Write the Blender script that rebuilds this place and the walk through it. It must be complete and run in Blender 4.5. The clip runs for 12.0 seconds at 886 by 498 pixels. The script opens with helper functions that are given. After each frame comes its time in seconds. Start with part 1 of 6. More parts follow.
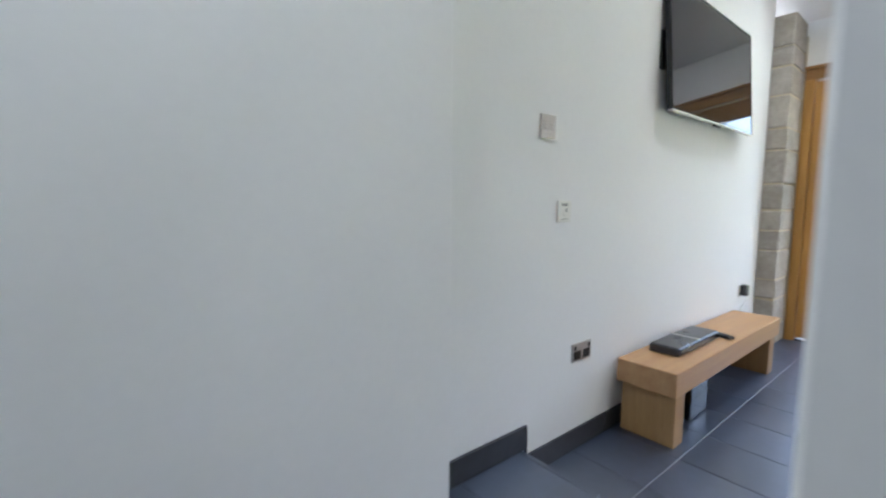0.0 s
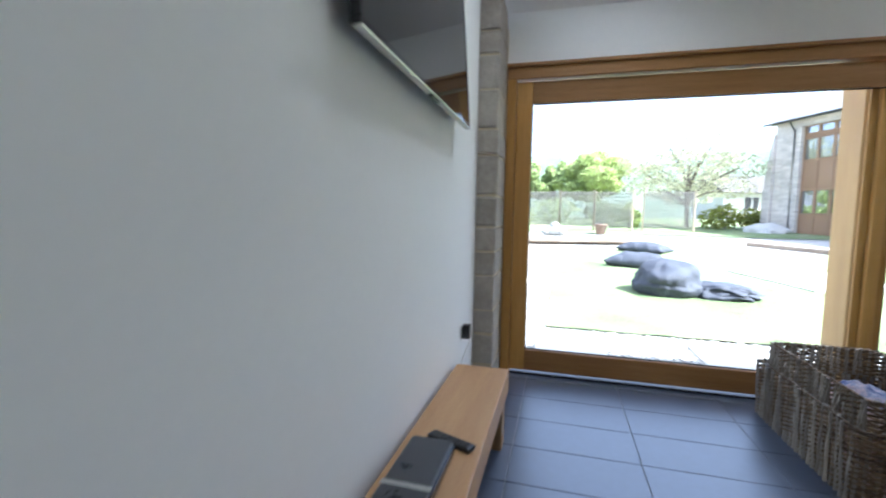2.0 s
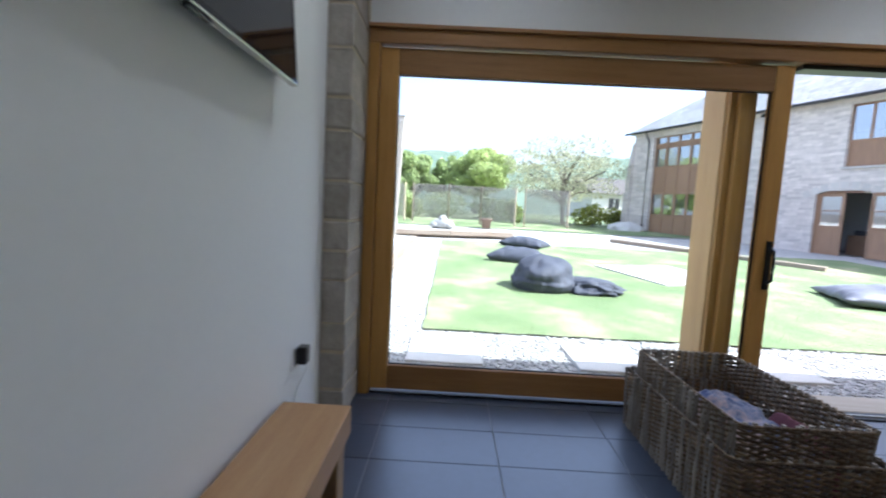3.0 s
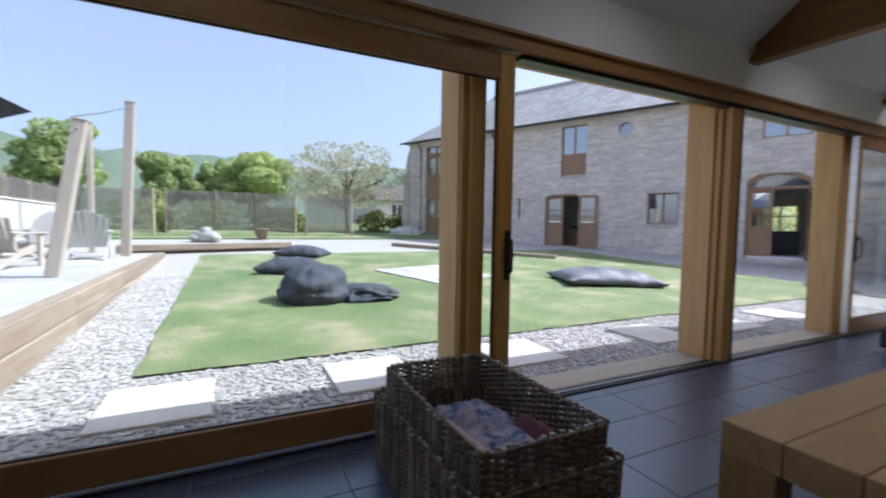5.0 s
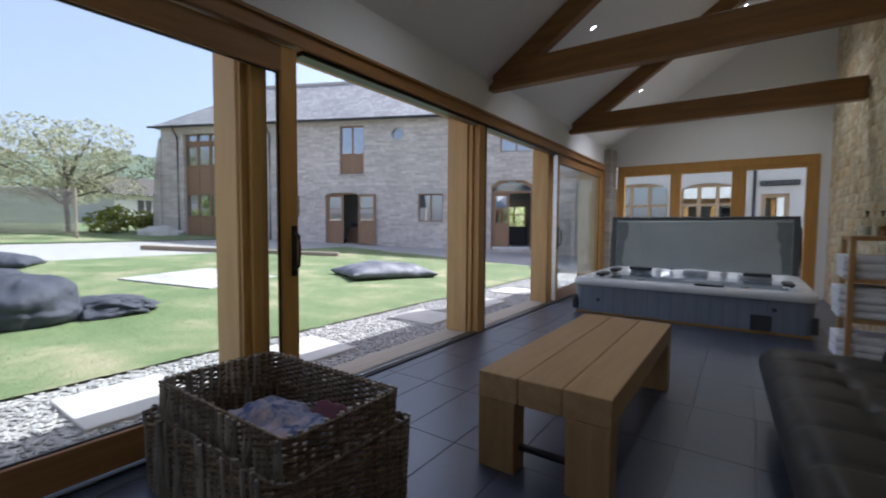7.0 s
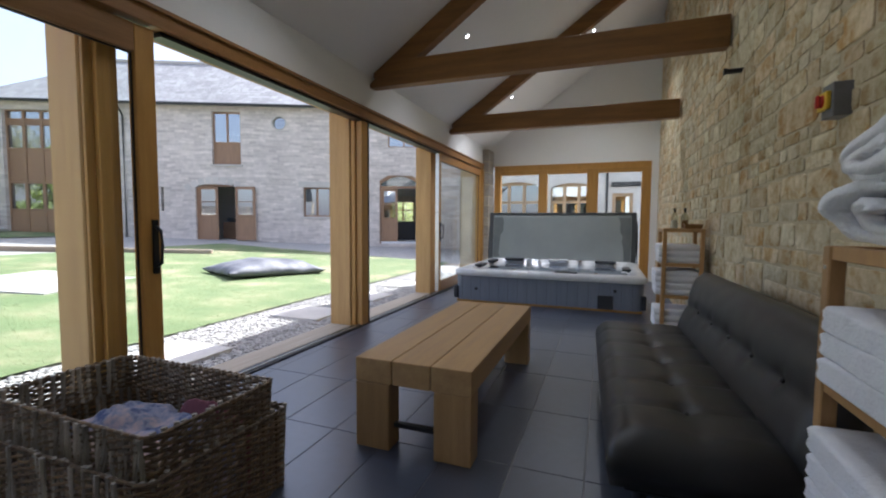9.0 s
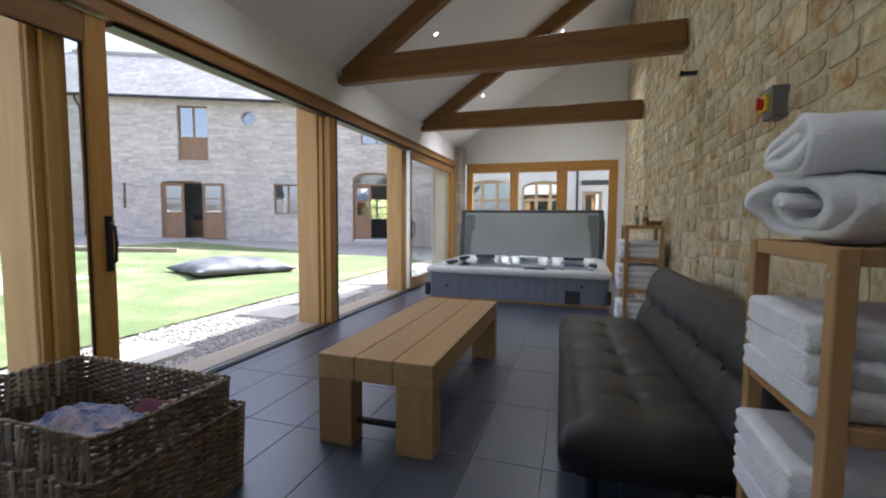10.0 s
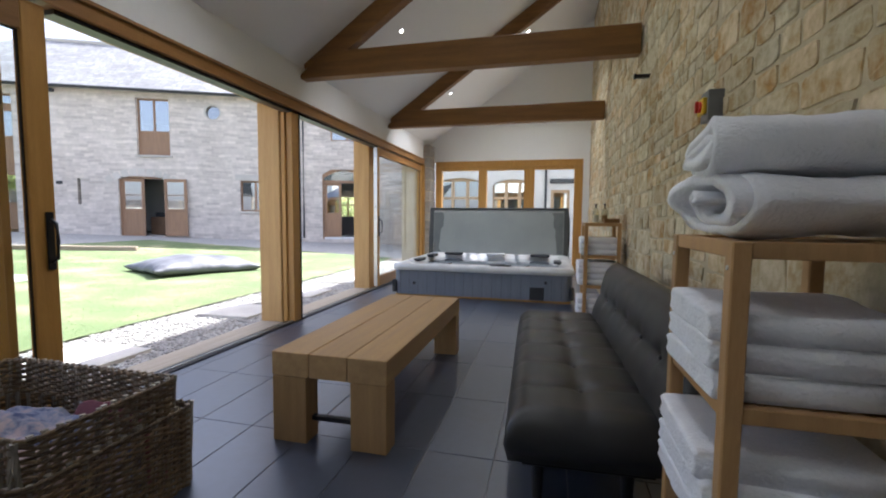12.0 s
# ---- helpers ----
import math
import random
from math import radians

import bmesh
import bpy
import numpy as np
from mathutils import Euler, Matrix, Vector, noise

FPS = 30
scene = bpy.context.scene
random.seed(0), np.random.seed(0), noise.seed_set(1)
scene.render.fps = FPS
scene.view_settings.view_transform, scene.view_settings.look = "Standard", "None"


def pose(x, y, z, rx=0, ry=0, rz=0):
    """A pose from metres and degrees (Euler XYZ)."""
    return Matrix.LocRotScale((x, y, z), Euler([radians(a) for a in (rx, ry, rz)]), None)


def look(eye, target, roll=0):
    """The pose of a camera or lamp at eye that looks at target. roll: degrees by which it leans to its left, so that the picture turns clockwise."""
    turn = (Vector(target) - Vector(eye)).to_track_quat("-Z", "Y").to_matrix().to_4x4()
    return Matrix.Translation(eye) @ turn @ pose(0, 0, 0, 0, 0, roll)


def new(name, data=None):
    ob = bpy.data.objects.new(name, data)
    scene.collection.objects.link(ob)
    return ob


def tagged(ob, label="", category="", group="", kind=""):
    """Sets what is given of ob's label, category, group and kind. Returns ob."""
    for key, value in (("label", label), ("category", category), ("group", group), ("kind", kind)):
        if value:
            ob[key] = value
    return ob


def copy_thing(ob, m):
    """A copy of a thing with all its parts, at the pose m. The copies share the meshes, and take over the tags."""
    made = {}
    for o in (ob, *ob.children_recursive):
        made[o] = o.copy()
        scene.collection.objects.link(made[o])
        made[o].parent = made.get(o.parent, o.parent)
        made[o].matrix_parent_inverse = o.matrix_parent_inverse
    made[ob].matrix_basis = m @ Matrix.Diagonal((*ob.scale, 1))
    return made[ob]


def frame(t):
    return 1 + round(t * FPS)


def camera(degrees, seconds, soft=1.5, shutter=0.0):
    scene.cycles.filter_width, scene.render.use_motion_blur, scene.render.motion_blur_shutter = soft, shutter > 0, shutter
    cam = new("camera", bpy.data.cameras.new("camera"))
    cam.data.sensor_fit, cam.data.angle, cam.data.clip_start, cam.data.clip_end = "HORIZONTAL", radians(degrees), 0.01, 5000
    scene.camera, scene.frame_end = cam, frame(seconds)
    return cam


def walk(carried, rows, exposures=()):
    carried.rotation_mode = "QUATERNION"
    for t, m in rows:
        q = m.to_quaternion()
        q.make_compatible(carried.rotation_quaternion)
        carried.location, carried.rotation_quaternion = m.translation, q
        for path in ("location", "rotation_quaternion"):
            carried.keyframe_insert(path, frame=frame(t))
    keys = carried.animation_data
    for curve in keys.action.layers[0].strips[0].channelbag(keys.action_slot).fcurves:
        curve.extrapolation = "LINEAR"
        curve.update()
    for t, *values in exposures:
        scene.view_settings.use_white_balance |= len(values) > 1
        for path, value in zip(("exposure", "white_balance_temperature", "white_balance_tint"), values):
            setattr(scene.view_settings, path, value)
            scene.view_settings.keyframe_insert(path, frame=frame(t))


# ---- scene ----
cam = camera(91.8, 12.0, soft=2.0, shutter=0.5)
PATH = [
    (0, (0.25, 0.338, 1.116), (1.504, 1.884, 0.921), 0.3),
    (0.5, (0.557, 0.602, 1.137), (2.026, 1.945, 0.939), 0.6),
    (1, (0.885, 0.837, 1.145), (2.56, 1.914, 0.958), 0.9),
    (1.5, (1.237, 0.923, 1.155), (3.074, 1.694, 0.979), 0.8),
    (2, (1.635, 0.89, 1.185), (3.559, 1.411, 1.023), 1.0),
    (2.5, (1.949, 0.827, 1.19), (3.917, 1.146, 1.033), 1.2),
    (2.7, (2.043, 0.807, 1.199), (4.026, 1.0, 1.024), 2.1),
    (4.3, (2.635, 0.369, 1.123), (4.571, -0.117, 1.006), 1.1),
    (4.5, (2.66, 0.329, 1.132), (4.564, -0.272, 1.015), 1.0),
    (5, (2.687, 0.294, 1.127), (4.478, -0.589, 1.015), 0.9),
    (5.5, (2.681, 0.306, 1.121), (4.324, -0.829, 1.014), 0.8),
    (6, (2.658, 0.331, 1.114), (4.124, -1.026, 1.012), 0.6),
    (6.5, (2.646, 0.363, 1.105), (3.952, -1.149, 1.003), 0.5),
    (7, (2.618, 0.4, 1.105), (3.767, -1.234, 0.997), 0.4),
    (7.5, (2.585, 0.431, 1.106), (3.603, -1.287, 0.994), 0.4),
    (9.3, (2.454, 0.485, 1.098), (3.123, -1.396, 0.967), 0.4),
    (9.5, (2.436, 0.482, 1.096), (3.087, -1.404, 0.963), 0.4),
    (10, (2.412, 0.483, 1.093), (3.008, -1.421, 0.956), 0.4),
    (10.5, (2.386, 0.482, 1.091), (2.946, -1.433, 0.952), 0.4),
    (11, (2.359, 0.48, 1.095), (2.887, -1.443, 0.953), 0.5),
    (11.5, (2.338, 0.484, 1.092), (2.84, -1.447, 0.948), 0.5),
    (12, (2.317, 0.48, 1.089), (2.795, -1.456, 0.943), 0.5),
]
EXPOSURES = [(0.0, 3.76, 5450, 9), (1.0, 3.64, 5300, 8), (2.0, 2.98, 5200, 9), (2.7, 2.5, 5200, 10), (4.3, 1.4, 5400, 12.5), (5.0, 1.26, 5400, 12.5), (7.0, 1.3, 5450, 12.5), (9.3, 1.92, 5650, 11), (12.0, 2.2, 5750, 11)]
walk(cam, [(t, look(eye, target, roll)) for t, eye, target, roll in PATH], EXPOSURES)

LAMPS = [(4.01, y) for y in (-6.82, -4.3, -1.8, 0.6)] + [(2.73, y) for y in (-6.8, -4.3, -1.8, 0.6)]
LAMP_W = 10.0
SLAB_Y = (0.75, -0.72, -2.17, -4.05, -5.4, -6.8)

# ---------------- world, sun ----------------
SUN_DIR = Vector((-0.18, -0.74, 0.82)).normalized()
sky_world = bpy.data.worlds.new("sky")
scene.world = sky_world
sky_world.use_nodes = True
wn = sky_world.node_tree
sky = wn.nodes.new("ShaderNodeTexSky")
sky.sky_type = "NISHITA"
sky.sun_disc = False
sky.sun_elevation = math.asin(SUN_DIR.z)
sky.sun_rotation = math.atan2(SUN_DIR.x, SUN_DIR.y)
sky.air_density = 1.0
sky.dust_density = 4.0
sky.ozone_density = 0.4
wn.nodes["Background"].inputs[1].default_value = 0.135
haze = wn.nodes.new("ShaderNodeMix")        # thin even summer haze over the blue
haze.data_type = "RGBA"
haze.inputs["Factor"].default_value = 0.48
haze.inputs["B"].default_value = (2.45, 2.25, 2.42, 1)
wn.links.new(sky.outputs[0], haze.inputs["A"])
wn.links.new(haze.outputs["Result"], wn.nodes["Background"].inputs[0])
sun = new("sun", bpy.data.lights.new("sun", "SUN"))
sun.data.energy = 3.2
sun.data.angle = radians(0.6)
sun.data.color = (1.0, 0.95, 0.87)
sun.matrix_world = look(SUN_DIR * 40, (0, 0, 0))

# ---------------- helpers ----------------
def bm_obj(name, bm, mat, parent=None, smooth=False):
    me = bpy.data.meshes.new(name)
    bm.to_mesh(me)
    bm.free()
    for m in (mat if isinstance(mat, (list, tuple)) else [mat]):
        me.materials.append(m)
    if smooth:
        me.polygons.foreach_set("use_smooth", [True] * len(me.polygons))
    ob = new(name, me)
    if parent is not None:
        ob.parent = parent
    return ob


def part(name, bm, mat, parent, label="", smooth=False):
    ob = bm_obj(name, bm, mat, parent, smooth)
    if label:
        tagged(ob, label)
    return ob


def thing(name, m, label, category, group="", kind=""):
    ob = new(name)
    ob.empty_display_size = 0.1
    ob.matrix_basis = m
    return tagged(ob, label, category, group, kind)


def structure(name, bm, mat, label="", category="", smooth=False):
    return tagged(bm_obj(name, bm, mat, None, smooth), label, category, "", "structure")


def box(bm, lo, hi, bevel=0.0, seg=1, m=None, mi=0):
    r = bmesh.ops.create_cube(bm, size=1.0)
    lo, hi = Vector(lo), Vector(hi)
    for v in r["verts"]:
        v.co = Vector((lo[i] + (v.co[i] + 0.5) * (hi[i] - lo[i]) for i in range(3)))
    fs = {f for v in r["verts"] for f in v.link_faces}
    vs = set(r["verts"])
    if bevel > 0:
        es = {e for f in fs for e in f.edges}
        out = bmesh.ops.bevel(bm, geom=list(es), offset=bevel, segments=seg, affect="EDGES", profile=0.6)
        vs = {v for v in out["verts"]} | {v for v in vs if v.is_valid}
        fs = {f for v in vs for f in v.link_faces}
    if m is not None:
        for v in vs:
            v.co = m @ v.co
    for f in fs:
        f.material_index = mi
    return vs


def boxed(lo, hi, bevel=0.0, seg=1, m=None):
    bm = bmesh.new()
    box(bm, lo, hi, bevel, seg, m)
    return bm


def tube(bm, p0, p1, r0, r1=None, seg=12, caps=True):
    p0, p1 = Vector(p0), Vector(p1)
    d = p1 - p0
    q = d.to_track_quat("Z", "Y").to_matrix().to_4x4()
    m = Matrix.Translation((p0 + p1) / 2) @ q
    return bmesh.ops.create_cone(bm, cap_ends=caps, segments=seg, radius1=r0, radius2=r0 if r1 is None else r1, depth=d.length, matrix=m)["verts"]


def tubed(p0, p1, r0, r1=None, seg=12):
    bm = bmesh.new()
    tube(bm, p0, p1, r0, r1, seg)
    return bm


def sweep(bm, pts, r, seg=6):
    """A round rod along a list of points."""
    rings = []
    for i, p in enumerate(pts):
        a = Vector(pts[max(i - 1, 0)])
        b = Vector(pts[min(i + 1, len(pts) - 1)])
        q = (b - a).to_track_quat("Z", "Y")
        rings.append([bm.verts.new(Vector(p) + q @ Vector((r * math.cos(k * math.tau / seg), r * math.sin(k * math.tau / seg), 0))) for k in range(seg)])
    for u, v in zip(rings, rings[1:]):
        for k in range(seg):
            bm.faces.new((u[k], u[(k + 1) % seg], v[(k + 1) % seg], v[k]))
    bm.faces.new(rings[0][::-1])
    bm.faces.new(rings[-1])


def prism(bm, pts, axis, a, b, mi=0):
    """An outline given in the two other axes, drawn out along axis from a to b."""
    def place(p, t):
        c = list(p)
        c.insert(axis, t)
        return bm.verts.new(c)
    one = [place(p, a) for p in pts]
    two = [place(p, b) for p in pts]
    fs = [bm.faces.new(one), bm.faces.new(two[::-1])]
    for i in range(len(pts)):
        j = (i + 1) % len(pts)
        fs.append(bm.faces.new((one[j], one[i], two[i], two[j])))
    for f in fs:
        f.material_index = mi
    bmesh.ops.recalc_face_normals(bm, faces=fs)
    return one + two


# ---------------- materials ----------------
def mat(name, base, rough=0.5, metal=0.0, spec=0.5):
    m = bpy.data.materials.new(name)
    m.use_nodes = True
    b = m.node_tree.nodes["Principled BSDF"]
    b.inputs["Base Color"].default_value = (*base, 1)
    b.inputs["Roughness"].default_value = rough
    b.inputs["Metallic"].default_value = metal
    b.inputs["Specular IOR Level"].default_value = spec
    return m


def rich(name, c1, c2, scale=4.0, rough=(0.4, 0.6), bump=0.1, fine=60.0, stretch=(1, 1, 1), metal=0.0, detail=6.0, vary=0.0, dist=0.004, spec=0.5, island=False, c3=None, coarse=0.8, hue=0.0):
    """Two-scale noise colour, roughness and relief; vary: value shift from piece to piece."""
    m = mat(name, c1, rough[0], metal, spec)
    t = m.node_tree
    n, l = t.nodes, t.links
    b = n["Principled BSDF"]
    co = n.new("ShaderNodeTexCoord")
    mp = n.new("ShaderNodeMapping")
    mp.inputs["Scale"].default_value = stretch
    l.new(co.outputs["Object"], mp.inputs[0])
    vec = mp.outputs[0]
    rnd = None
    if vary > 0:
        if island:
            rnd = n.new("ShaderNodeNewGeometry").outputs["Random Per Island"]
        else:
            rnd = n.new("ShaderNodeObjectInfo").outputs["Random"]
        add = n.new("ShaderNodeVectorMath")
        add.operation = "MULTIPLY_ADD"
        cmb = n.new("ShaderNodeCombineXYZ")
        for i in range(3):
            l.new(rnd, cmb.inputs[i])
        l.new(cmb.outputs[0], add.inputs[0])
        add.inputs[1].default_value = (13.0, 7.0, 17.0)
        l.new(vec, add.inputs[2])
        vec = add.outputs[0]
    a = n.new("ShaderNodeTexNoise")
    a.inputs["Scale"].default_value = scale
    a.inputs["Detail"].default_value = detail
    a.inputs["Roughness"].default_value = 0.6
    l.new(vec, a.inputs["Vector"])
    f = n.new("ShaderNodeTexNoise")
    f.inputs["Scale"].default_value = fine
    f.inputs["Detail"].default_value = 3.0
    l.new(vec, f.inputs["Vector"])
    ramp = n.new("ShaderNodeValToRGB")
    ramp.color_ramp.elements[0].position = 0.3
    ramp.color_ramp.elements[1].position = 0.7
    ramp.color_ramp.elements[0].color = (*c1, 1)
    ramp.color_ramp.elements[1].color = (*c2, 1)
    if c3 is not None:
        e = ramp.color_ramp.elements.new(0.5)
        e.color = (*c3, 1)
    mix = n.new("ShaderNodeMath")
    mix.operation = "MULTIPLY_ADD"
    mix.inputs[1].default_value = 0.35
    l.new(f.outputs["Fac"], mix.inputs[0])
    sc = n.new("ShaderNodeMath")
    sc.operation = "MULTIPLY_ADD"
    sc.inputs[1].default_value = coarse
    sc.inputs[2].default_value = 0.5 - 0.5 * coarse - 0.175
    l.new(a.outputs["Fac"], sc.inputs[0])
    l.new(sc.outputs[0], mix.inputs[2])
    l.new(mix.outputs[0], ramp.inputs[0])
    col = ramp.outputs[0]
    if vary > 0:
        hsv = n.new("ShaderNodeHueSaturation")
        mr = n.new("ShaderNodeMapRange")
        mr.inputs[3].default_value = 1 - vary
        mr.inputs[4].default_value = 1 + vary
        l.new(rnd, mr.inputs[0])
        l.new(mr.outputs[0], hsv.inputs["Value"])
        if hue > 0:
            fr2 = n.new("ShaderNodeMath")
            fr2.operation = "MULTIPLY"
            fr2.inputs[1].default_value = 7.31
            fr3 = n.new("ShaderNodeMath")
            fr3.operation = "FRACT"
            hr = n.new("ShaderNodeMapRange")
            hr.inputs[3].default_value, hr.inputs[4].default_value = 0.5 - hue, 0.5 + hue * 0.6
            sr = n.new("ShaderNodeMapRange")
            sr.inputs[3].default_value, sr.inputs[4].default_value = 1.12, 0.75
            l.new(rnd, fr2.inputs[0])
            l.new(fr2.outputs[0], fr3.inputs[0])
            l.new(fr3.outputs[0], hr.inputs[0])
            l.new(fr3.outputs[0], sr.inputs[0])
            l.new(hr.outputs[0], hsv.inputs["Hue"])
            l.new(sr.outputs[0], hsv.inputs["Saturation"])
        l.new(col, hsv.inputs["Color"])
        col = hsv.outputs[0]
    l.new(col, b.inputs["Base Color"])
    rr = n.new("ShaderNodeMapRange")
    rr.inputs[1].default_value, rr.inputs[2].default_value = 0.3, 0.7
    rr.inputs[3].default_value, rr.inputs[4].default_value = rough
    l.new(a.outputs["Fac"], rr.inputs[0])
    l.new(rr.outputs[0], b.inputs["Roughness"])
    if bump > 0:
        bp = n.new("ShaderNodeBump")
        bp.inputs["Strength"].default_value = bump
        bp.inputs["Distance"].default_value = dist
        l.new(mix.outputs[0], bp.inputs["Height"])
        l.new(bp.outputs[0], b.inputs["Normal"])
    return m


def glass_mat(name, tint=(1, 1, 1), rough=0.0, base=0.025):
    """A thin pane: clear, with a mirror share that grows at grazing angles."""
    m = bpy.data.materials.new(name)
    m.use_nodes = True
    n, l = m.node_tree.nodes, m.node_tree.links
    n.clear()
    out = n.new("ShaderNodeOutputMaterial")
    mx = n.new("ShaderNodeMixShader")
    tr = n.new("ShaderNodeBsdfTransparent")
    gl = n.new("ShaderNodeBsdfGlossy")
    lw = n.new("ShaderNodeLayerWeight")
    lw.inputs["Blend"].default_value = 0.5
    pw = n.new("ShaderNodeMath")
    pw.operation = "POWER"
    pw.inputs[1].default_value = 5.0
    share = n.new("ShaderNodeMath")
    share.operation = "MULTIPLY_ADD"
    share.inputs[1].default_value = 1 - base
    share.inputs[2].default_value = base
    tr.inputs[0].default_value = (*tint, 1)
    gl.inputs["Roughness"].default_value = rough
    l.new(lw.outputs["Facing"], pw.inputs[0])
    l.new(pw.outputs[0], share.inputs[0])
    l.new(share.outputs[0], mx.inputs[0])
    l.new(tr.outputs[0], mx.inputs[1])
    l.new(gl.outputs[0], mx.inputs[2])
    l.new(mx.outputs[0], out.inputs[0])
    return m


def glow(name, colour, strength):
    m = mat(name, (0, 0, 0), 0.5)
    b = m.node_tree.nodes["Principled BSDF"]
    b.inputs["Emission Color"].default_value = (*colour, 1)
    b.inputs["Emission Strength"].default_value = strength
    return m


PLASTER = rich("white_plaster", (0.84, 0.84, 0.825), (0.88, 0.88, 0.865), 1.3, (0.75, 0.9), 0.08, 40, dist=0.003)
CEILING = rich("white_ceiling_paint", (0.87, 0.87, 0.86), (0.90, 0.90, 0.89), 1.0, (0.8, 0.92), 0.06, 30, dist=0.003)
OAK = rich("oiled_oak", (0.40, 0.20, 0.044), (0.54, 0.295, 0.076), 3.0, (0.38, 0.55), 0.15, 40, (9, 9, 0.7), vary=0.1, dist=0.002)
# Horizontal oak, darker than OAK: its backlit shade is put into the colour.
OAK_Y = rich("oiled_oak_lengthwise_dark", (0.25, 0.12, 0.034), (0.37, 0.19, 0.064), 3.0, (0.36, 0.52), 0.15, 40, (9, 0.7, 9), vary=0.1, dist=0.002)
OAK_PALE = rich("pale_green_oak", (0.48, 0.275, 0.095), (0.62, 0.395, 0.16), 2.5, (0.5, 0.7), 0.2, 40, (8, 8, 0.6), vary=0.1, dist=0.003)
OAK_WORN = rich("weathered_oak", (0.36, 0.29, 0.205), (0.50, 0.43, 0.335), 3.0, (0.65, 0.85), 0.25, 40, (9, 0.6, 9), vary=0.1, dist=0.003)
BENCH_OAK = rich("bench_oak", (0.35, 0.21, 0.088), (0.50, 0.325, 0.150), 2.6, (0.42, 0.6), 0.2, 45, (8, 0.6, 8), vary=0.12, dist=0.002)
BENCH_UP = rich("bench_oak_upright", (0.33, 0.19, 0.074), (0.46, 0.29, 0.128), 2.6, (0.42, 0.6), 0.2, 45, (8, 8, 0.6), vary=0.12, dist=0.002)
TVB_OAK = rich("tv_bench_oak", (0.44, 0.24, 0.10), (0.58, 0.36, 0.17), 2.6, (0.4, 0.55), 0.15, 45, (0.6, 8, 8), vary=0.08, dist=0.002)
BEAM = rich("stained_beam", (0.15, 0.068, 0.017), (0.27, 0.132, 0.036), 2.4, (0.45, 0.65), 0.25, 40, (0.6, 8, 8), vary=0.08, dist=0.003)
SLATE = rich("slate_tile", (0.027, 0.037, 0.063), (0.048, 0.063, 0.104), 2.0, (0.335, 0.375), 0.0, 25, vary=0.10, spec=0.9)
SLATE.node_tree.nodes["Principled BSDF"].inputs["IOR"].default_value = 1.72        # sealed tiles
GROUT = rich("floor_grout", (0.26, 0.255, 0.25), (0.34, 0.335, 0.33), 8, (0.8, 0.9), 0.1)
STONE = rich("rubble_stone", (0.42, 0.275, 0.105), (0.69, 0.595, 0.42), 6.5, (0.8, 0.95), 1.0, 26, vary=0.15, dist=0.010, c3=(0.55, 0.465, 0.29), hue=0.016, coarse=1.15)
STONE_I = rich("rubble_stone_rest", (0.42, 0.275, 0.105), (0.69, 0.595, 0.42), 6.5, (0.8, 0.95), 1.0, 26, vary=0.15, dist=0.010, c3=(0.55, 0.465, 0.29), island=True, hue=0.016, coarse=1.15)
QUOIN = rich("grey_quoin_stone", (0.30, 0.27, 0.225), (0.47, 0.43, 0.37), 6.0, (0.8, 0.95), 1.0, 26, vary=0.12, dist=0.014, c3=(0.38, 0.345, 0.29))
MORTAR = rich("lime_mortar", (0.45, 0.38, 0.26), (0.60, 0.52, 0.37), 4, (0.85, 0.95), 0.8, 50, dist=0.01)
BLACK = mat("black_plastic", (0.015, 0.015, 0.017), 0.35)
DARK_METAL = mat("dark_metal", (0.03, 0.03, 0.032), 0.35, 0.6)
STEEL = rich("brushed_steel", (0.50, 0.49, 0.47), (0.60, 0.59, 0.57), 6, (0.25, 0.4), 0.05, 90, (1, 1, 14), metal=1.0)
WHITE_PLASTIC = mat("white_plastic", (0.82, 0.81, 0.76), 0.35)
GLASS = glass_mat("window_glass", (0.95, 0.97, 0.96))
GRASS = rich("lawn_grass", (0.120, 0.170, 0.060), (0.34, 0.31, 0.18), 0.9, (0.8, 0.95), 0.8, 70, dist=0.03, c3=(0.165, 0.210, 0.086), coarse=1.2)
GRAVEL = rich("pale_gravel", (0.29, 0.275, 0.25), (0.50, 0.475, 0.435), 9, (0.8, 0.95), 1.0, 48, dist=0.02)
SANDSTONE = rich("sandstone_paving", (0.50, 0.47, 0.42), (0.64, 0.61, 0.55), 2.5, (0.75, 0.9), 0.3, 40, vary=0.1, dist=0.004)
LEATHER = rich("black_leatherette", (0.012, 0.0115, 0.011), (0.020, 0.019, 0.0185), 3, (0.34, 0.44), 0.2, 220, dist=0.001, spec=0.6)
TOWEL = rich("white_towelling", (0.78, 0.79, 0.84), (0.87, 0.87, 0.91), 12, (0.9, 1.0), 1.0, 130, dist=0.010, spec=0.05)

# ---------------- large structure ----------------
XW, XE, YN, YS = 1.60, 4.84, 1.43, -8.44        # stone wall, window wall, TV wall, far gable
ZSP, SLOPE = 2.62, 0.70                          # springing of the ceiling and its rise per metre
HALL = 0.13                                      # the hall lies one step higher


def ceil_z(x):
    return ZSP + SLOPE * (XE - x)


# floor slab under the tiles, and the raised hall floor
floor = structure("floor", boxed((XW - 0.1, YS - 0.2, -0.25), (5.0, YN + 0.2, -0.005)), GROUT, "dark slate tiled floor with pale grout", "floor")
hall_floor = structure("floor_hall", boxed((-1.7, -0.6, -0.25), (1.535, YN + 0.2, HALL - 0.005)), GROUT, "dark slate tiled hall floor one step up", "floor")

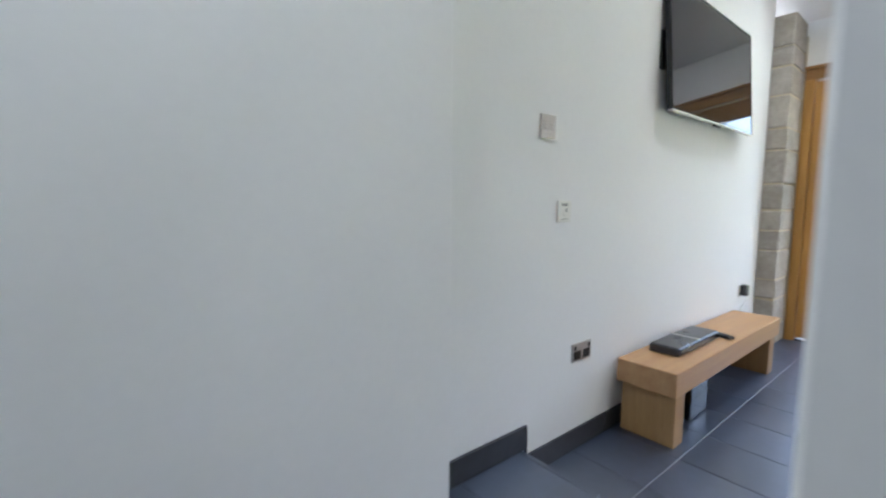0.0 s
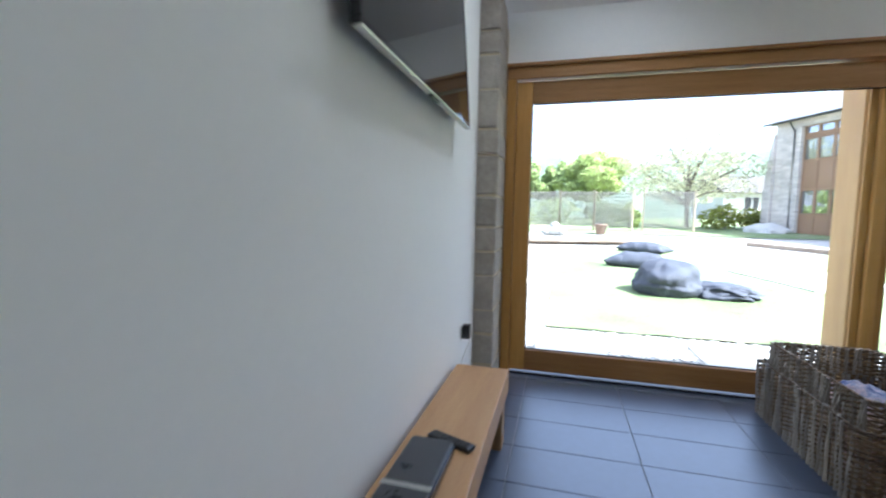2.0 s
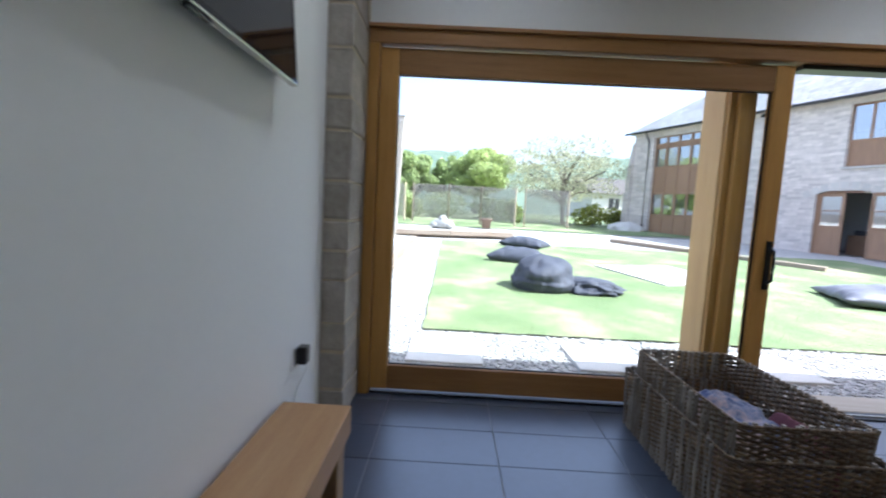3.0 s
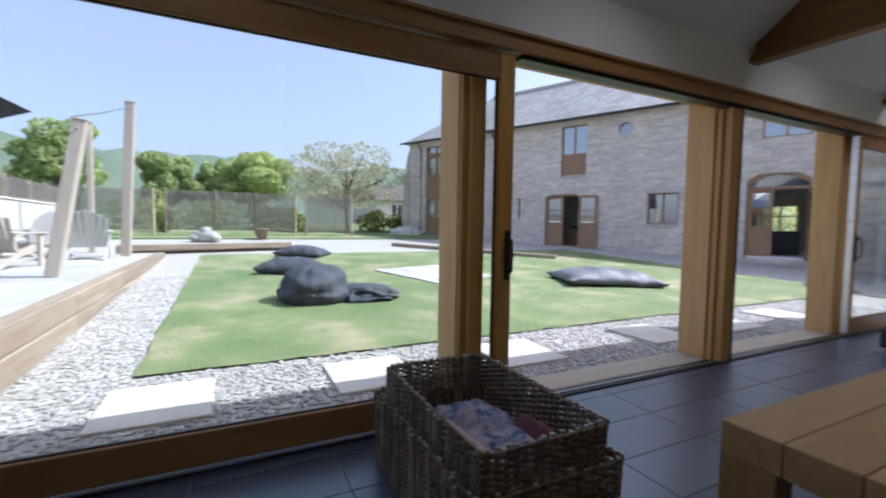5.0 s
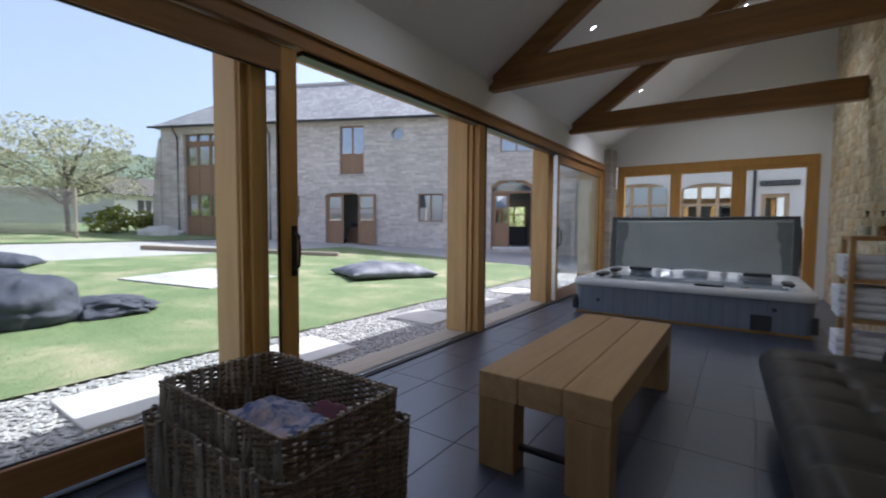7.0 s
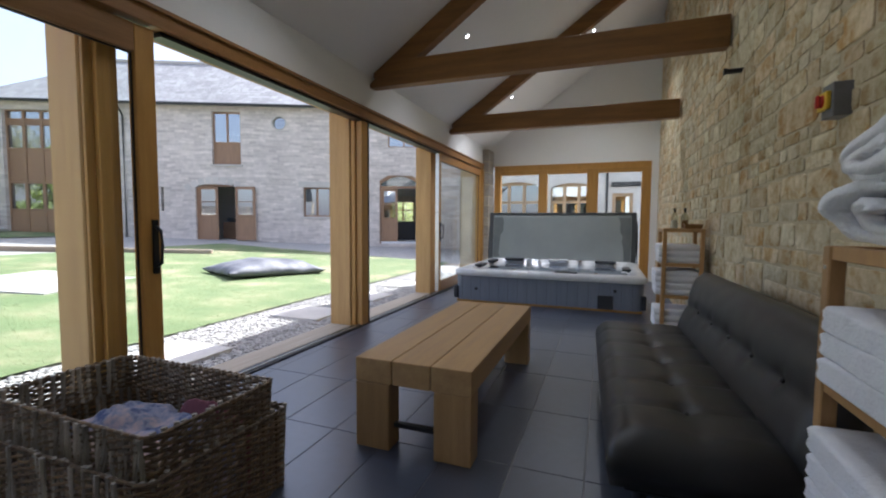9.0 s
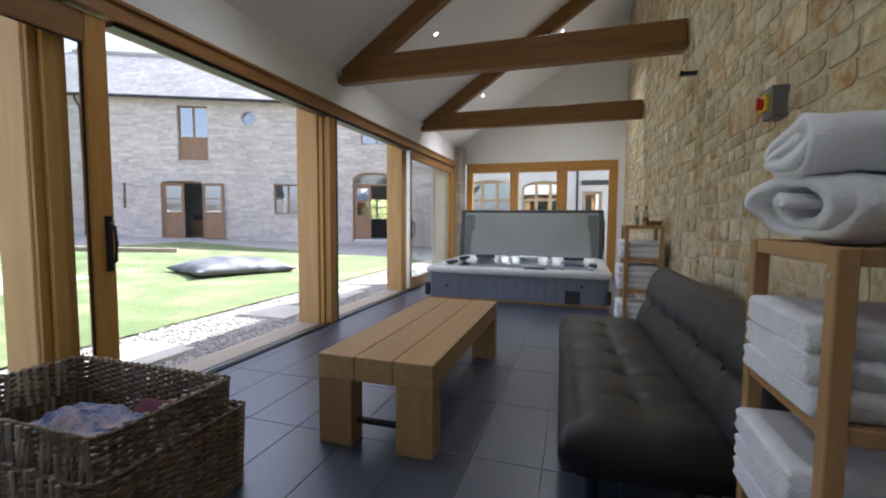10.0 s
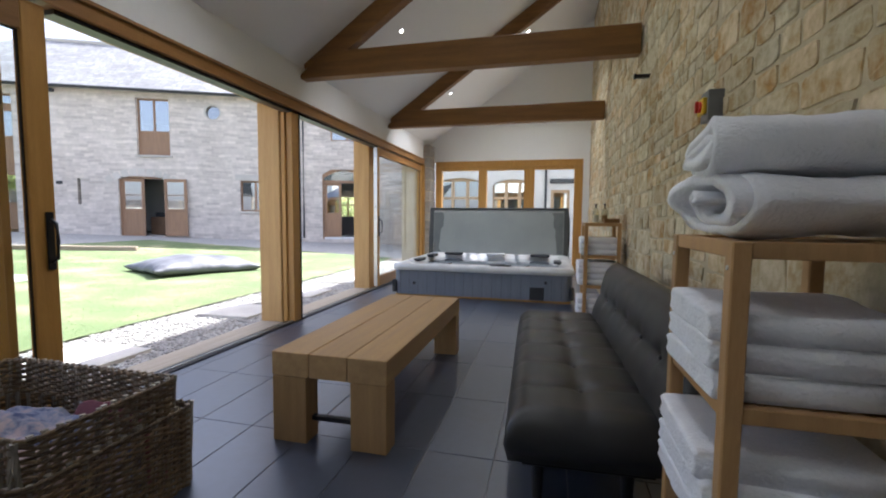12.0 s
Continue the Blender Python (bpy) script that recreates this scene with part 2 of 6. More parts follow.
# north wall with the television; its end beside the stone quoins
structure("wall_north", boxed((0.95, YN, -0.2), (4.44, YN + 0.25, 5.2)), PLASTER, "smooth white plastered wall", "wall")
structure("wall_hall_north", boxed((-1.7, YN - 0.15, 0.0), (1.05, YN + 0.24, 2.7), 0.008), PLASTER, "smooth white plastered wall projecting into the hall", "wall")
structure("wall_hall_partition", boxed((0.62, -0.6, 0.0), (0.80, 0.405, 2.7), 0.006), PLASTER, "white plastered partition end", "wall")
structure("wall_hall_south", boxed((-1.7, -0.75, 0.0), (1.1, -0.6, 2.7)), PLASTER, "white plastered hall wall", "wall")
structure("wall_hall_west", boxed((-1.85, -0.75, 0.0), (-1.7, YN + 0.2, 2.7)), PLASTER, "white plastered hall wall", "wall")
structure("ceiling_hall", boxed((-1.85, -0.75, 2.6), (1.15, YN + 0.2, 2.75)), CEILING, "white plastered hall ceiling", "ceiling")
structure("wall_over_opening", boxed((1.15, -0.3, 2.6), (XW - 0.02, YN - 0.004, 5.2)), PLASTER, "white plastered wall over the hall opening", "wall")

# west wall core behind the stones
STONE_N = -0.30
structure("wall_west", boxed((1.10, YS - 0.2, -0.2), (XW - 0.024, STONE_N, 5.2)), MORTAR, "lime mortared rubble stone wall", "wall")

# gable with its window opening
WX0, WX1, WZ = 1.70, 4.69, 2.26
bm = bmesh.new()
box(bm, (1.2, YS - 0.3, WZ), (5.2, YS, 5.2))
box(bm, (1.2, YS - 0.3, -0.2), (WX0, YS, WZ))
structure("wall_south", bm, PLASTER, "white plastered gable wall over oak windows", "wall")

# east wall over the doors
structure("wall_east", boxed((XE, YS, 2.25), (XE + 0.3, YN + 0.25, ZSP + 0.02)), PLASTER, "white plastered strip of wall over the glazed doors", "wall")

# sloping ceiling and roof
bm = bmesh.new()
prism(bm, [(XE + 0.0, ZSP), (1.1, ceil_z(1.1)), (1.1, ceil_z(1.1) + 0.09), (XE, ZSP + 0.09)], 1, YS - 0.3, YN + 0.25)
structure("ceiling", bm, CEILING, "sloping white plastered ceiling", "ceiling")
bm = bmesh.new()
prism(bm, [(5.32, ceil_z(5.32) + 0.10), (1.0, ceil_z(1.0) + 0.10), (1.0, ceil_z(1.0) + 0.24), (5.32, ceil_z(5.32) + 0.24)], 1, YS - 0.5, YN + 0.5)
structure("roof", bm, SLATE, "slate roof slope over the sun room", "roof")

# ground outside
GX0, GS = 6.7, 0.04


def ground_z(x, y=0.0):
    return -0.1 + GS * min(max(x - GX0, 0.0), 30.0)


def sheet(name, x0, x1, y0, y1, nx, ny, lift, material, label, category, edge=0.0, seed=0):
    rnd = random.Random(seed)
    bm = bmesh.new()
    rows = []
    for i in range(nx + 1):
        row = []
        for j in range(ny + 1):
            x, y = x0 + (x1 - x0) * i / nx, y0 + (y1 - y0) * j / ny
            if edge and (i in (0, nx) or j in (0, ny)):
                x += rnd.uniform(-edge, edge)
                y += rnd.uniform(-edge, edge)
            row.append(bm.verts.new((x, y, ground_z(x, y) + lift)))
        rows.append(row)
    for i in range(nx):
        for j in range(ny):
            bm.faces.new((rows[i][j], rows[i + 1][j], rows[i + 1][j + 1], rows[i][j + 1]))
    return structure(name, bm, material, label, category)


bm = bmesh.new()
xs = [-300, -20, 5.0, GX0, 12, 17, 24, 36.7, 60, 300]
cols = [[bm.verts.new((x, y, ground_z(x) - 0.012 if x > 4.9 else -0.35)) for y in (-300, -40, -8.5, 1.5, 30, 300)] for x in xs]
for a, b in zip(cols, cols[1:]):
    for k in range(5):
        bm.faces.new((a[k], b[k], b[k + 1], a[k + 1]))
structure("ground", bm, GRAVEL, "pale gravel courtyard ground", "ground")
lawn = sheet("lawn", 6.68, 15.4, -11.2, 1.0, 40, 50, 0.012, GRASS, "sunlit mown lawn with dry patches", "lawn", 0.02, 3)
sheet("grass_beyond", 20.8, 60, -30, 30, 20, 20, 0.02, GRASS, "strip of green grass before the fence", "grass", 0.1, 5)

# ---------------- joinery of the window wall ----------------
HEAD = 2.15
FX0, FX1 = 4.80, 4.95
RUBBER = mat("black_rubber_seal", (0.012, 0.012, 0.013), 0.6)


def glazed(name, y0, y1, z0, z1, stile, rail_b, rail_t, label, x0=4.83, x1=4.893, handle_at=None, stile_r=None, gx=4.862):
    """A glazed oak leaf between y0 > y1: two stiles, two rails, seals and the pane."""
    d = tagged(new(name), label, "door", "", "structure")
    d.location = (0, 0, 0)
    part("stile", boxed((x0, y0 - stile, z0), (x1, y0, z1), 0.004), OAK, d)
    sr = stile_r or stile
    part("stile", boxed((x0, y1, z0), (x1, y1 + sr, z1), 0.004), OAK, d)
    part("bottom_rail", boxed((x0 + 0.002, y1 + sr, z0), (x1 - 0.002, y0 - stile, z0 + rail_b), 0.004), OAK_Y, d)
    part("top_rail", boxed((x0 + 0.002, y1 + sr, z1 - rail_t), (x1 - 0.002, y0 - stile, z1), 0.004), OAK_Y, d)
    bm = bmesh.new()
    s = 0.006
    for lo, hi in (((y1 + sr, z0 + rail_b), (y0 - stile, z0 + rail_b + s)), ((y1 + sr, z1 - rail_t - s), (y0 - stile, z1 - rail_t)),
                   ((y1 + sr, z0 + rail_b + s), (y1 + sr + s, z1 - rail_t - s)), ((y0 - stile - s, z0 + rail_b + s), (y0 - stile, z1 - rail_t - s))):
        box(bm, (gx - 0.007, lo[0], lo[1]), (gx + 0.007, hi[0], hi[1]))
    part("seal", bm, RUBBER, d)
    p = part("pane", boxed((gx - 0.004, y1 + sr + 0.004, z0 + rail_b + 0.004), (gx + 0.004, y0 - stile - 0.004, z1 - rail_t - 0.004)), GLASS, d)
    p.visible_shadow = False
    if handle_at is not None:
        h = part("handle", boxed((x0 - 0.012, handle_at - 0.018, 0.80), (x0 - 0.001, handle_at + 0.018, 1.10), 0.005, 2), DARK_METAL, d, "black metal pull handle plate")
        bm = bmesh.new()
        sweep(bm, [(x0 - 0.012, handle_at, 0.84), (x0 - 0.05, handle_at, 0.86), (x0 - 0.058, handle_at, 0.95), (x0 - 0.05, handle_at, 1.04), (x0 - 0.012, handle_at, 1.06)], 0.009, 8)
        part("grip", bm, DARK_METAL, h, smooth=True)
    return d


frame_e = tagged(new("window_frame_1"), "oiled oak outer frame of the sliding glazed doors", "door frame", "", "structure")
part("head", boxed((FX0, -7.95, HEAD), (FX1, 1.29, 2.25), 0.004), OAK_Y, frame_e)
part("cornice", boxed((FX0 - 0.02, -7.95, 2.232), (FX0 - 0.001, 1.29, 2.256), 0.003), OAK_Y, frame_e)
part("track", boxed((4.835, -5.62, HEAD - 0.028), (4.93, -1.27, HEAD - 0.002)), DARK_METAL, frame_e, "dark metal head track")
part("jamb", boxed((FX0, 1.225, 0.0), (FX1, 1.29, HEAD), 0.004), OAK, frame_e)
part("jamb", boxed((4.835, -3.505, 0.0), (FX1, -3.385, HEAD), 0.004), OAK, frame_e)
part("jamb", boxed((4.905, -3.385, 0.0), (FX1, -3.362, HEAD), 0.003), OAK, frame_e)
part("bead", boxed((4.828, -3.522, 0.0), (4.86, -3.506, HEAD), 0.003), RUBBER, frame_e, "dark weather seal")
part("jamb", boxed((4.930, -0.968, 0.0), (4.953, -0.925, HEAD), 0.003), OAK, frame_e)
part("jamb", boxed((4.900, -1.034, 0.0), (4.953, -0.969, HEAD), 0.004), OAK, frame_e)
part("jamb", boxed((4.915, -1.080, 0.0), (4.953, -1.035, HEAD), 0.004), OAK, frame_e)
part("jamb", boxed((FX0, -8.0, 0.0), (FX1, -7.90, HEAD), 0.004), OAK, frame_e)
part("sill_track", boxed((4.83, -7.9, -0.004), (4.93, 1.225, 0.012), 0.003), DARK_METAL, frame_e, "dark metal floor track")
part("rail", boxed((4.86, -5.58, 0.012), (4.872, -1.27, 0.022), 0.002), STEEL, frame_e, "steel floor rail")
part("threshold", boxed((4.952, -7.95, -0.09), (5.21, 1.29, 0.004), 0.006), OAK_WORN, frame_e, "weathered pale oak threshold")

glazed("door_1", 1.222, -1.225, 0.03, HEAD - 0.015, 0.11, 0.155, 0.15, "large sliding door of oiled oak and clear glass, slid open", handle_at=-1.19, stile_r=0.107)
glazed("door_3", -5.575, -7.89, 0.03, HEAD - 0.015, 0.075, 0.155, 0.12, "sliding oak and glass door standing part closed", handle_at=-5.615)
part("edge_strip", boxed((4.834, -5.575, 0.04), (4.89, -5.570, HEAD - 0.02)), STEEL, bpy.data.objects["door_3"], "bright metal edge strip")

# pale oak posts outside, with the plate on them
arcade = tagged(new("oak_arcade"), "pale oak posts carrying the eaves plate outside the doors", "post", "", "structure")
for y, w in ((-0.915, 0.165), (-3.345, 0.255), (-5.545, 0.255)):
    part("post", boxed((4.955, y - w, 0.0), (5.205, y, 2.22), 0.008), OAK_PALE, arcade)
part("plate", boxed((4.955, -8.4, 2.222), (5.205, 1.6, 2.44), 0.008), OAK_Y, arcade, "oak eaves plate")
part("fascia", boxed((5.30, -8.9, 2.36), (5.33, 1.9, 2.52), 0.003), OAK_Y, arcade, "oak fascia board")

# gable windows
frame_s = tagged(new("window_frame_2"), "oiled golden oak frame of the gable glazing", "window frame", "", "structure")
fy0, fy1 = YS - 0.13, YS + 0.012
part("head", boxed((WX0 + 0.002, fy0, 2.15), (WX1, fy1, WZ), 0.004), OAK, frame_s)
part("cornice", boxed((WX0 + 0.004, fy1 + 0.001, 2.235), (WX1, fy1 + 0.018, 2.258), 0.003), OAK, frame_s)
mull = [(WX0 + 0.002, 1.86), (2.63, 2.84), (3.60, 3.77), (4.56, WX1)]
for a, b in mull:
    part("mullion", boxed((a, fy0, 0.0), (b, fy1 - 0.004, 2.15), 0.004), OAK, frame_s)
for (a, b), (c, e) in zip(mull, mull[1:]):
    part("top_rail", boxed((b, fy0 + 0.02, 2.07), (c, fy1 - 0.012, 2.15), 0.004), OAK, frame_s)
    part("bottom_rail", boxed((b, fy0 + 0.02, 0.0), (c, fy1 - 0.012, 0.16), 0.004), OAK, frame_s)
    p = part("pane", boxed((b + 0.002, YS - 0.06, 0.162), (c - 0.002, YS - 0.052, 2.068)), GLASS, frame_s)
    p.visible_shadow = False

# skirting of slate, and the step
SKIRT = rich("slate_skirting", (0.030, 0.031, 0.036), (0.055, 0.057, 0.066), 3, (0.3, 0.45), 0.1, 30, vary=0.1, dist=0.002)
base = tagged(new("baseboard"), "dark slate tile skirting stepping down with the floor", "skirting", "", "structure")
x = 1.575
while x < 4.43:
    b = min(x + 0.6, 4.43)
    part("tile", boxed((x, YN - 0.011, 0.0), (b - 0.003, YN - 0.0005, 0.10), 0.002), SKIRT, base)
    x = b
part("tile", boxed((1.052, YN - 0.013, HALL), (1.575, YN - 0.0005, HALL + 0.10), 0.002), SKIRT, base)
part("tile", boxed((1.5705, YN - 0.0135, 0.0), (1.5755, YN - 0.0006, HALL + 0.09), 0.001), SKIRT, base)
part("tile", boxed((-1.6, YN - 0.162, HALL), (1.05, YN - 0.1505, HALL + 0.10), 0.002), SKIRT, base)
part("riser", boxed((1.536, -0.28, -0.006), (1.552, YN - 0.014, HALL - 0.008)), SKIRT, base, "dark slate step riser")

# ---------------- roof trusses ----------------
def truss(y):
    t = thing("roof_truss", Matrix.Translation((0, y, 0)), "dark stained oak roof truss with a flat tie beam", "roof truss", "roof trusses")
    bm = bmesh.new()
    prism(bm, [(4.895, 2.50), (1.60, 2.50), (1.60, 2.75), (4.60, 2.75)], 1, -0.06, 0.06)
    bmesh.ops.bevel(bm, geom=list(bm.edges), offset=0.006, segments=1, affect="EDGES")
    part("tie_beam", bm, BEAM, t)
    bm = bmesh.new()
    k = 0.235
    a, b = 4.80, 1.62
    prism(bm, [(a, ceil_z(a) - 0.002), (b, ceil_z(b) - 0.002), (b, ceil_z(b) - k), (4.34, ceil_z(4.34) - k), (4.80, 2.60)], 1, -0.055, 0.055)
    part("rafter", bm, BEAM, t)
    return t


truss(-3.625)
truss(-6.09)

# ---------------- ceiling downlights ----------------
BULB = glow("lamp_face", (1.0, 0.93, 0.82), 5.0)
LAMP_RING = mat("lamp_ring", (0.8, 0.8, 0.8), 0.3, 0.4)
tilt = math.degrees(math.atan(SLOPE))


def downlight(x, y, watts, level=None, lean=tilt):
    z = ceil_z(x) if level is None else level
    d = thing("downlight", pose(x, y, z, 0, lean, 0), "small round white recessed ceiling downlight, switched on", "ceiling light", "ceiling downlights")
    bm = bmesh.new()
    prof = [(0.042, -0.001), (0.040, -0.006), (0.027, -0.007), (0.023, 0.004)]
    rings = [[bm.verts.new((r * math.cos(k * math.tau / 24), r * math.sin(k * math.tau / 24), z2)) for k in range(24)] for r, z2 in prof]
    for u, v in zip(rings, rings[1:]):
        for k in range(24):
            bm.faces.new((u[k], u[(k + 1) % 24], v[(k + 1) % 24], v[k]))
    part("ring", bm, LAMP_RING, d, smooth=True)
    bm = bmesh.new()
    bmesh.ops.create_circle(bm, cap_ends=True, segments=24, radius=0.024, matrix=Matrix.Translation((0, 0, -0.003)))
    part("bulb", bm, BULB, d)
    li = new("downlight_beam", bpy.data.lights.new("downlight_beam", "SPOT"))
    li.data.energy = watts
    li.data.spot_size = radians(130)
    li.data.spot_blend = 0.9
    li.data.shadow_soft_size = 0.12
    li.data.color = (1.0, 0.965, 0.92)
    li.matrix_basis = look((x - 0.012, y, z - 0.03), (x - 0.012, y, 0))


for x, y in LAMPS:
    downlight(x, y, LAMP_W * (3.6 if y < -6 else 0.7 if y > 0 else 1.0))
# Two unseen downlights, added in the hall ceiling to brighten the hall walls.
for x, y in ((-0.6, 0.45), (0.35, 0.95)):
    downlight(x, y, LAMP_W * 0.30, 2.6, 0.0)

# ---------------- stone quoins in the corners ----------------
def quoin_pier(name, x0, x1, y0, y1, top, seed):
    rnd = random.Random(seed)
    pier = tagged(new(name), "rough stone quoin pier beside the oak frame", "pier", "", "structure")
    part("core", boxed((x0 + 0.012, y0 + 0.012, -0.1), (x1 - 0.012, y1 - 0.012, top - 0.01)), MORTAR, pier)
    z = 0.0
    while z < top - 0.03:
        h = min(rnd.uniform(0.14, 0.27), top - z)
        if top - z - h < 0.08:
            h = top - z
        bm = boxed((x0 + rnd.uniform(0, 0.008), y0 + rnd.uniform(0, 0.008), z + 0.006), (x1 - rnd.uniform(0, 0.008), y1 - rnd.uniform(0, 0.008), z + h - 0.006), 0.012, 2)
        for v in bm.verts:
            v.co += Vector((rnd.uniform(-1, 1), rnd.uniform(-1, 1), rnd.uniform(-1, 1))) * 0.004
        part("stone", bm, QUOIN, pier)
        z += h
    return pier


quoin_pier("pier_north", 4.445, 4.795, 1.292, 1.60, 2.60, 4)
quoin_pier("pier_south", 4.695, 5.0, -8.40, -8.0, 2.56, 9)
structure("wall_pier_north", boxed((4.80, 1.295, -0.2), (5.3, 1.68, 2.5)), MORTAR, "stone return beside the doors", "wall")
structure("wall_pier_south", boxed((4.96, -8.74, -0.2), (5.3, -8.0, 2.5)), MORTAR, "stone return beside the doors", "wall")

# ---------------- oak sleeper bench ----------------
def sleeper_bench():
    b = thing("bench", Matrix.Translation((3.305, -2.095, 0)), "chunky oak bench of three planks on block legs", "bench")
    w, L = 0.594, 1.61
    pw = w / 3
    for i in range(3):
        x0 = -w / 2 + i * pw
        part("plank", boxed((x0 + 0.002, -L / 2, 0.325), (x0 + pw - 0.002, L / 2, 0.442), 0.006, 2), BENCH_OAK, b)
    for s in (-1, 1):
        y0 = -L / 2 if s < 0 else L / 2 - 0.115
        for x0, x1 in ((-w / 2, -w / 2 + 0.185), (w / 2 - 0.185, w / 2)):
            part("leg", boxed((x0 + 0.003, y0 + 0.002, 0.0), (x1 - 0.003, y0 + 0.115, 0.324), 0.006, 2), BENCH_UP, b)
        part("stretcher", boxed((-w / 2 + 0.185, y0 + 0.04, 0.10), (w / 2 - 0.185, y0 + 0.07, 0.122), 0.002), DARK_METAL, b, "thin dark steel stretcher bar")
    return b


sleeper_bench()

# ---------------- television bench with the box, remote and subwoofer ----------------
tvb = thing("tv_bench", Matrix.Translation((3.055, 1.262, 0)), "low oak bench with thick top and slab legs", "bench")
part("top", boxed((-0.815, -0.142, 0.255), (0.815, 0.142, 0.372), 0.006, 2), TVB_OAK, tvb)
for x in (-0.780, 0.66):
    part("leg", boxed((x, -0.130, 0.0), (x + 0.10, 0.130, 0.254), 0.005, 2), BENCH_UP, tvb)
PIANO = mat("gloss_black", (0.012, 0.012, 0.014), 0.12)
GREY_BOX = rich("dark_grey_casing", (0.03, 0.032, 0.038), (0.05, 0.052, 0.06), 8, (0.25, 0.35), 0.05, 90)
stb = thing("set_top_box", pose(2.74, 1.285, 0.372, 0, 0, 0), "black media box with a silver band lying on the bench", "media box")
part("casing", boxed((-0.265, -0.075, 0.0), (0.265, 0.075, 0.045), 0.014, 3), GREY_BOX, stb)
part("front_panel", boxed((-0.25, -0.081, 0.008), (0.25, -0.0735, 0.037), 0.004, 2), PIANO, stb, "glossy black front panel")
part("band", boxed((-0.02, -0.0757, 0.0445), (0.0, 0.0757, 0.0462)), STEEL, stb, "thin silver band")
rem = thing("remote_control", pose(3.06, 1.235, 0.372, 0, 0, -21), "slim black remote control lying on the bench", "remote control")
part("casing", boxed((-0.024, -0.09, 0.0), (0.024, 0.09, 0.018), 0.007, 2), BLACK, rem)
for r in range(6):
    for c in range(3):
        part("button", boxed((-0.016 + c * 0.012, -0.07 + r * 0.02, 0.0175), (-0.008 + c * 0.012, -0.058 + r * 0.02, 0.0205), 0.001), GREY_BOX, rem)
sub = thing("subwoofer", Matrix.Translation((2.72, 1.30, 0)), "small gloss black subwoofer on the floor under the bench", "speaker")
part("cabinet", boxed((-0.11, -0.11, 0.006), (0.11, 0.11, 0.245), 0.006, 2), PIANO, sub)
for x in (-0.09, 0.09):
    for y in (-0.09, 0.09):
        part("foot", tubed((x, y, 0), (x, y, 0.007), 0.012), BLACK, sub)

# ---------------- television ----------------
SCREEN = mat("dark_screen", (0.012, 0.012, 0.014), 0.05, 0.0, 0.9)
tv = thing("television", pose(3.193, 1.366, 1.622, -4.1, 0, 0), "large flat black television, switched off, on the wall", "television")
part("screen", boxed((-0.607, -0.0155, 0.016), (0.607, -0.012, 0.657), 0.0), SCREEN, tv, "dark reflective glass screen")
bm = bmesh.new()
for lo, hi in (((-0.62, 0.0), (0.62, 0.0175)), ((-0.62, 0.656), (0.62, 0.672)), ((-0.62, 0.0175), (-0.6065, 0.656)), ((0.6065, 0.0175), (0.62, 0.656))):
    box(bm, (lo[0], -0.018, lo[1]), (hi[0], 0.012, hi[1]), 0.002)
part("bezel", bm, PIANO, tv)
part("trim", boxed((-0.62, -0.020, -0.007), (0.62, 0.008, 0.0), 0.002), STEEL, tv, "silver lower edge strip")
part("back", boxed((-0.56, 0.012, 0.05), (0.56, 0.035, 0.62), 0.012, 2), BLACK, tv)
part("logo_lug", boxed((-0.05, -0.018, -0.021), (0.05, 0.0, -0.007), 0.004), BLACK, tv)
part("wall_bracket", boxed((-0.615, 0.034, 0.22), (-0.57, 0.058, 0.44), 0.004), BLACK, tv, "black steel wall bracket")
part("wall_bracket", boxed((-0.2, 0.034, 0.2), (0.2, 0.046, 0.42), 0.003), BLACK, tv)

# ---------------- plates on the north wall ----------------
sw = thing("light_switch", Matrix.Translation((1.665, YN, 1.435)), "brushed steel light switch plate on the wall", "switch")
part("plate", boxed((-0.046, -0.007, -0.046), (0.046, -0.0003, 0.046), 0.003, 2), STEEL, sw)
for x in (-0.022, 0.022):
    part("rocker", boxed((x - 0.009, -0.0105, -0.014), (x + 0.009, -0.006, 0.014), 0.002), STEEL, sw)
for x in (-0.036, 0.036):
    part("screw", tubed((x, -0.0085, 0), (x, -0.006, 0), 0.004, seg=10), STEEL, sw)
th = thing("thermostat", Matrix.Translation((1.785, YN, 1.10)), "square white wall thermostat with a small dial", "thermostat")
part("plate", boxed((-0.045, -0.0095, -0.045), (0.045, -0.0003, 0.045), 0.004, 3), WHITE_PLASTIC, th)
dial = part("dial", tubed((0.006, -0.0125, -0.004), (0.006, -0.009, -0.004), 0.017, 0.019, 24), WHITE_PLASTIC, th)
part("pointer", boxed((0.003, -0.0135, -0.004), (0.009, -0.0120, 0.012)), GREY_BOX, dial, "grey pointer mark")
for z in (0.030, 0.024, -0.033):
    part("mark", boxed((-0.022, -0.0103, z), (0.020, -0.0092, z + 0.003)), GREY_BOX, th)
so = thing("wall_socket", Matrix.Translation((1.955, YN, 0.462)), "brushed steel double wall socket with black inserts", "socket")
part("plate", boxed((-0.073, -0.007, -0.043), (0.073, -0.0003, 0.043), 0.003, 2), STEEL, so)
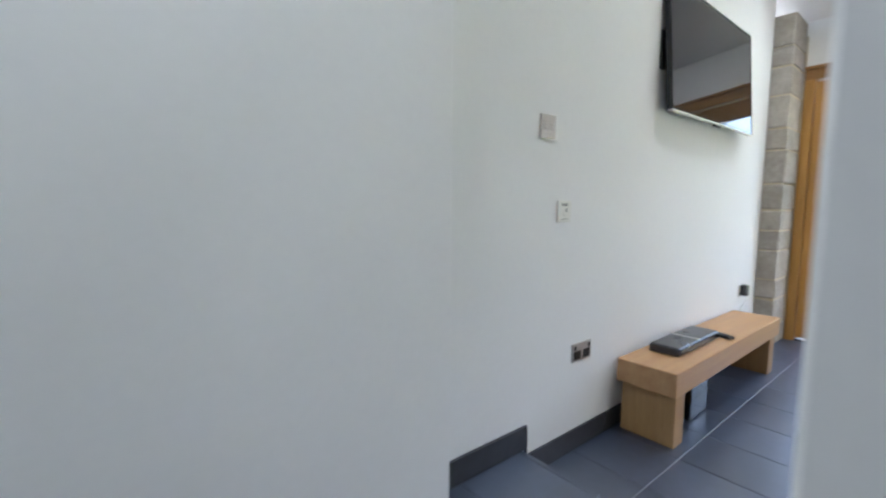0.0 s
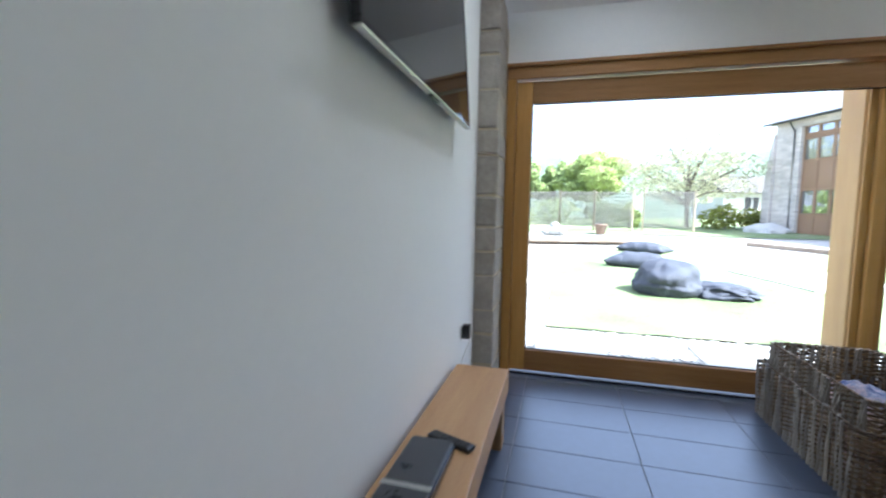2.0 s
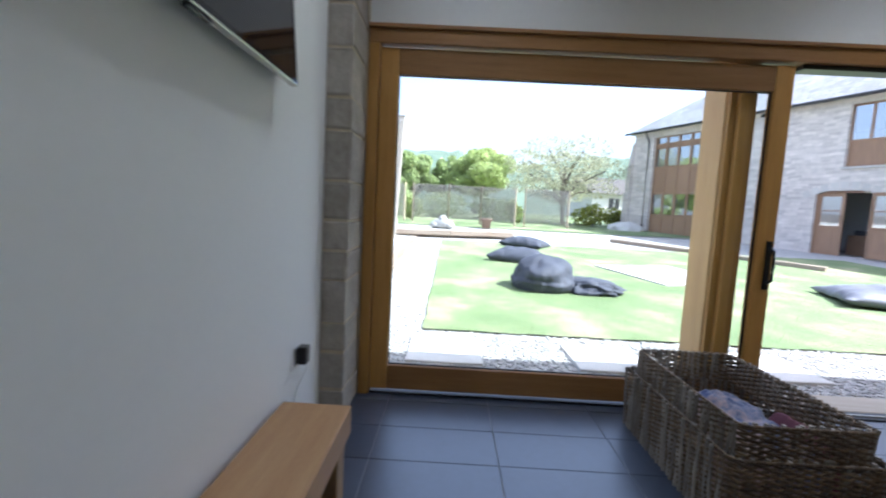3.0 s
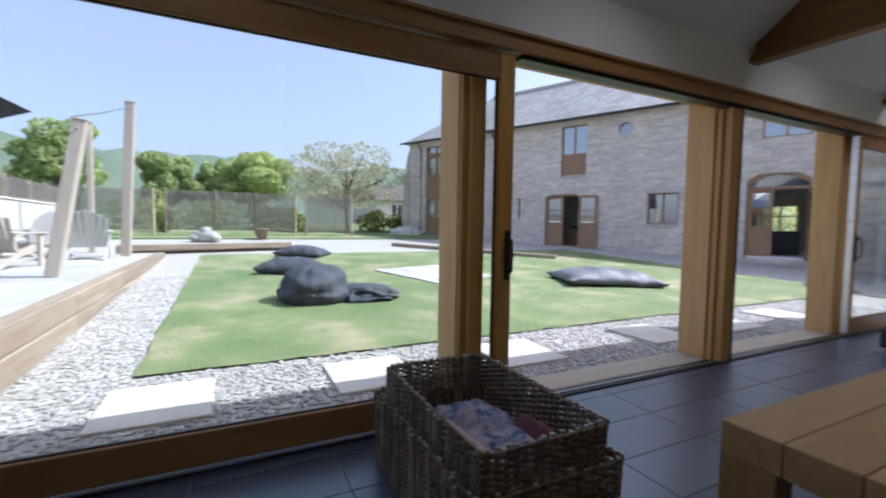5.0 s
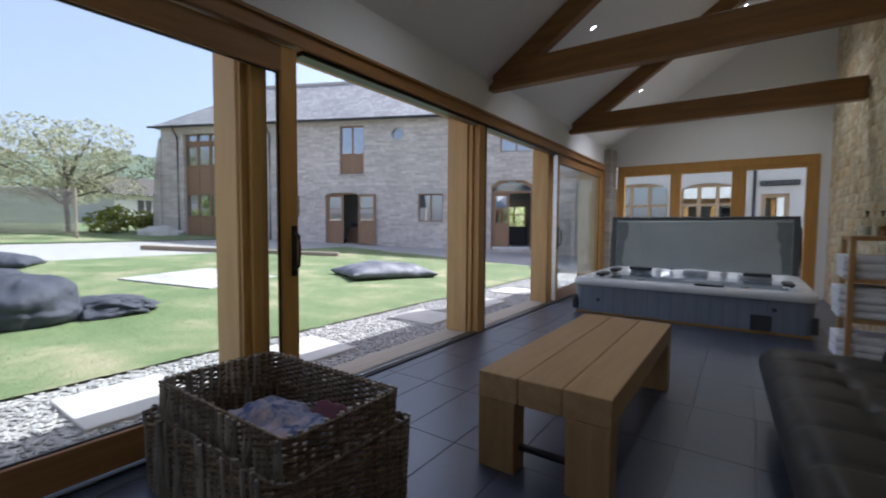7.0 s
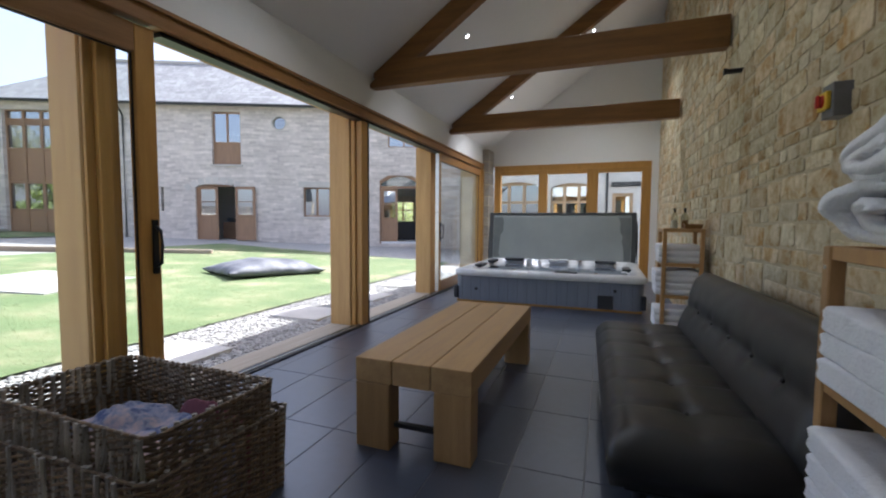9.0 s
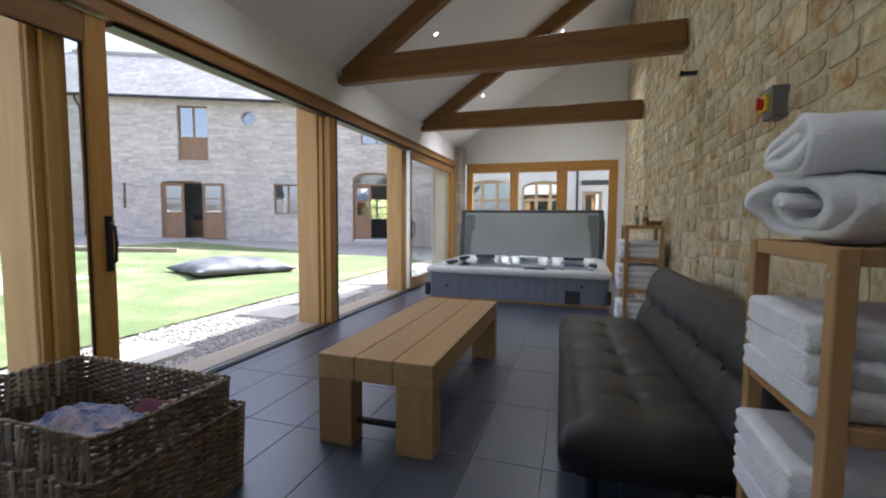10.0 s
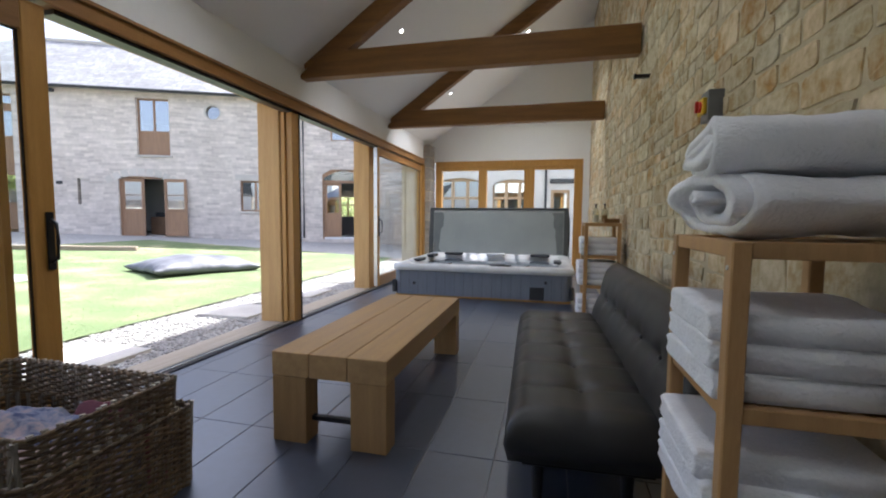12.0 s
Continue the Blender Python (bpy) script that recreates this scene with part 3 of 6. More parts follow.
for x in (-0.036, 0.036):
    ins = part("insert", boxed((x - 0.026, -0.0082, -0.034), (x + 0.026, -0.0062, 0.006), 0.001), BLACK, so, "black socket insert")
    part("rocker", boxed((x + (0.012 if x > 0 else -0.024), -0.0112, 0.012), (x + (0.024 if x > 0 else -0.012), -0.0065, 0.032), 0.002), BLACK, so)
    for dx, dz, w, h in ((0, -0.006, 0.004, 0.008), (-0.011, -0.022, 0.007, 0.004), (0.011, -0.022, 0.007, 0.004)):
        part("pin_hole", boxed((x + dx - w, -0.0086, dz - h / 2), (x + dx + w, -0.008, dz + h / 2)), RUBBER, ins)
pl = thing("wall_plug", Matrix.Translation((4.10, YN, 0.485)), "black plug-in adapter with a white cable", "plug")
part("back_plate", boxed((-0.043, -0.006, -0.043), (0.043, -0.0003, 0.043), 0.003), STEEL, pl)
part("body", boxed((-0.028, -0.05, -0.035), (0.028, -0.0062, 0.048), 0.008, 2), BLACK, pl)
bm = bmesh.new()
sweep(bm, [(0, -0.04, -0.03), (-0.004, -0.045, -0.06), (-0.02, -0.03, -0.10), (-0.045, -0.02, -0.125), (-0.07, -0.012, -0.18), (-0.075, -0.012, -0.30), (-0.06, -0.012, -0.46)], 0.0025, 6)
part("cable", bm, WHITE_PLASTIC, pl, "thin white cable", smooth=True)

# ---------------- hot tub ----------------
CLADDING = rich("grey_blue_cladding", (0.18, 0.20, 0.25), (0.23, 0.255, 0.31), 3, (0.45, 0.6), 0.2, 30, (6, 6, 0.5), dist=0.002)
ACRYLIC = rich("marbled_acrylic", (0.68, 0.69, 0.70), (0.82, 0.83, 0.84), 5, (0.15, 0.28), 0.02, 30)
GROOVE = mat("shadow_joint", (0.10, 0.11, 0.14), 0.6)
HEADREST = mat("dark_headrest_foam", (0.035, 0.036, 0.04), 0.55)
VINYL = rich("grey_vinyl_cover", (0.27, 0.295, 0.29), (0.33, 0.355, 0.35), 2.0, (0.45, 0.6), 0.25, 130, dist=0.002)
VINYL_DARK = rich("dark_vinyl_edge", (0.05, 0.055, 0.058), (0.075, 0.08, 0.083), 4, (0.45, 0.6), 0.25, 130, dist=0.002)
CHROME = mat("chrome", (0.75, 0.75, 0.75), 0.12, 1.0)
TX, TY, TH = 3.21, -6.15, 0.455
TW, TD = 1.225, 1.05
tub = thing("hot_tub", Matrix.Translation((TX, TY, 0)), "large grey-clad hot tub with a pale acrylic rim", "hot tub")


def rounded_rect(hx, hy, r, n=6):
    pts = []
    for cx, cy, a0 in ((hx - r, hy - r, 0), (-hx + r, hy - r, 90), (-hx + r, -hy + r, 180), (hx - r, -hy + r, 270)):
        for k in range(n + 1):
            a = radians(a0 + 90 * k / n)
            pts.append((cx + r * math.cos(a), cy + r * math.sin(a)))
    return pts


def loft(bm, rings, close_first=False, close_last=False):
    vs = [[bm.verts.new(p) for p in ring] for ring in rings]
    for u, v in zip(vs, vs[1:]):
        n = len(u)
        for k in range(n):
            bm.faces.new((u[k], u[(k + 1) % n], v[(k + 1) % n], v[k]))
    if close_first:
        bm.faces.new(vs[0][::-1])
    if close_last:
        bm.faces.new(vs[-1])
    return vs


def ring_at(hx, hy, r, z, dx=0.0, dy=0.0):
    return [(x + dx, y + dy, z) for x, y in rounded_rect(hx, hy, r)]


bm = bmesh.new()
loft(bm, [ring_at(TW - 0.035, TD - 0.035, 0.10, 0.03), ring_at(TW - 0.03, TD - 0.03, 0.10, TH - 0.09)], True, True)
part("skirt", bm, CLADDING, tub, "grey-blue slatted skirt")
bm = bmesh.new()
loft(bm, [ring_at(TW - 0.032, TD - 0.032, 0.10, TH - 0.095), ring_at(TW, TD, 0.13, TH - 0.085), ring_at(TW, TD, 0.13, TH - 0.035), ring_at(TW - 0.015, TD - 0.015, 0.13, TH - 0.01), ring_at(TW - 0.05, TD - 0.05, 0.13, TH),
          ring_at(TW - 0.14, TD - 0.14, 0.16, TH + 0.004), ring_at(TW - 0.17, TD - 0.17, 0.16, TH - 0.015), ring_at(TW - 0.21, TD - 0.21, 0.16, TH - 0.12), ring_at(TW - 0.34, TD - 0.34, 0.16, TH - 0.15),
          ring_at(TW - 0.38, TD - 0.38, 0.14, TH - 0.23), ring_at(TW - 0.6, TD - 0.6, 0.12, TH - 0.28)], False, True)
part("shell", bm, ACRYLIC, tub, "pale marbled acrylic shell", smooth=True)
WATER = glass_mat("clear_water", (0.96, 0.99, 1.0), 0.04)
bm = bmesh.new()
loft(bm, [ring_at(TW - 0.185, TD - 0.185, 0.16, TH - 0.065)], True, False)
wtr = part("water", bm, WATER, tub, "clear still water")
wtr.visible_shadow = False
part("plinth", boxed((-TW + 0.05, -TD + 0.0, 0.0), (TW - 0.05, TD - 0.05, 0.032), 0.004), OAK, tub, "oak base batten under the skirt")
# Dark strips laid on the skirt stand for the shade in its joints.
for k in range(18):
    x = -TW + 0.16 + k * 0.127
    if x < TW - 0.12:
        part("groove", boxed((x, TD - 0.0312, 0.035), (x + 0.004, TD - 0.0285, TH - 0.1)), GROOVE, tub)
for x in (-TW + 0.035, TW - 0.035):
    part("corner_panel", boxed((x - 0.028, TD - 0.10, 0.05), (x + 0.028, TD - 0.02, 0.22), 0.015, 2), HEADREST, tub, "dark moulded corner panel")
part("drain_panel", boxed((-TW + 0.38, TD - 0.034, 0.035), (-TW + 0.56, TD - 0.020, 0.20), 0.006), HEADREST, tub, "dark service hatch")
for x, z in ((-TW + 0.36, 0.265), (TW - 0.33, 0.19)):
    part("drain_cap", tubed((x, TD - 0.032, z), (x, TD - 0.012, z), 0.020, seg=18), HEADREST, tub)
# moulded head rests, pillows and fittings on the rim
rnd = random.Random(12)
for x, y, a in ((-0.75, -0.86, 0), (0.0, -0.86, 0), (0.75, -0.86, 0), (-1.02, 0.2, 90), (1.02, 0.35, 90), (1.02, -0.4, 90)):
    p = part("headrest", boxed((-0.16, -0.055, -0.03), (0.16, 0.055, 0.016), 0.018, 3), HEADREST if abs(x) > 0.4 else ACRYLIC, tub, "dark foam headrest" if abs(x) > 0.4 else "")
    p.matrix_basis = pose(x, y, TH + 0.004, 0, 0, a)
for x, y in ((-0.55, -0.84), (-0.35, -0.86), (0.32, -0.84), (0.5, -0.86), (-1.02, -0.25), (1.0, 0.75), (-0.98, 0.62), (-0.62, 0.92), (0.42, 0.92)):
    p = part("control_knob", tubed((0, 0, 0), (0, 0, 0.012), 0.040, 0.034, 20), ACRYLIC if rnd.random() < 0.5 else CHROME, tub)
    p.location = (x, y, TH + 0.001)
cp = part("control_panel", boxed((-0.14, -0.05, 0.0), (0.14, 0.05, 0.018), 0.012, 3), HEADREST, tub, "dark control panel")
cp.location = (-0.28, 0.955, TH)
part("display", boxed((-0.05, -0.02, 0.017), (0.05, 0.02, 0.0195)), PIANO, cp)
for k in range(14):
    a = k / 14 * math.tau
    p = part("jet", tubed((0, 0, -0.006), (0, 0, 0.006), 0.032, seg=16), CHROME, tub)
    p.matrix_basis = Matrix.Translation((0.86 * math.cos(a), 0.68 * math.sin(a), TH - 0.17))

# ---------------- folded tub cover standing behind ----------------
cov = thing("tub_cover", pose(3.235, -7.27, 0.40, 4, 0, 0), "grey padded vinyl hot tub cover folded upright", "hot tub cover")
def cushion(hx, z0, z1, hy, r):
    bm = bmesh.new()
    rings = []
    for t, k in ((-hy, 0.05), (-hy * 0.72, 0.012), (0, 0.0), (hy * 0.72, 0.012), (hy, 0.05)):
        zc, hz = (z0 + z1) / 2, (z1 - z0) / 2
        rings.append([(x, t, zc + z) for x, z in rounded_rect(hx - k, hz - k, r)])
    loft(bm, rings, True, True)
    return bm
part("back_half", cushion(1.235, 0.0, 0.85, 0.045, 0.07), VINYL_DARK, cov, smooth=False).location = (0, -0.055, 0)
part("front_half", cushion(1.215, 0.0, 0.84, 0.045, 0.07), VINYL, cov, "grey vinyl half with darker worn ends").location = (0, 0.04, 0)
part("hinge_flap", boxed((-1.235, -0.10, 0.832), (1.235, 0.092, 0.868), 0.015, 3), VINYL_DARK, cov, "dark vinyl hinge flap")
for x in (-1.20, 1.20):
    part("end_skirt", boxed((x - 0.04, -0.095, 0.02), (x + 0.04, 0.094, 0.84), 0.02, 2), VINYL_DARK, cov)
VINYL_DAMP = rich("damp_grey_vinyl", (0.12, 0.135, 0.14), (0.18, 0.195, 0.195), 6, (0.4, 0.55), 0.25, 130, dist=0.002)
for sx in (-1, 1):
    bm = bmesh.new()
    edge = [(sx * (1.03 + 0.05 * noise.noise(Vector((k * 0.9, sx * 3.0, 0.4))) - 0.05 * (k > 5)), 0.06 + k * 0.08) for k in range(10)]
    prism(bm, edge + [(sx * 1.155, 0.78), (sx * 1.155, 0.06)], 1, 0.0856, 0.0885)
    bmesh.ops.recalc_face_normals(bm, faces=list(bm.faces))
    part("end_patch", bm, VINYL_DAMP, cov, "darker worn patch at the cover's end")
for x in (-0.8, 0.8):
    part("strap", boxed((x - 0.02, 0.0845, 0.25), (x + 0.02, 0.088, 0.80)), VINYL, cov)
for sx in (-1, 1):
    bm = bmesh.new()
    sweep(bm, [(sx * 1.255, 0.02, -0.38), (sx * 1.255, 0.02, 0.30), (sx * 1.25, -0.02, 0.70), (sx * 1.20, -0.02, 0.80)], 0.014, 8)
    part("lifter_arm", bm, DARK_METAL, cov, "black steel cover lifter arm", smooth=True)

# ---------------- wicker basket with blankets ----------------
WICKER = rich("grey_willow", (0.085, 0.052, 0.026), (0.25, 0.175, 0.105), 7, (0.55, 0.8), 0.4, 60, vary=0.4, dist=0.002, island=True)

WICKER_ROD = rich("grey_willow_stake", (0.27, 0.235, 0.19), (0.48, 0.43, 0.36), 7, (0.55, 0.8), 0.4, 60, vary=0.3, dist=0.002)


def wicker_box(hx, hy, z0, z1, pitch, rod, thing_ob, name, seed, lean=0.0):
    """Stakes and woven rods round a rectangle, and a plaited rim."""
    rnd = random.Random(seed)
    per = [((hx, -hy), (hx, hy)), ((hx, hy), (-hx, hy)), ((-hx, hy), (-hx, -hy)), ((-hx, -hy), (hx, -hy))]
    pts, nor = [], []
    for (ax, ay), (bx, by) in per:
        L = math.hypot(bx - ax, by - ay)
        n = max(2, round(L / pitch))
        nx, ny = (by - ay) / L, -(bx - ax) / L
        for k in range(n):
            pts.append((ax + (bx - ax) * (k + 0.5) / n, ay + (by - ay) * (k + 0.5) / n))
            nor.append((nx, ny))
    N = len(pts)
    bm = bmesh.new()
    sweep(bm, [(0, 0, 0), (0.002, 0.001, (z1 - z0) / 2), (0, 0, z1 - z0 + 0.006)], 0.0095, 6)
    first = None
    for (x, y), (nx, ny) in zip(pts, nor):
        if first is None:
            first = st_ = part("stake", bm, WICKER_ROD, thing_ob)
        else:
            st_ = new("stake", first.data)
            st_.parent = thing_ob
        out_ = 0.0120 if abs(ny) > 0.5 else -0.004            # the long sides show their stakes
        st_.matrix_basis = pose(x + nx * out_ + rnd.uniform(-0.004, 0.004), y + ny * out_ + rnd.uniform(-0.003, 0.003), z0 + rnd.uniform(-0.004, 0.005), math.degrees(-lean * ny / (z1 - z0)) + rnd.uniform(-0.6, 0.6), math.degrees(lean * nx / (z1 - z0)) + rnd.uniform(-0.6, 0.6), rnd.uniform(0, 360))
    bm = bmesh.new()
    row, z = 0, z0 + 0.01
    while z < z1 - 0.004:
        ring = []
        f = (z - z0) / (z1 - z0)
        for k in range(N):
            s = 1 if (k + row) % 2 else -1
            x, y = pts[k]
            nx, ny = nor[k]
            o = s * 0.0085 + lean * f + rnd.uniform(-0.0015, 0.0015)
            ring.append((x + nx * o, y + ny * o, z + rnd.uniform(-0.002, 0.002)))
        sweep(bm, ring + ring[:1], rod, 5)
        z += rod * 2.05
        row += 1
    part("weave", bm, WICKER, thing_ob)
    bm = bmesh.new()
    for ph in (0, 1):
        ring = []
        for k in range(N):
            s = math.sin((k + ph) * math.pi)
            x, y = pts[k]
            nx, ny = nor[k]
            o = (0.008 if (k + ph) % 2 else -0.008) + lean
            ring.append((x + nx * o, y + ny * o, z1 + (0.006 if (k + ph) % 2 else -0.004)))
        sweep(bm, ring + ring[:1], 0.0055, 6)
    part("rim", bm, WICKER, thing_ob)


basket = thing("wicker_basket", Matrix.Translation((4.17, -0.620, 0)), "grey-brown wicker basket nested in a wider one", "basket")
wicker_box(0.462, 0.284, 0.0, 0.328, 0.036, 0.0056, basket, "outer", 1, 0.012)
wicker_box(0.432, 0.248, 0.30, 0.446, 0.035, 0.0056, basket, "inner", 2, 0.008)
part("inner_wall", boxed((-0.415, -0.233, 0.02), (0.415, 0.233, 0.06)), WICKER, basket)
BLANKET = rich("faded_blue_pink_cloth", (0.07, 0.09, 0.20), (0.46, 0.36, 0.38), 16, (0.85, 0.95), 0.5, 70, dist=0.005, c3=(0.26, 0.27, 0.36), coarse=1.5)
BLANKET2 = rich("pink_striped_cloth", (0.45, 0.30, 0.28), (0.58, 0.46, 0.42), 30, (0.85, 0.95), 0.5, 70, (1, 0.05, 1), dist=0.005)
RED_CLOTH = rich("dull_red_cloth", (0.17, 0.055, 0.075), (0.25, 0.09, 0.11), 6, (0.85, 0.95), 0.4, 70, dist=0.004)


def heap(name, hx, hy, top, seed, m, material, label, category, amp=0.03, power=2.6):
    """A soft folded heap: domed, with creases."""
    bm = bmesh.new()
    n = 36
    rows = []
    for i in range(n + 1):
        row = []
        for j in range(n + 1):
            u, v = 2 * i / n - 1, 2 * j / n - 1
            d = max(0.0, 1 - abs(u) ** power) * max(0.0, 1 - abs(v) ** power)
            q = noise.noise(Vector((u * 2.2 + seed, v * 2.2, seed * 3))) * amp + abs(noise.noise(Vector((u * 5 + seed, v * 3, 7 + seed)))) * amp * 0.6
            row.append(bm.verts.new((u * hx, v * hy, max(0.0, top * d ** 0.5 + q * min(1.0, d * 4)))))
        rows.append(row)
    for i in range(n):
        for j in range(n):
            bm.faces.new((rows[i][j], rows[i + 1][j], rows[i + 1][j + 1], rows[i][j + 1]))
    border = [r[0] for r in rows] + rows[-1][1:] + [r[-1] for r in reversed(rows[:-1])] + rows[0][1:-1][::-1]
    bm.faces.new(border)
    ob = tagged(bm_obj(name, bm, material, None, True), label, category)
    ob.matrix_basis = m
    return ob


heap("blanket", 0.37, 0.165, 0.27, 2, Matrix.Translation((4.13, -0.635, 0.062)), BLANKET, "crumpled blue and pink patterned blanket in the basket", "blanket", 0.045, 5.0)
heap("blanket", 0.33, 0.085, 0.265, 5, pose(4.03, -0.475, 0.062, 0, 0, 4), BLANKET2, "pale pink striped blanket folded in the basket", "blanket", 0.03, 5.0)
heap("blanket", 0.24, 0.05, 0.285, 8, pose(3.98, -0.79, 0.062), RED_CLOTH, "dull red blanket edge tucked in the basket", "blanket", 0.03)

# ---------------- sofa bed ----------------
sofa = thing("sofa_bed", Matrix.Translation((2.5, -2.8, 0)) @ Matrix.Rotation(radians(2.2), 4, "Z") @ Matrix.Translation((-2.5, 2.8, 0)), "black leatherette buttoned click-clack sofa bed", "sofa")


def padded(w, L, th, nu, nv, seed, puff=0.02, cross=1.0):
    """A padded slab w x L with rows of pulled buttons on top and stitched seams between."""
    bm = bmesh.new()
    rnd = random.Random(seed)
    n, m2 = nu * 10, nv * 10
    grid_top = []
    for i in range(n + 1):
        row = []
        for j in range(m2 + 1):
            u, v = i / n, j / m2
            e = min(u, 1 - u) * w
            g = min(v, 1 - v) * L
            edge = min(1.0, e / 0.06) ** 0.5 * min(1.0, g / 0.06) ** 0.5
            cu, cv = (u * nu) % 1.0, (v * nv) % 1.0
            dome = (math.sin(cu * math.pi) * (1 - 0.65 * cross) + 0.65 * cross * math.sin(cv * math.pi) ** 0.5) * puff
            du = min(abs(u * nu - k) for k in range(1, nu)) * w / nu if nu > 1 else 9
            dv = min(abs(v * nv - k) for k in range(1, nv)) * L / nv
            dip = -0.022 * math.exp(-(du ** 2 + dv ** 2) / 0.0011) - 0.006 * cross * math.exp(-dv ** 2 / 0.00012) - 0.005 * math.exp(-du ** 2 / 0.00012)
            wr = noise.noise(Vector((u * w * 14 + seed, v * L * 9, 0))) * 0.002
            row.append(bm.verts.new((u * w, v * L, th * (0.72 + 0.28 * edge) + (dome + dip + wr) * edge)))
        grid_top.append(row)
    for i in range(n):
        for j in range(m2):
            bm.faces.new((grid_top[i][j], grid_top[i + 1][j], grid_top[i + 1][j + 1], grid_top[i][j + 1]))
    low = []
    border = [r[0] for r in grid_top] + grid_top[-1][1:] + [r[-1] for r in reversed(grid_top[:-1])] + grid_top[0][1:-1][::-1]
    c = Vector((w / 2, L / 2, 0))
    mid = [bm.verts.new((v.co.x + (0.010 if v.co.x > w / 2 else -0.010), v.co.y + (0.010 if v.co.y > L / 2 else -0.010), th * 0.40)) for v in border]
    low = [bm.verts.new((v.co.x + (c.x - v.co.x) * 0.02, v.co.y + (c.y - v.co.y) * 0.01, 0.0)) for v in border]
    k = len(border)
    for a, b in ((border, mid), (mid, low)):
        for i in range(k):
            bm.faces.new((a[(i + 1) % k], a[i], b[i], b[(i + 1) % k]))
    bm.faces.new(low)
    bmesh.ops.recalc_face_normals(bm, faces=list(bm.faces))
    return bm


seat = part("seat", padded(0.56, 1.80, 0.175, 2, 6, 3, 0.013), LEATHER, sofa, "deep buttoned seat cushion", smooth=True)
seat.matrix_basis = pose(1.955, -2.80, 0.225, 0, 0, 0)
back = part("backrest", padded(0.47, 1.80, 0.13, 2, 6, 7, 0.010, 0.0), LEATHER, sofa, "reclined buttoned backrest", smooth=True)
back.matrix_basis = Matrix.Translation((2.02, -2.80, 0.33)) @ Matrix.Rotation(radians(-16), 4, "Y") @ Matrix(((0, 0, 1, -0.13), (0, 1, 0, 0), (1, 0, 0, 0), (0, 0, 0, 1)))
for i in range(1, 6):
    for k, ob in ((0.28, seat), (0.235, back)):
        bm = bmesh.new()
        bmesh.ops.create_uvsphere(bm, u_segments=10, v_segments=6, radius=0.011)
        bt = part("button", bm, LEATHER, ob, smooth=True)
        bt.location = (k, i * 0.30, 0.157 if ob is seat else 0.112)
part("base_frame", boxed((2.0, -2.74, 0.185), (2.46, -1.06, 0.226), 0.004), BLACK, sofa)
for x in (2.07, 2.40):
    for y in (-2.62, -1.17):
        part("leg", tubed((x, y, 0.0), (x, y, 0.19), 0.020, 0.028, 14), BLACK, sofa)

# ---------------- towel shelves ----------------
TEAK = rich("acacia_wood", (0.37, 0.20, 0.075), (0.50, 0.30, 0.125), 3, (0.42, 0.58), 0.15, 50, (9, 9, 0.8), vary=0.1, dist=0.001)


def towel_rack(m, label):
    r = thing("shelf_unit", m, label, "shelf", "wooden towel shelves")
    hx, hy, t = 0.168, 0.195, 0.034
    for x in (-hx, hx - t):
        for y in (-hy, hy - t):
            part("post", boxed((x, y, 0.0), (x + t, y + t, 1.05), 0.003), TEAK, r)
    for z in (0.10, 0.41, 0.705, 1.018):
        for y in (-hy + 0.004, hy - t + 0.008):
            part("rail", boxed((-hx + t, y, z), (hx - t, y + 0.022, z + 0.032), 0.002), TEAK, r)
        for x in (-hx + 0.004, hx - t + 0.008):
            part("rail", boxed((x, -hy + t, z), (x + 0.022, hy - t, z + 0.032), 0.002), TEAK, r)
        for k in range(6):
            x = -hx + 0.036 + k * 0.045
            part("slat", boxed((x, -hy + 0.027, z + 0.012), (x + 0.033, hy - 0.027, z + 0.026), 0.002), TEAK, r)
    for y in (-hy + 0.017, hy - 0.017):
        part("screw", tubed((hx, y, 1.0), (hx + 0.002, y, 1.0), 0.005, seg=10), STEEL, r)
    return r


rack = towel_rack(Matrix.Translation((1.822, -0.605, 0)), "acacia wood shelf unit stacked with white towels")
rack2 = copy_thing(rack, Matrix.Translation((1.815, -4.09, 0)))
tagged(rack2, "acacia wood shelf unit with towels and bottles")


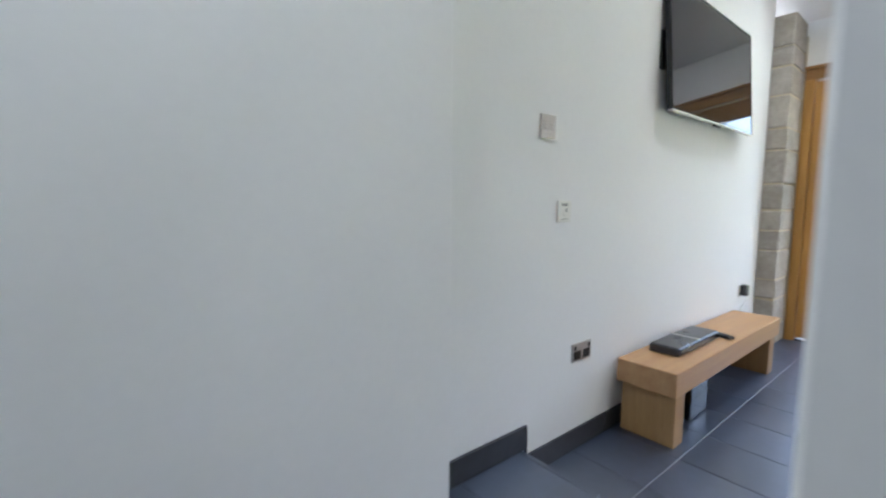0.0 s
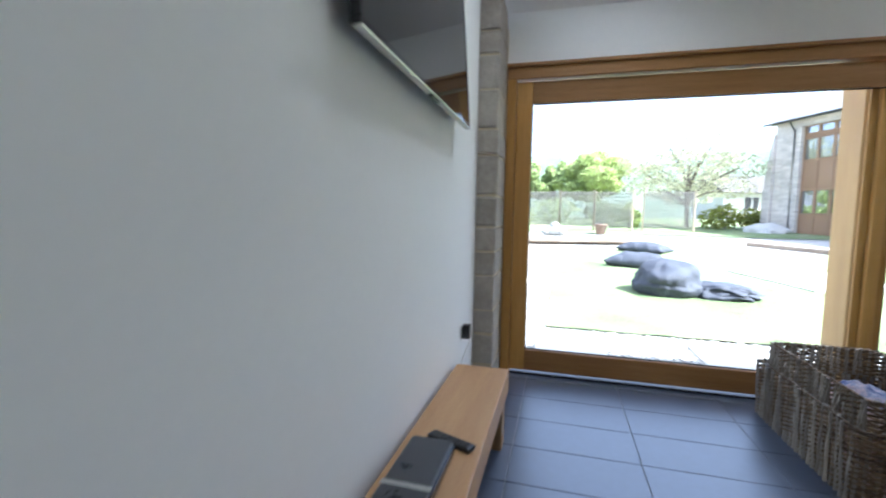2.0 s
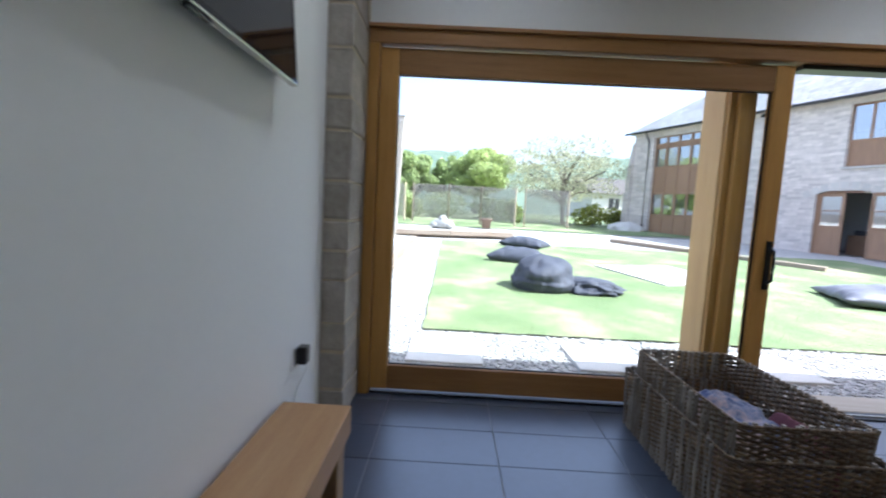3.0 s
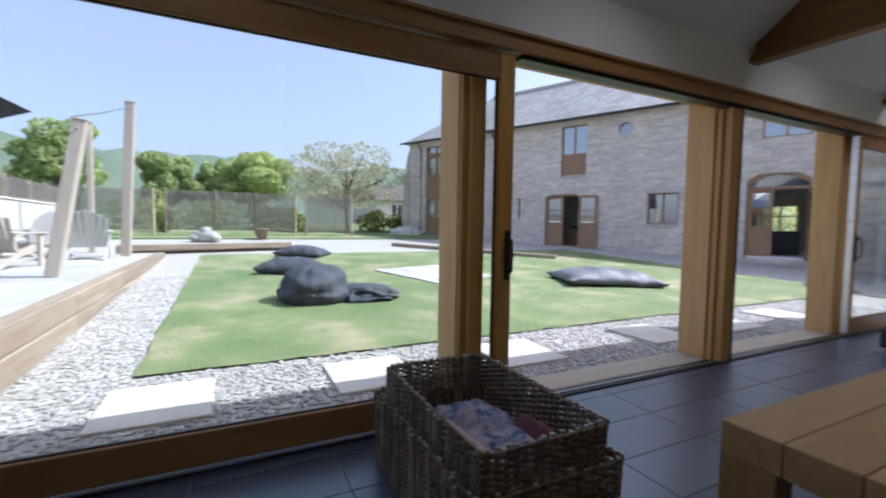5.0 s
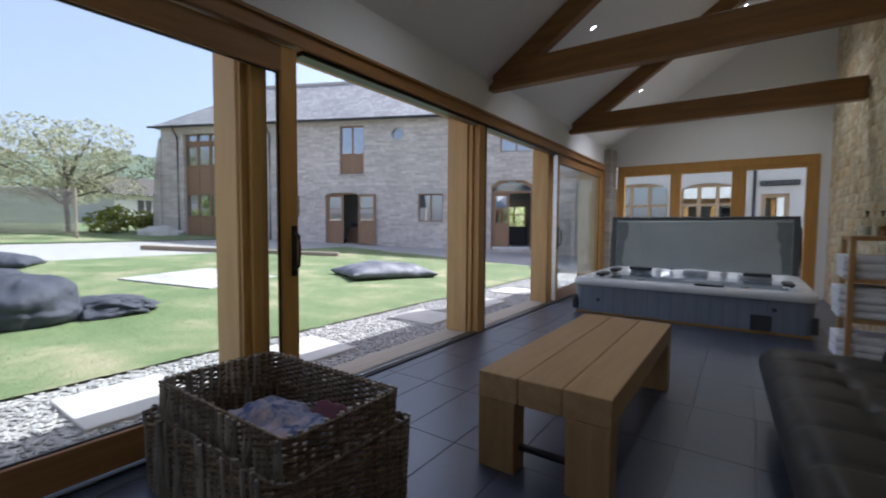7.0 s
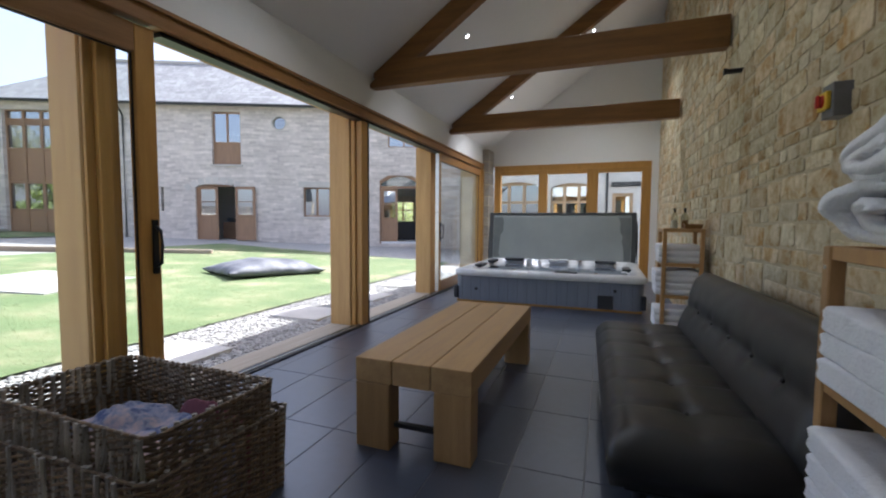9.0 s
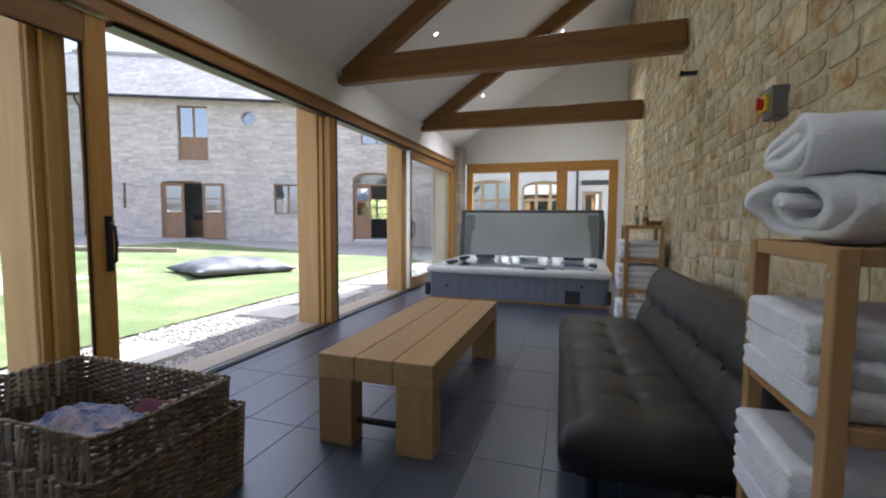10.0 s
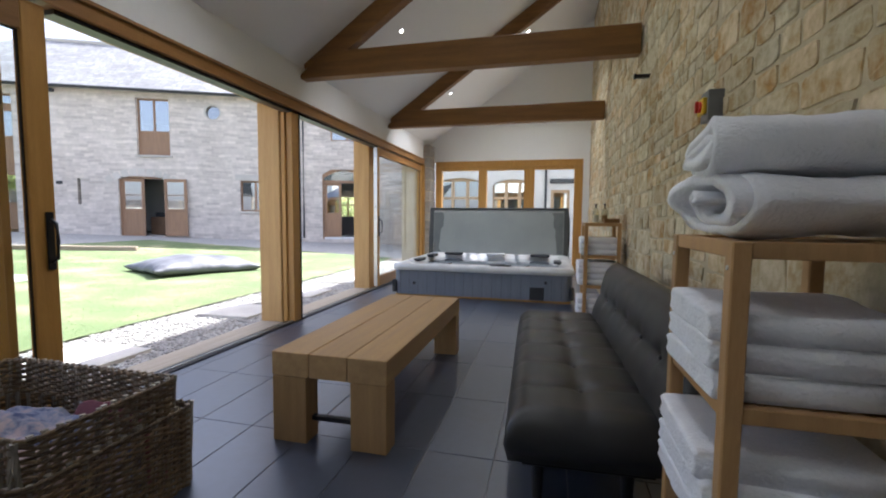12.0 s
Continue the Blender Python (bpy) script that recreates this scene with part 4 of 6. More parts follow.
def folded_towel(m, sx, sy, th, seed):
    """A towel folded into flat layers, round at the folds, its pile rough along the edges."""
    bm = bmesh.new()
    rnd = random.Random(seed)
    K, M = 44, 22
    prof = []
    for k in range(K):
        a = k / K * math.tau
        ca, sa = math.cos(a), math.sin(a)
        prof.append((math.copysign(abs(ca) ** 0.13, ca), math.copysign(abs(sa) ** 0.24, sa)))
    sag = rnd.uniform(-0.006, 0.006)
    rings = []
    for i in range(M + 1):
        v = i / M
        y = (v - 0.5) * sy
        e = 0.86 + 0.14 * min(1.0, min(v, 1 - v) / 0.05) ** 0.5
        ring = []
        for cx, cz in prof:
            px, pz = cx * sx / 2, cz * th / 2
            big = noise.noise(Vector((px * 6 + seed, y * 6, seed * 2.0)))
            tuft = noise.noise(Vector((px * 40 + seed, y * 40, pz * 60)))
            fold = -0.004 * math.exp(-(pz / (0.10 * th)) ** 2) if cx > 0.9 else 0.0
            ring.append((px + fold + 0.004 * tuft + 0.006 * big * cx, y + 0.005 * tuft + 0.004 * big, th / 2 + pz * e + sag * math.cos(px * 9) * (cz > 0) + 0.003 * tuft + 0.011 * big * (0.5 + 0.5 * cz)))
        rings.append(ring)
    loft(bm, rings, True, True)
    bmesh.ops.recalc_face_normals(bm, faces=list(bm.faces))
    ob = tagged(bm_obj("folded_towel", bm, TOWEL, None, True), "thick folded white bath towel stacked on the shelf", "towel", "folded towels")
    ob.matrix_basis = m
    return ob


def towel_stack(x, y, z, count, sx, sy, th, seed):
    rnd = random.Random(seed)
    for k in range(count):
        folded_towel(pose(x + rnd.uniform(-0.004, 0.005), y + rnd.uniform(-0.008, 0.008), z + k * th, 0, 0, rnd.uniform(-1.5, 1.5)), sx, sy + rnd.uniform(-0.01, 0.01), th * 1.10, seed + k)


towel_stack(1.830, -0.605, 0.732, 3, 0.345, 0.315, 0.058, 11)
towel_stack(1.835, -0.605, 0.437, 3, 0.36, 0.315, 0.060, 21)
towel_stack(1.830, -0.605, 0.127, 3, 0.35, 0.315, 0.058, 31)
towel_stack(1.83, -4.09, 0.732, 3, 0.36, 0.315, 0.056, 41)
towel_stack(1.84, -4.09, 0.437, 4, 0.38, 0.315, 0.056, 51)
towel_stack(1.84, -4.09, 0.127, 3, 0.38, 0.315, 0.058, 61)


def rolled_towel(m, length, rx, rz, seed):
    """A towel rolled along x, its spiral open at both ends."""
    bm = bmesh.new()
    turns, n, thick = 2.15, 96, 0.024
    M = 12
    inner, outer = [], []
    for k in range(n + 1):
        f = k / n
        a = f * turns * math.tau
        s = 0.26 + 0.68 * min(1.0, f / 0.54) + 0.06 * max(0.0, (f - 0.54) / 0.46)
        wob = 1 + 0.05 * math.sin(3 * a + seed) + 0.03 * math.sin(5 * a)
        outer.append((s * rx * wob * math.cos(a), s * rz * wob * math.sin(a)))
        q = s - 0.20
        inner.append((max(s * rx - thick * 1.7, 0.006) * wob * math.cos(a), max(s * rz - thick, 0.004) * wob * math.sin(a)))
    loop = outer + inner[::-1]
    rings = []
    for i in range(M + 1):
        x = (i / M - 0.5) * length
        ring = []
        for idx, (y, z) in enumerate(loop):
            t = (idx if idx <= n else 2 * n + 1 - idx) / n
            q = noise.noise(Vector((x * 7 + seed, y * 10, z * 10))) * 0.017 - abs(noise.noise(Vector((x * 16 + y * 14 + seed, y * 5, z * 12)))) * 0.010
            ear = 0.028 * math.exp(-((t - 0.66) / 0.05) ** 2) if x > 0 else 0.0
            ring.append((x + (0.030 * (1 - t) + 0.020 * math.sin(t * 11 + seed) + ear) * (1 if i > M / 2 else -1) * (abs(i / M - 0.5) * 2) ** 3, y * (1 + q * 4), z + q))
        rings.append(ring)
    vs = loft(bm, rings)
    for ring, flip in ((vs[0], 1), (vs[-1], 0)):
        for k in range(n):
            quad = (ring[k], ring[k + 1], ring[2 * n - k], ring[2 * n + 1 - k])
            bm.faces.new(quad if flip else quad[::-1])
    bmesh.ops.recalc_face_normals(bm, faces=list(bm.faces))
    ob = tagged(bm_obj("rolled_towel", bm, TOWEL, None, True), "thick white bath towel rolled up on the shelf", "towel", "rolled towels")
    ob.matrix_basis = m
    return ob


rolled_towel(pose(1.778, -0.645, 1.052 + 0.072, 0, 0, 3), 0.35, 0.165, 0.070, 1)
rolled_towel(pose(1.778, -0.640, 1.052 + 0.196, 4, 0, -3), 0.37, 0.155, 0.068, 4)

# bottles, tray on the far shelf
CLEAR = glass_mat("bottle_glass", (0.80, 0.80, 0.74), 0.03)
AMBER = mat("amber_liquid", (0.30, 0.16, 0.06), 0.3)
for k, (x, y) in enumerate(((1.86, -4.16), (1.78, -4.12))):
    bt = thing("pump_bottle", Matrix.Translation((x, y, 1.052)), "clear glass soap bottle with a black pump", "bottle", "soap bottles")
    bm = bmesh.new()
    loft(bm, [[(r * math.cos(i * math.tau / 16), r * math.sin(i * math.tau / 16), z) for i in range(16)] for r, z in ((0.030, 0), (0.032, 0.01), (0.032, 0.11), (0.026, 0.13), (0.013, 0.14), (0.013, 0.15))], True, True)
    part("bottle", bm, CLEAR, bt, smooth=True)
    part("soap", tubed((0, 0, 0.004), (0, 0, 0.075), 0.028, seg=16), AMBER if k else WHITE_PLASTIC, bt)
    part("pump", tubed((0, 0, 0.15), (0, 0, 0.185), 0.008, seg=10), BLACK, bt)
    part("spout", boxed((-0.012, -0.045, 0.178), (0.012, 0.012, 0.19), 0.004), BLACK, bt)
tr = thing("wooden_box", Matrix.Translation((1.73, -4.00, 1.052)), "small reddish wooden box on the shelf", "box")
part("body", boxed((-0.07, -0.05, 0.0), (0.07, 0.05, 0.03), 0.003), BEAM, tr)
part("lid", boxed((-0.073, -0.053, 0.0305), (0.073, 0.053, 0.042), 0.003), BEAM, tr)

# ---------------- fittings on the stone wall ----------------
RED = mat("red_plastic", (0.55, 0.03, 0.02), 0.4)
YELLOW = mat("yellow_plastic", (0.75, 0.50, 0.03), 0.4)
GREY = rich("grey_plastic", (0.16, 0.16, 0.17), (0.20, 0.20, 0.21), 8, (0.4, 0.5), 0.05, 90)
iso = thing("isolator_switch", Matrix.Translation((1.60, -1.762, 1.605)), "grey rotary isolator with red and yellow handle", "switch")
part("casing", boxed((-0.03, -0.050, -0.068), (0.040, 0.050, 0.068), 0.005, 2), GREY, iso)
part("yellow_plate", boxed((0.0402, -0.040, -0.036), (0.058, 0.036, 0.036), 0.003), YELLOW, iso, "yellow switch plate")
kn = part("knob", tubed((0.0582, 0, 0.0), (0.066, 0, 0.0), 0.026, 0.023, 20), RED, iso, "red rotary knob")
part("lever", boxed((0.0662, -0.009, -0.026), (0.080, 0.009, 0.026), 0.004), RED, kn)
brk = thing("wall_bracket", Matrix.Translation((1.60, -3.27, 2.215)), "small black iron bracket fixed to the stone", "bracket")
part("arm", boxed((-0.03, -0.022, -0.015), (0.08, 0.022, 0.012), 0.004), DARK_METAL, brk)
part("tip", boxed((0.078, -0.024, -0.018), (0.10, 0.024, 0.018), 0.005), DARK_METAL, brk)

# ---------------- the stone house across the courtyard ----------------
def stone_courses(name, c1, c2, mortar, w, h, gap, rough=0.9, bump=0.6, flip=False, axis="xz", bias=0.0):
    """Coursed stone or slates seen from far: rows of blocks, each with its own tone."""
    m = mat(name, c1, rough)
    t = m.node_tree
    n, l = t.nodes, t.links
    b = n["Principled BSDF"]
    co = n.new("ShaderNodeTexCoord")
    sp = n.new("ShaderNodeSeparateXYZ")
    cb = n.new("ShaderNodeCombineXYZ")
    l.new(co.outputs["Object"], sp.inputs[0])
    wob = n.new("ShaderNodeTexNoise")
    wob.inputs["Scale"].default_value = 0.9
    wob.inputs["Detail"].default_value = 4
    l.new(co.outputs["Object"], wob.inputs["Vector"])
    ad = n.new("ShaderNodeMath")
    ad.operation = "MULTIPLY_ADD"
    ad.inputs[1].default_value = h * 2.2
    l.new(wob.outputs["Fac"], ad.inputs[0])
    l.new(sp.outputs["XYZ".index(axis[1].upper())], ad.inputs[2])
    l.new(sp.outputs["XYZ".index(axis[0].upper())], cb.inputs[0])
    l.new(ad.outputs[0], cb.inputs[1])
    br = n.new("ShaderNodeTexBrick")
    br.inputs["Color1"].default_value = (*c1, 1)
    br.inputs["Color2"].default_value = (*c2, 1)
    br.inputs["Mortar"].default_value = (*mortar, 1)
    br.inputs["Scale"].default_value = 1.0
    br.inputs["Mortar Size"].default_value = gap
    br.inputs["Mortar Smooth"].default_value = 0.4
    br.inputs["Bias"].default_value = bias
    br.inputs["Brick Width"].default_value = w
    br.inputs["Row Height"].default_value = h
    br.offset_frequency, br.squash_frequency, br.squash = 2, 3, 0.65
    l.new(cb.outputs[0], br.inputs["Vector"])
    no = n.new("ShaderNodeTexNoise")
    no.inputs["Scale"].default_value = 5.0
    no.inputs["Detail"].default_value = 8
    l.new(co.outputs["Object"], no.inputs["Vector"])
    big = n.new("ShaderNodeTexNoise")
    big.inputs["Scale"].default_value = 0.7
    big.inputs["Detail"].default_value = 3
    l.new(co.outputs["Object"], big.inputs["Vector"])
    s1 = n.new("ShaderNodeMath")
    s1.operation = "ADD"
    l.new(no.outputs["Fac"], s1.inputs[0])
    l.new(big.outputs["Fac"], s1.inputs[1])
    mr = n.new("ShaderNodeMapRange")
    mr.inputs[1].default_value, mr.inputs[2].default_value = 0.65, 1.35
    mr.inputs[3].default_value, mr.inputs[4].default_value = 0.80, 1.16
    l.new(s1.outputs[0], mr.inputs[0])
    hs = n.new("ShaderNodeHueSaturation")
    l.new(br.outputs["Color"], hs.inputs["Color"])
    l.new(mr.outputs[0], hs.inputs["Value"])
    l.new(hs.outputs[0], b.inputs["Base Color"])
    sub = n.new("ShaderNodeMath")
    sub.operation = "SUBTRACT"
    l.new(no.outputs["Fac"], sub.inputs[0])
    l.new(br.outputs["Fac"], sub.inputs[1])
    bp = n.new("ShaderNodeBump")
    bp.inputs["Strength"].default_value = bump
    bp.inputs["Distance"].default_value = 0.03
    l.new(sub.outputs[0], bp.inputs["Height"])
    l.new(bp.outputs[0], b.inputs["Normal"])
    return m


HOUSE_STONE = stone_courses("grey_limestone_courses", (0.49, 0.435, 0.38), (0.67, 0.60, 0.53), (0.58, 0.525, 0.465), 0.46, 0.10, 0.010, bias=0.0)
ROOF_SLATE = stone_courses("grey_roof_slates", (0.27, 0.26, 0.25), (0.37, 0.36, 0.345), (0.19, 0.185, 0.18), 0.30, 0.20, 0.010, 0.7, 0.5, axis="xy")
LINTEL = rich("dressed_stone", (0.46, 0.43, 0.38), (0.56, 0.52, 0.47), 3, (0.8, 0.9), 0.4, 40, vary=0.1)
BROWN_TIMBER = rich("weathered_brown_timber", (0.23, 0.135, 0.075), (0.33, 0.20, 0.115), 3, (0.5, 0.7), 0.2, 40, (8, 8, 0.7), vary=0.1)
PANE = glass_mat("house_glass", (0.66, 0.72, 0.74), 0.0, 0.36)
GUTTER = mat("black_gutter", (0.02, 0.02, 0.022), 0.4)
ROOM = rich("grey_room_plaster", (0.62, 0.62, 0.60), (0.70, 0.70, 0.68), 1, (0.8, 0.9), 0.05)

HOUSE = Matrix.Translation((16.4, -12.56, 0.0)) @ Matrix.Rotation(math.atan2(0.415, 0.91), 4, "Z")
house = thing("stone_house", HOUSE, "two-storey grey limestone barn house with a slate roof", "house")
EAVE, RIDGE, HALF = 5.60, 8.25, 3.3
UL, UR = 9.56, -22.0


def wall_with_holes(u0, u1, z0, z1, holes, y0, y1):
    us = sorted({u0, u1, *(h[0] for h in holes), *(h[1] for h in holes)})
    zs = sorted({z0, z1, *(h[2] for h in holes), *(h[3] for h in holes)})
    bm = bmesh.new()
    for a, b in zip(us, us[1:]):
        for c, d in zip(zs, zs[1:]):
            if any(h[0] <= (a + b) / 2 <= h[1] and h[2] <= (c + d) / 2 <= h[3] for h in holes):
                continue
            box(bm, (a, y0, c), (b, y1, d))
    bmesh.ops.remove_doubles(bm, verts=list(bm.verts), dist=0.0005)
    bm.verts.index_update()
    seen = {}
    for f in bm.faces:
        seen.setdefault(tuple(sorted(v.index for v in f.verts)), []).append(f)
    bmesh.ops.delete(bm, geom=[f for fs in seen.values() if len(fs) > 1 for f in fs], context="FACES_ONLY")
    return bm


H_WIN = (-0.42, 0.67, 3.29, 5.34)
H_DOOR = (-0.21, 1.35, 0.30, 2.50)
H_W2 = (-3.87, -2.81, 1.26, 2.43)
H_SLIT = (2.55, 2.66, 1.45, 2.38)
H_BAY = (4.55, 8.38, 0.36, 5.25)
H_D2 = (-7.50, -5.85, 0.18, 2.95)
H_UP = (-7.45, -6.19, 4.08, 4.95)
H_ROUND = (-2.17, -1.65, 4.68, 5.20)
part("wall", wall_with_holes(UR, UL, -0.4, EAVE, [H_WIN, H_DOOR, H_W2, H_SLIT, H_BAY, H_D2, H_UP, H_ROUND], -0.45, 0.0), HOUSE_STONE, house)
for nm, lo, hi in (("wall", (UR, -6.6, -0.4), (UR + 0.4, -0.45, EAVE)), ("wall", (UL - 0.4, -6.6, -0.4), (UL, -0.45, EAVE)), ):
    part(nm, boxed(lo, hi), HOUSE_STONE, house)
part("upper_floor", boxed((UR + 0.4, -6.2, 2.78), (UL - 0.4, -0.45, 3.0)), ROOM, house)
part("ground_floor", boxed((UR + 0.4, -6.2, 0.1), (UL - 0.4, -0.1, 0.27)), ROOM, house)
part("wall", wall_with_holes(UR + 0.4, UL - 0.4, -0.4, EAVE, [(-7.25, -5.95, 1.05, 2.15), (-1.9, 0.5, 0.9, 2.25)], -6.6, -6.2), HOUSE_STONE, house)
part("inner_wall", wall_with_holes(UR + 0.4, UL - 0.4, 0.27, 2.78, [(-7.5, -5.7, 0.27, 2.3), (-1.6, -0.4, 0.27, 2.3)], -3.2, -3.05), ROOM, house)
for a, b in ((-6.68, -6.60), (-7.25, -7.19), (-6.01, -5.95)):
    part("mullion", boxed((a, -6.45, 1.05), (b, -6.38, 2.15)), BROWN_TIMBER, house)
part("transom", boxed((-7.19, -6.44, 1.70), (-6.01, -6.39, 1.75)), BROWN_TIMBER, house)
part("buttress", boxed((UL + 0.001, -1.2, -0.4), (UL + 0.42, 0.15, 2.6), 0.08, 3), HOUSE_STONE, house)
bm = bmesh.new()
prism(bm, [(UL - 0.02, -0.4), (UL + 0.38, -0.4), (UL + 0.30, 3.4), (UL + 0.12, 4.6), (UL - 0.02, 5.1)], 1, -1.6, 0.12)
part("buttress", bm, HOUSE_STONE, house)
# hipped roof slopes
RS = 0.09
o = 0.32
ez = EAVE - 0.06
hip = HALF + o
bm = bmesh.new()
c = [(UL + o, o, ez), (UR - o, o, ez), (UR - o, -2 * HALF - o, ez), (UL + o, -2 * HALF - o, ez), (UL + o - hip, -HALF, RIDGE), (UR - o, -HALF, RIDGE)]
v = [bm.verts.new(p) for p in c]
for ids in ((0, 4, 5, 1), (2, 5, 4, 3), (0, 3, 4), (1, 5, 2), (0, 1, 2, 3)):
    bm.faces.new([v[i] for i in ids])
bmesh.ops.recalc_face_normals(bm, faces=list(bm.faces))
part("roof", bm, ROOF_SLATE, house, "grey slate hipped roof")
bm = bmesh.new()
sweep(bm, [(UL + o - hip, -HALF, RIDGE + 0.02), (UR, -HALF, RIDGE + 0.02)], 0.10, 8)
part("ridge_tiles", bm, LINTEL, house, "pale stone ridge tiles")
bm = bmesh.new()
sweep(bm, [(UL + 0.34, 0.37, EAVE - 0.07), (UR, 0.37, EAVE - 0.07)], 0.05, 8)
part("gutter", bm, GUTTER, house)
for u in (8.62, 3.95, -5.15):
    bm = bmesh.new()
    sweep(bm, [(u, 0.35, EAVE - 0.1), (u, 0.30, EAVE - 0.25), (u, 0.07, EAVE - 0.5), (u, 0.07, 0.25)], 0.036, 8)
    part("downpipe", bm, GUTTER, house)


def casement(h, cols, z_panel=None, y=-0.16, frame=0.055, label="brown timber window"):
    """A timber window in an opening of the house: frame, mullions, panes and a panel below."""
    u0, u1, z0, z1 = h
    w = part("window", boxed((u0, y - 0.03, z0), (u0 + frame, y + 0.03, z1)), BROWN_TIMBER, house, label)
    part("frame", boxed((u1 - frame, y - 0.03, z0), (u1, y + 0.03, z1)), BROWN_TIMBER, w)
    part("frame", boxed((u0 + frame, y - 0.03, z1 - frame), (u1 - frame, y + 0.03, z1)), BROWN_TIMBER, w)
    part("frame", boxed((u0 + frame, y - 0.03, z0), (u1 - frame, y + 0.03, z0 + frame)), BROWN_TIMBER, w)
    zb = z0 + frame
    if z_panel:
        part("panel", boxed((u0 + frame, y - 0.02, zb), (u1 - frame, y + 0.015, z_panel - 0.03)), BROWN_TIMBER, w)
        part("transom", boxed((u0 + frame, y - 0.03, z_panel - 0.03), (u1 - frame, y + 0.032, z_panel + 0.03)), BROWN_TIMBER, w)
        zb = z_panel + 0.03
    cw = (u1 - u0 - 2 * frame) / cols
    for k in range(cols):
        a = u0 + frame + k * cw
        if k:
            part("mullion", boxed((a - 0.035, y - 0.03, zb), (a + 0.035, y + 0.031, z1 - frame)), BROWN_TIMBER, w)
        p = part("pane", boxed((a + (0.035 if k else 0), y - 0.004, zb), (a + cw - (0.035 if k < cols - 1 else 0), y + 0.004, z1 - frame)), PANE, w)
        p.visible_shadow = False
    return w


casement(H_WIN, 2, 4.15)
casement(H_W2, 2)
casement(H_UP, 2)
part("lintel", boxed((-4.05, -0.3, 2.432), (-2.63, 0.004, 2.66), 0.01), LINTEL, house, "pale dressed stone lintel")
part("sill", boxed((-3.95, -0.2, 1.18), (-2.73, 0.05, 1.258), 0.01), LINTEL, house)
part("sill", boxed((-0.5, -0.2, 3.21), (0.75, 0.05, 3.288), 0.01), LINTEL, house)
part("slit_back", boxed((2.5, -0.44, 1.4), (2.7, -0.3, 2.43)), GUTTER, house)
# porthole
bm = bmesh.new()
rings = []
for r, y in ((0.30, 0.004), (0.25, 0.01), (0.24, -0.12), (0.24, -0.2)):
    rings.append([(-1.91 + r * math.cos(k * math.tau / 28), y, 4.94 + r * math.sin(k * math.tau / 28)) for k in range(28)])
loft(bm, rings)
ro = part("round_window", bm, LINTEL, house, "small round window in a stone ring")
bm = bmesh.new()
loft(bm, [[(-1.91 + 0.37 * math.cos(k * math.tau / 28) * 1.0, 0.002, 4.94 + 0.37 * math.sin(k * math.tau / 28)) for k in range(28)], [(-1.91 + 0.29 * math.cos(k * math.tau / 28), 0.003, 4.94 + 0.29 * math.sin(k * math.tau / 28)) for k in range(28)]])
part("surround", bm, HOUSE_STONE, ro)
bm = bmesh.new()
loft(bm, [[(-1.91 + 0.24 * math.cos(k * math.tau / 28), -0.12, 4.94 + 0.24 * math.sin(k * math.tau / 28)) for k in range(28)]], True)
part("pane", bm, PANE, ro)


def leaf(u0, z0, w, h, angle, hinge_left, parent, half_glass=0.45):
    """A half-glazed timber door leaf, hinged at u0 and opened by angle."""
    s = 1 if hinge_left else -1
    d = part("door_leaf", boxed((0, -0.02, 0) if s > 0 else (-0.10, -0.02, 0), (0.10, 0.02, h) if s > 0 else (0, 0.02, h)), BROWN_TIMBER, parent, "half-glazed brown timber door leaf")
    d.matrix_basis = pose(u0, -0.14, z0, 0, 0, angle)
    def q(a, b, c, e, y0, y1, material, nm):
        lo, hi = sorted((s * a, s * b))
        return part(nm, boxed((lo, y0, c), (hi, y1, e)), material, d)
    q(w - 0.10, w, 0, h, -0.02, 0.02, BROWN_TIMBER, "stile")
    q(0.10, w - 0.10, h - 0.11, h, -0.02, 0.02, BROWN_TIMBER, "rail")
    q(0.10, w - 0.10, 0, 0.16, -0.02, 0.02, BROWN_TIMBER, "rail")
    q(0.10, w - 0.10, h * half_glass - 0.05, h * half_glass + 0.05, -0.02, 0.02, BROWN_TIMBER, "rail")
    q(0.10, w - 0.10, 0.16, h * half_glass - 0.05, -0.008, 0.008, BROWN_TIMBER, "panel")
    q(0.10, w - 0.10, h * half_glass + 0.05, h - 0.11, -0.004, 0.004, PANE, "pane").visible_shadow = False
    q(0.10, w - 0.10, h * 0.71, h * 0.725, -0.012, 0.012, BROWN_TIMBER, "glazing_bar")
    return d


part("door_frame", boxed((1.30, -0.22, 0.30), (1.35, -0.08, 2.48)), BROWN_TIMBER, house)
part("door_frame", boxed((-0.21, -0.22, 0.30), (-0.16, -0.08, 2.48)), BROWN_TIMBER, house)
part("door_head", boxed((-0.16, -0.22, 2.43), (1.30, -0.08, 2.50)), BROWN_TIMBER, house)
leaf(1.30, 0.31, 0.75, 2.11, 0, False, house)
dl = leaf(-0.18, 0.31, 0.80, 2.11, 0, False, house)
dl.matrix_basis = pose(-0.19, 0.035, 0.31, 0, 0, -6)
# shallow arch of voussoirs over the door
for k in range(9):
    a = radians(90 + (k - 4) * 7.5)
    cxa, cza, ra = 0.57, 0.62, 2.02
    bm = boxed((-0.12, -0.2, 0.0), (0.12, 0.006, 0.26), 0.012)
    vo = part("voussoir", bm, LINTEL, house)
    vo.matrix_basis = Matrix.Translation((cxa + ra * math.cos(a), 0, cza + ra * math.sin(a) - 0.10)) @ Matrix.Rotation(math.pi / 2 - a, 4, "Y")
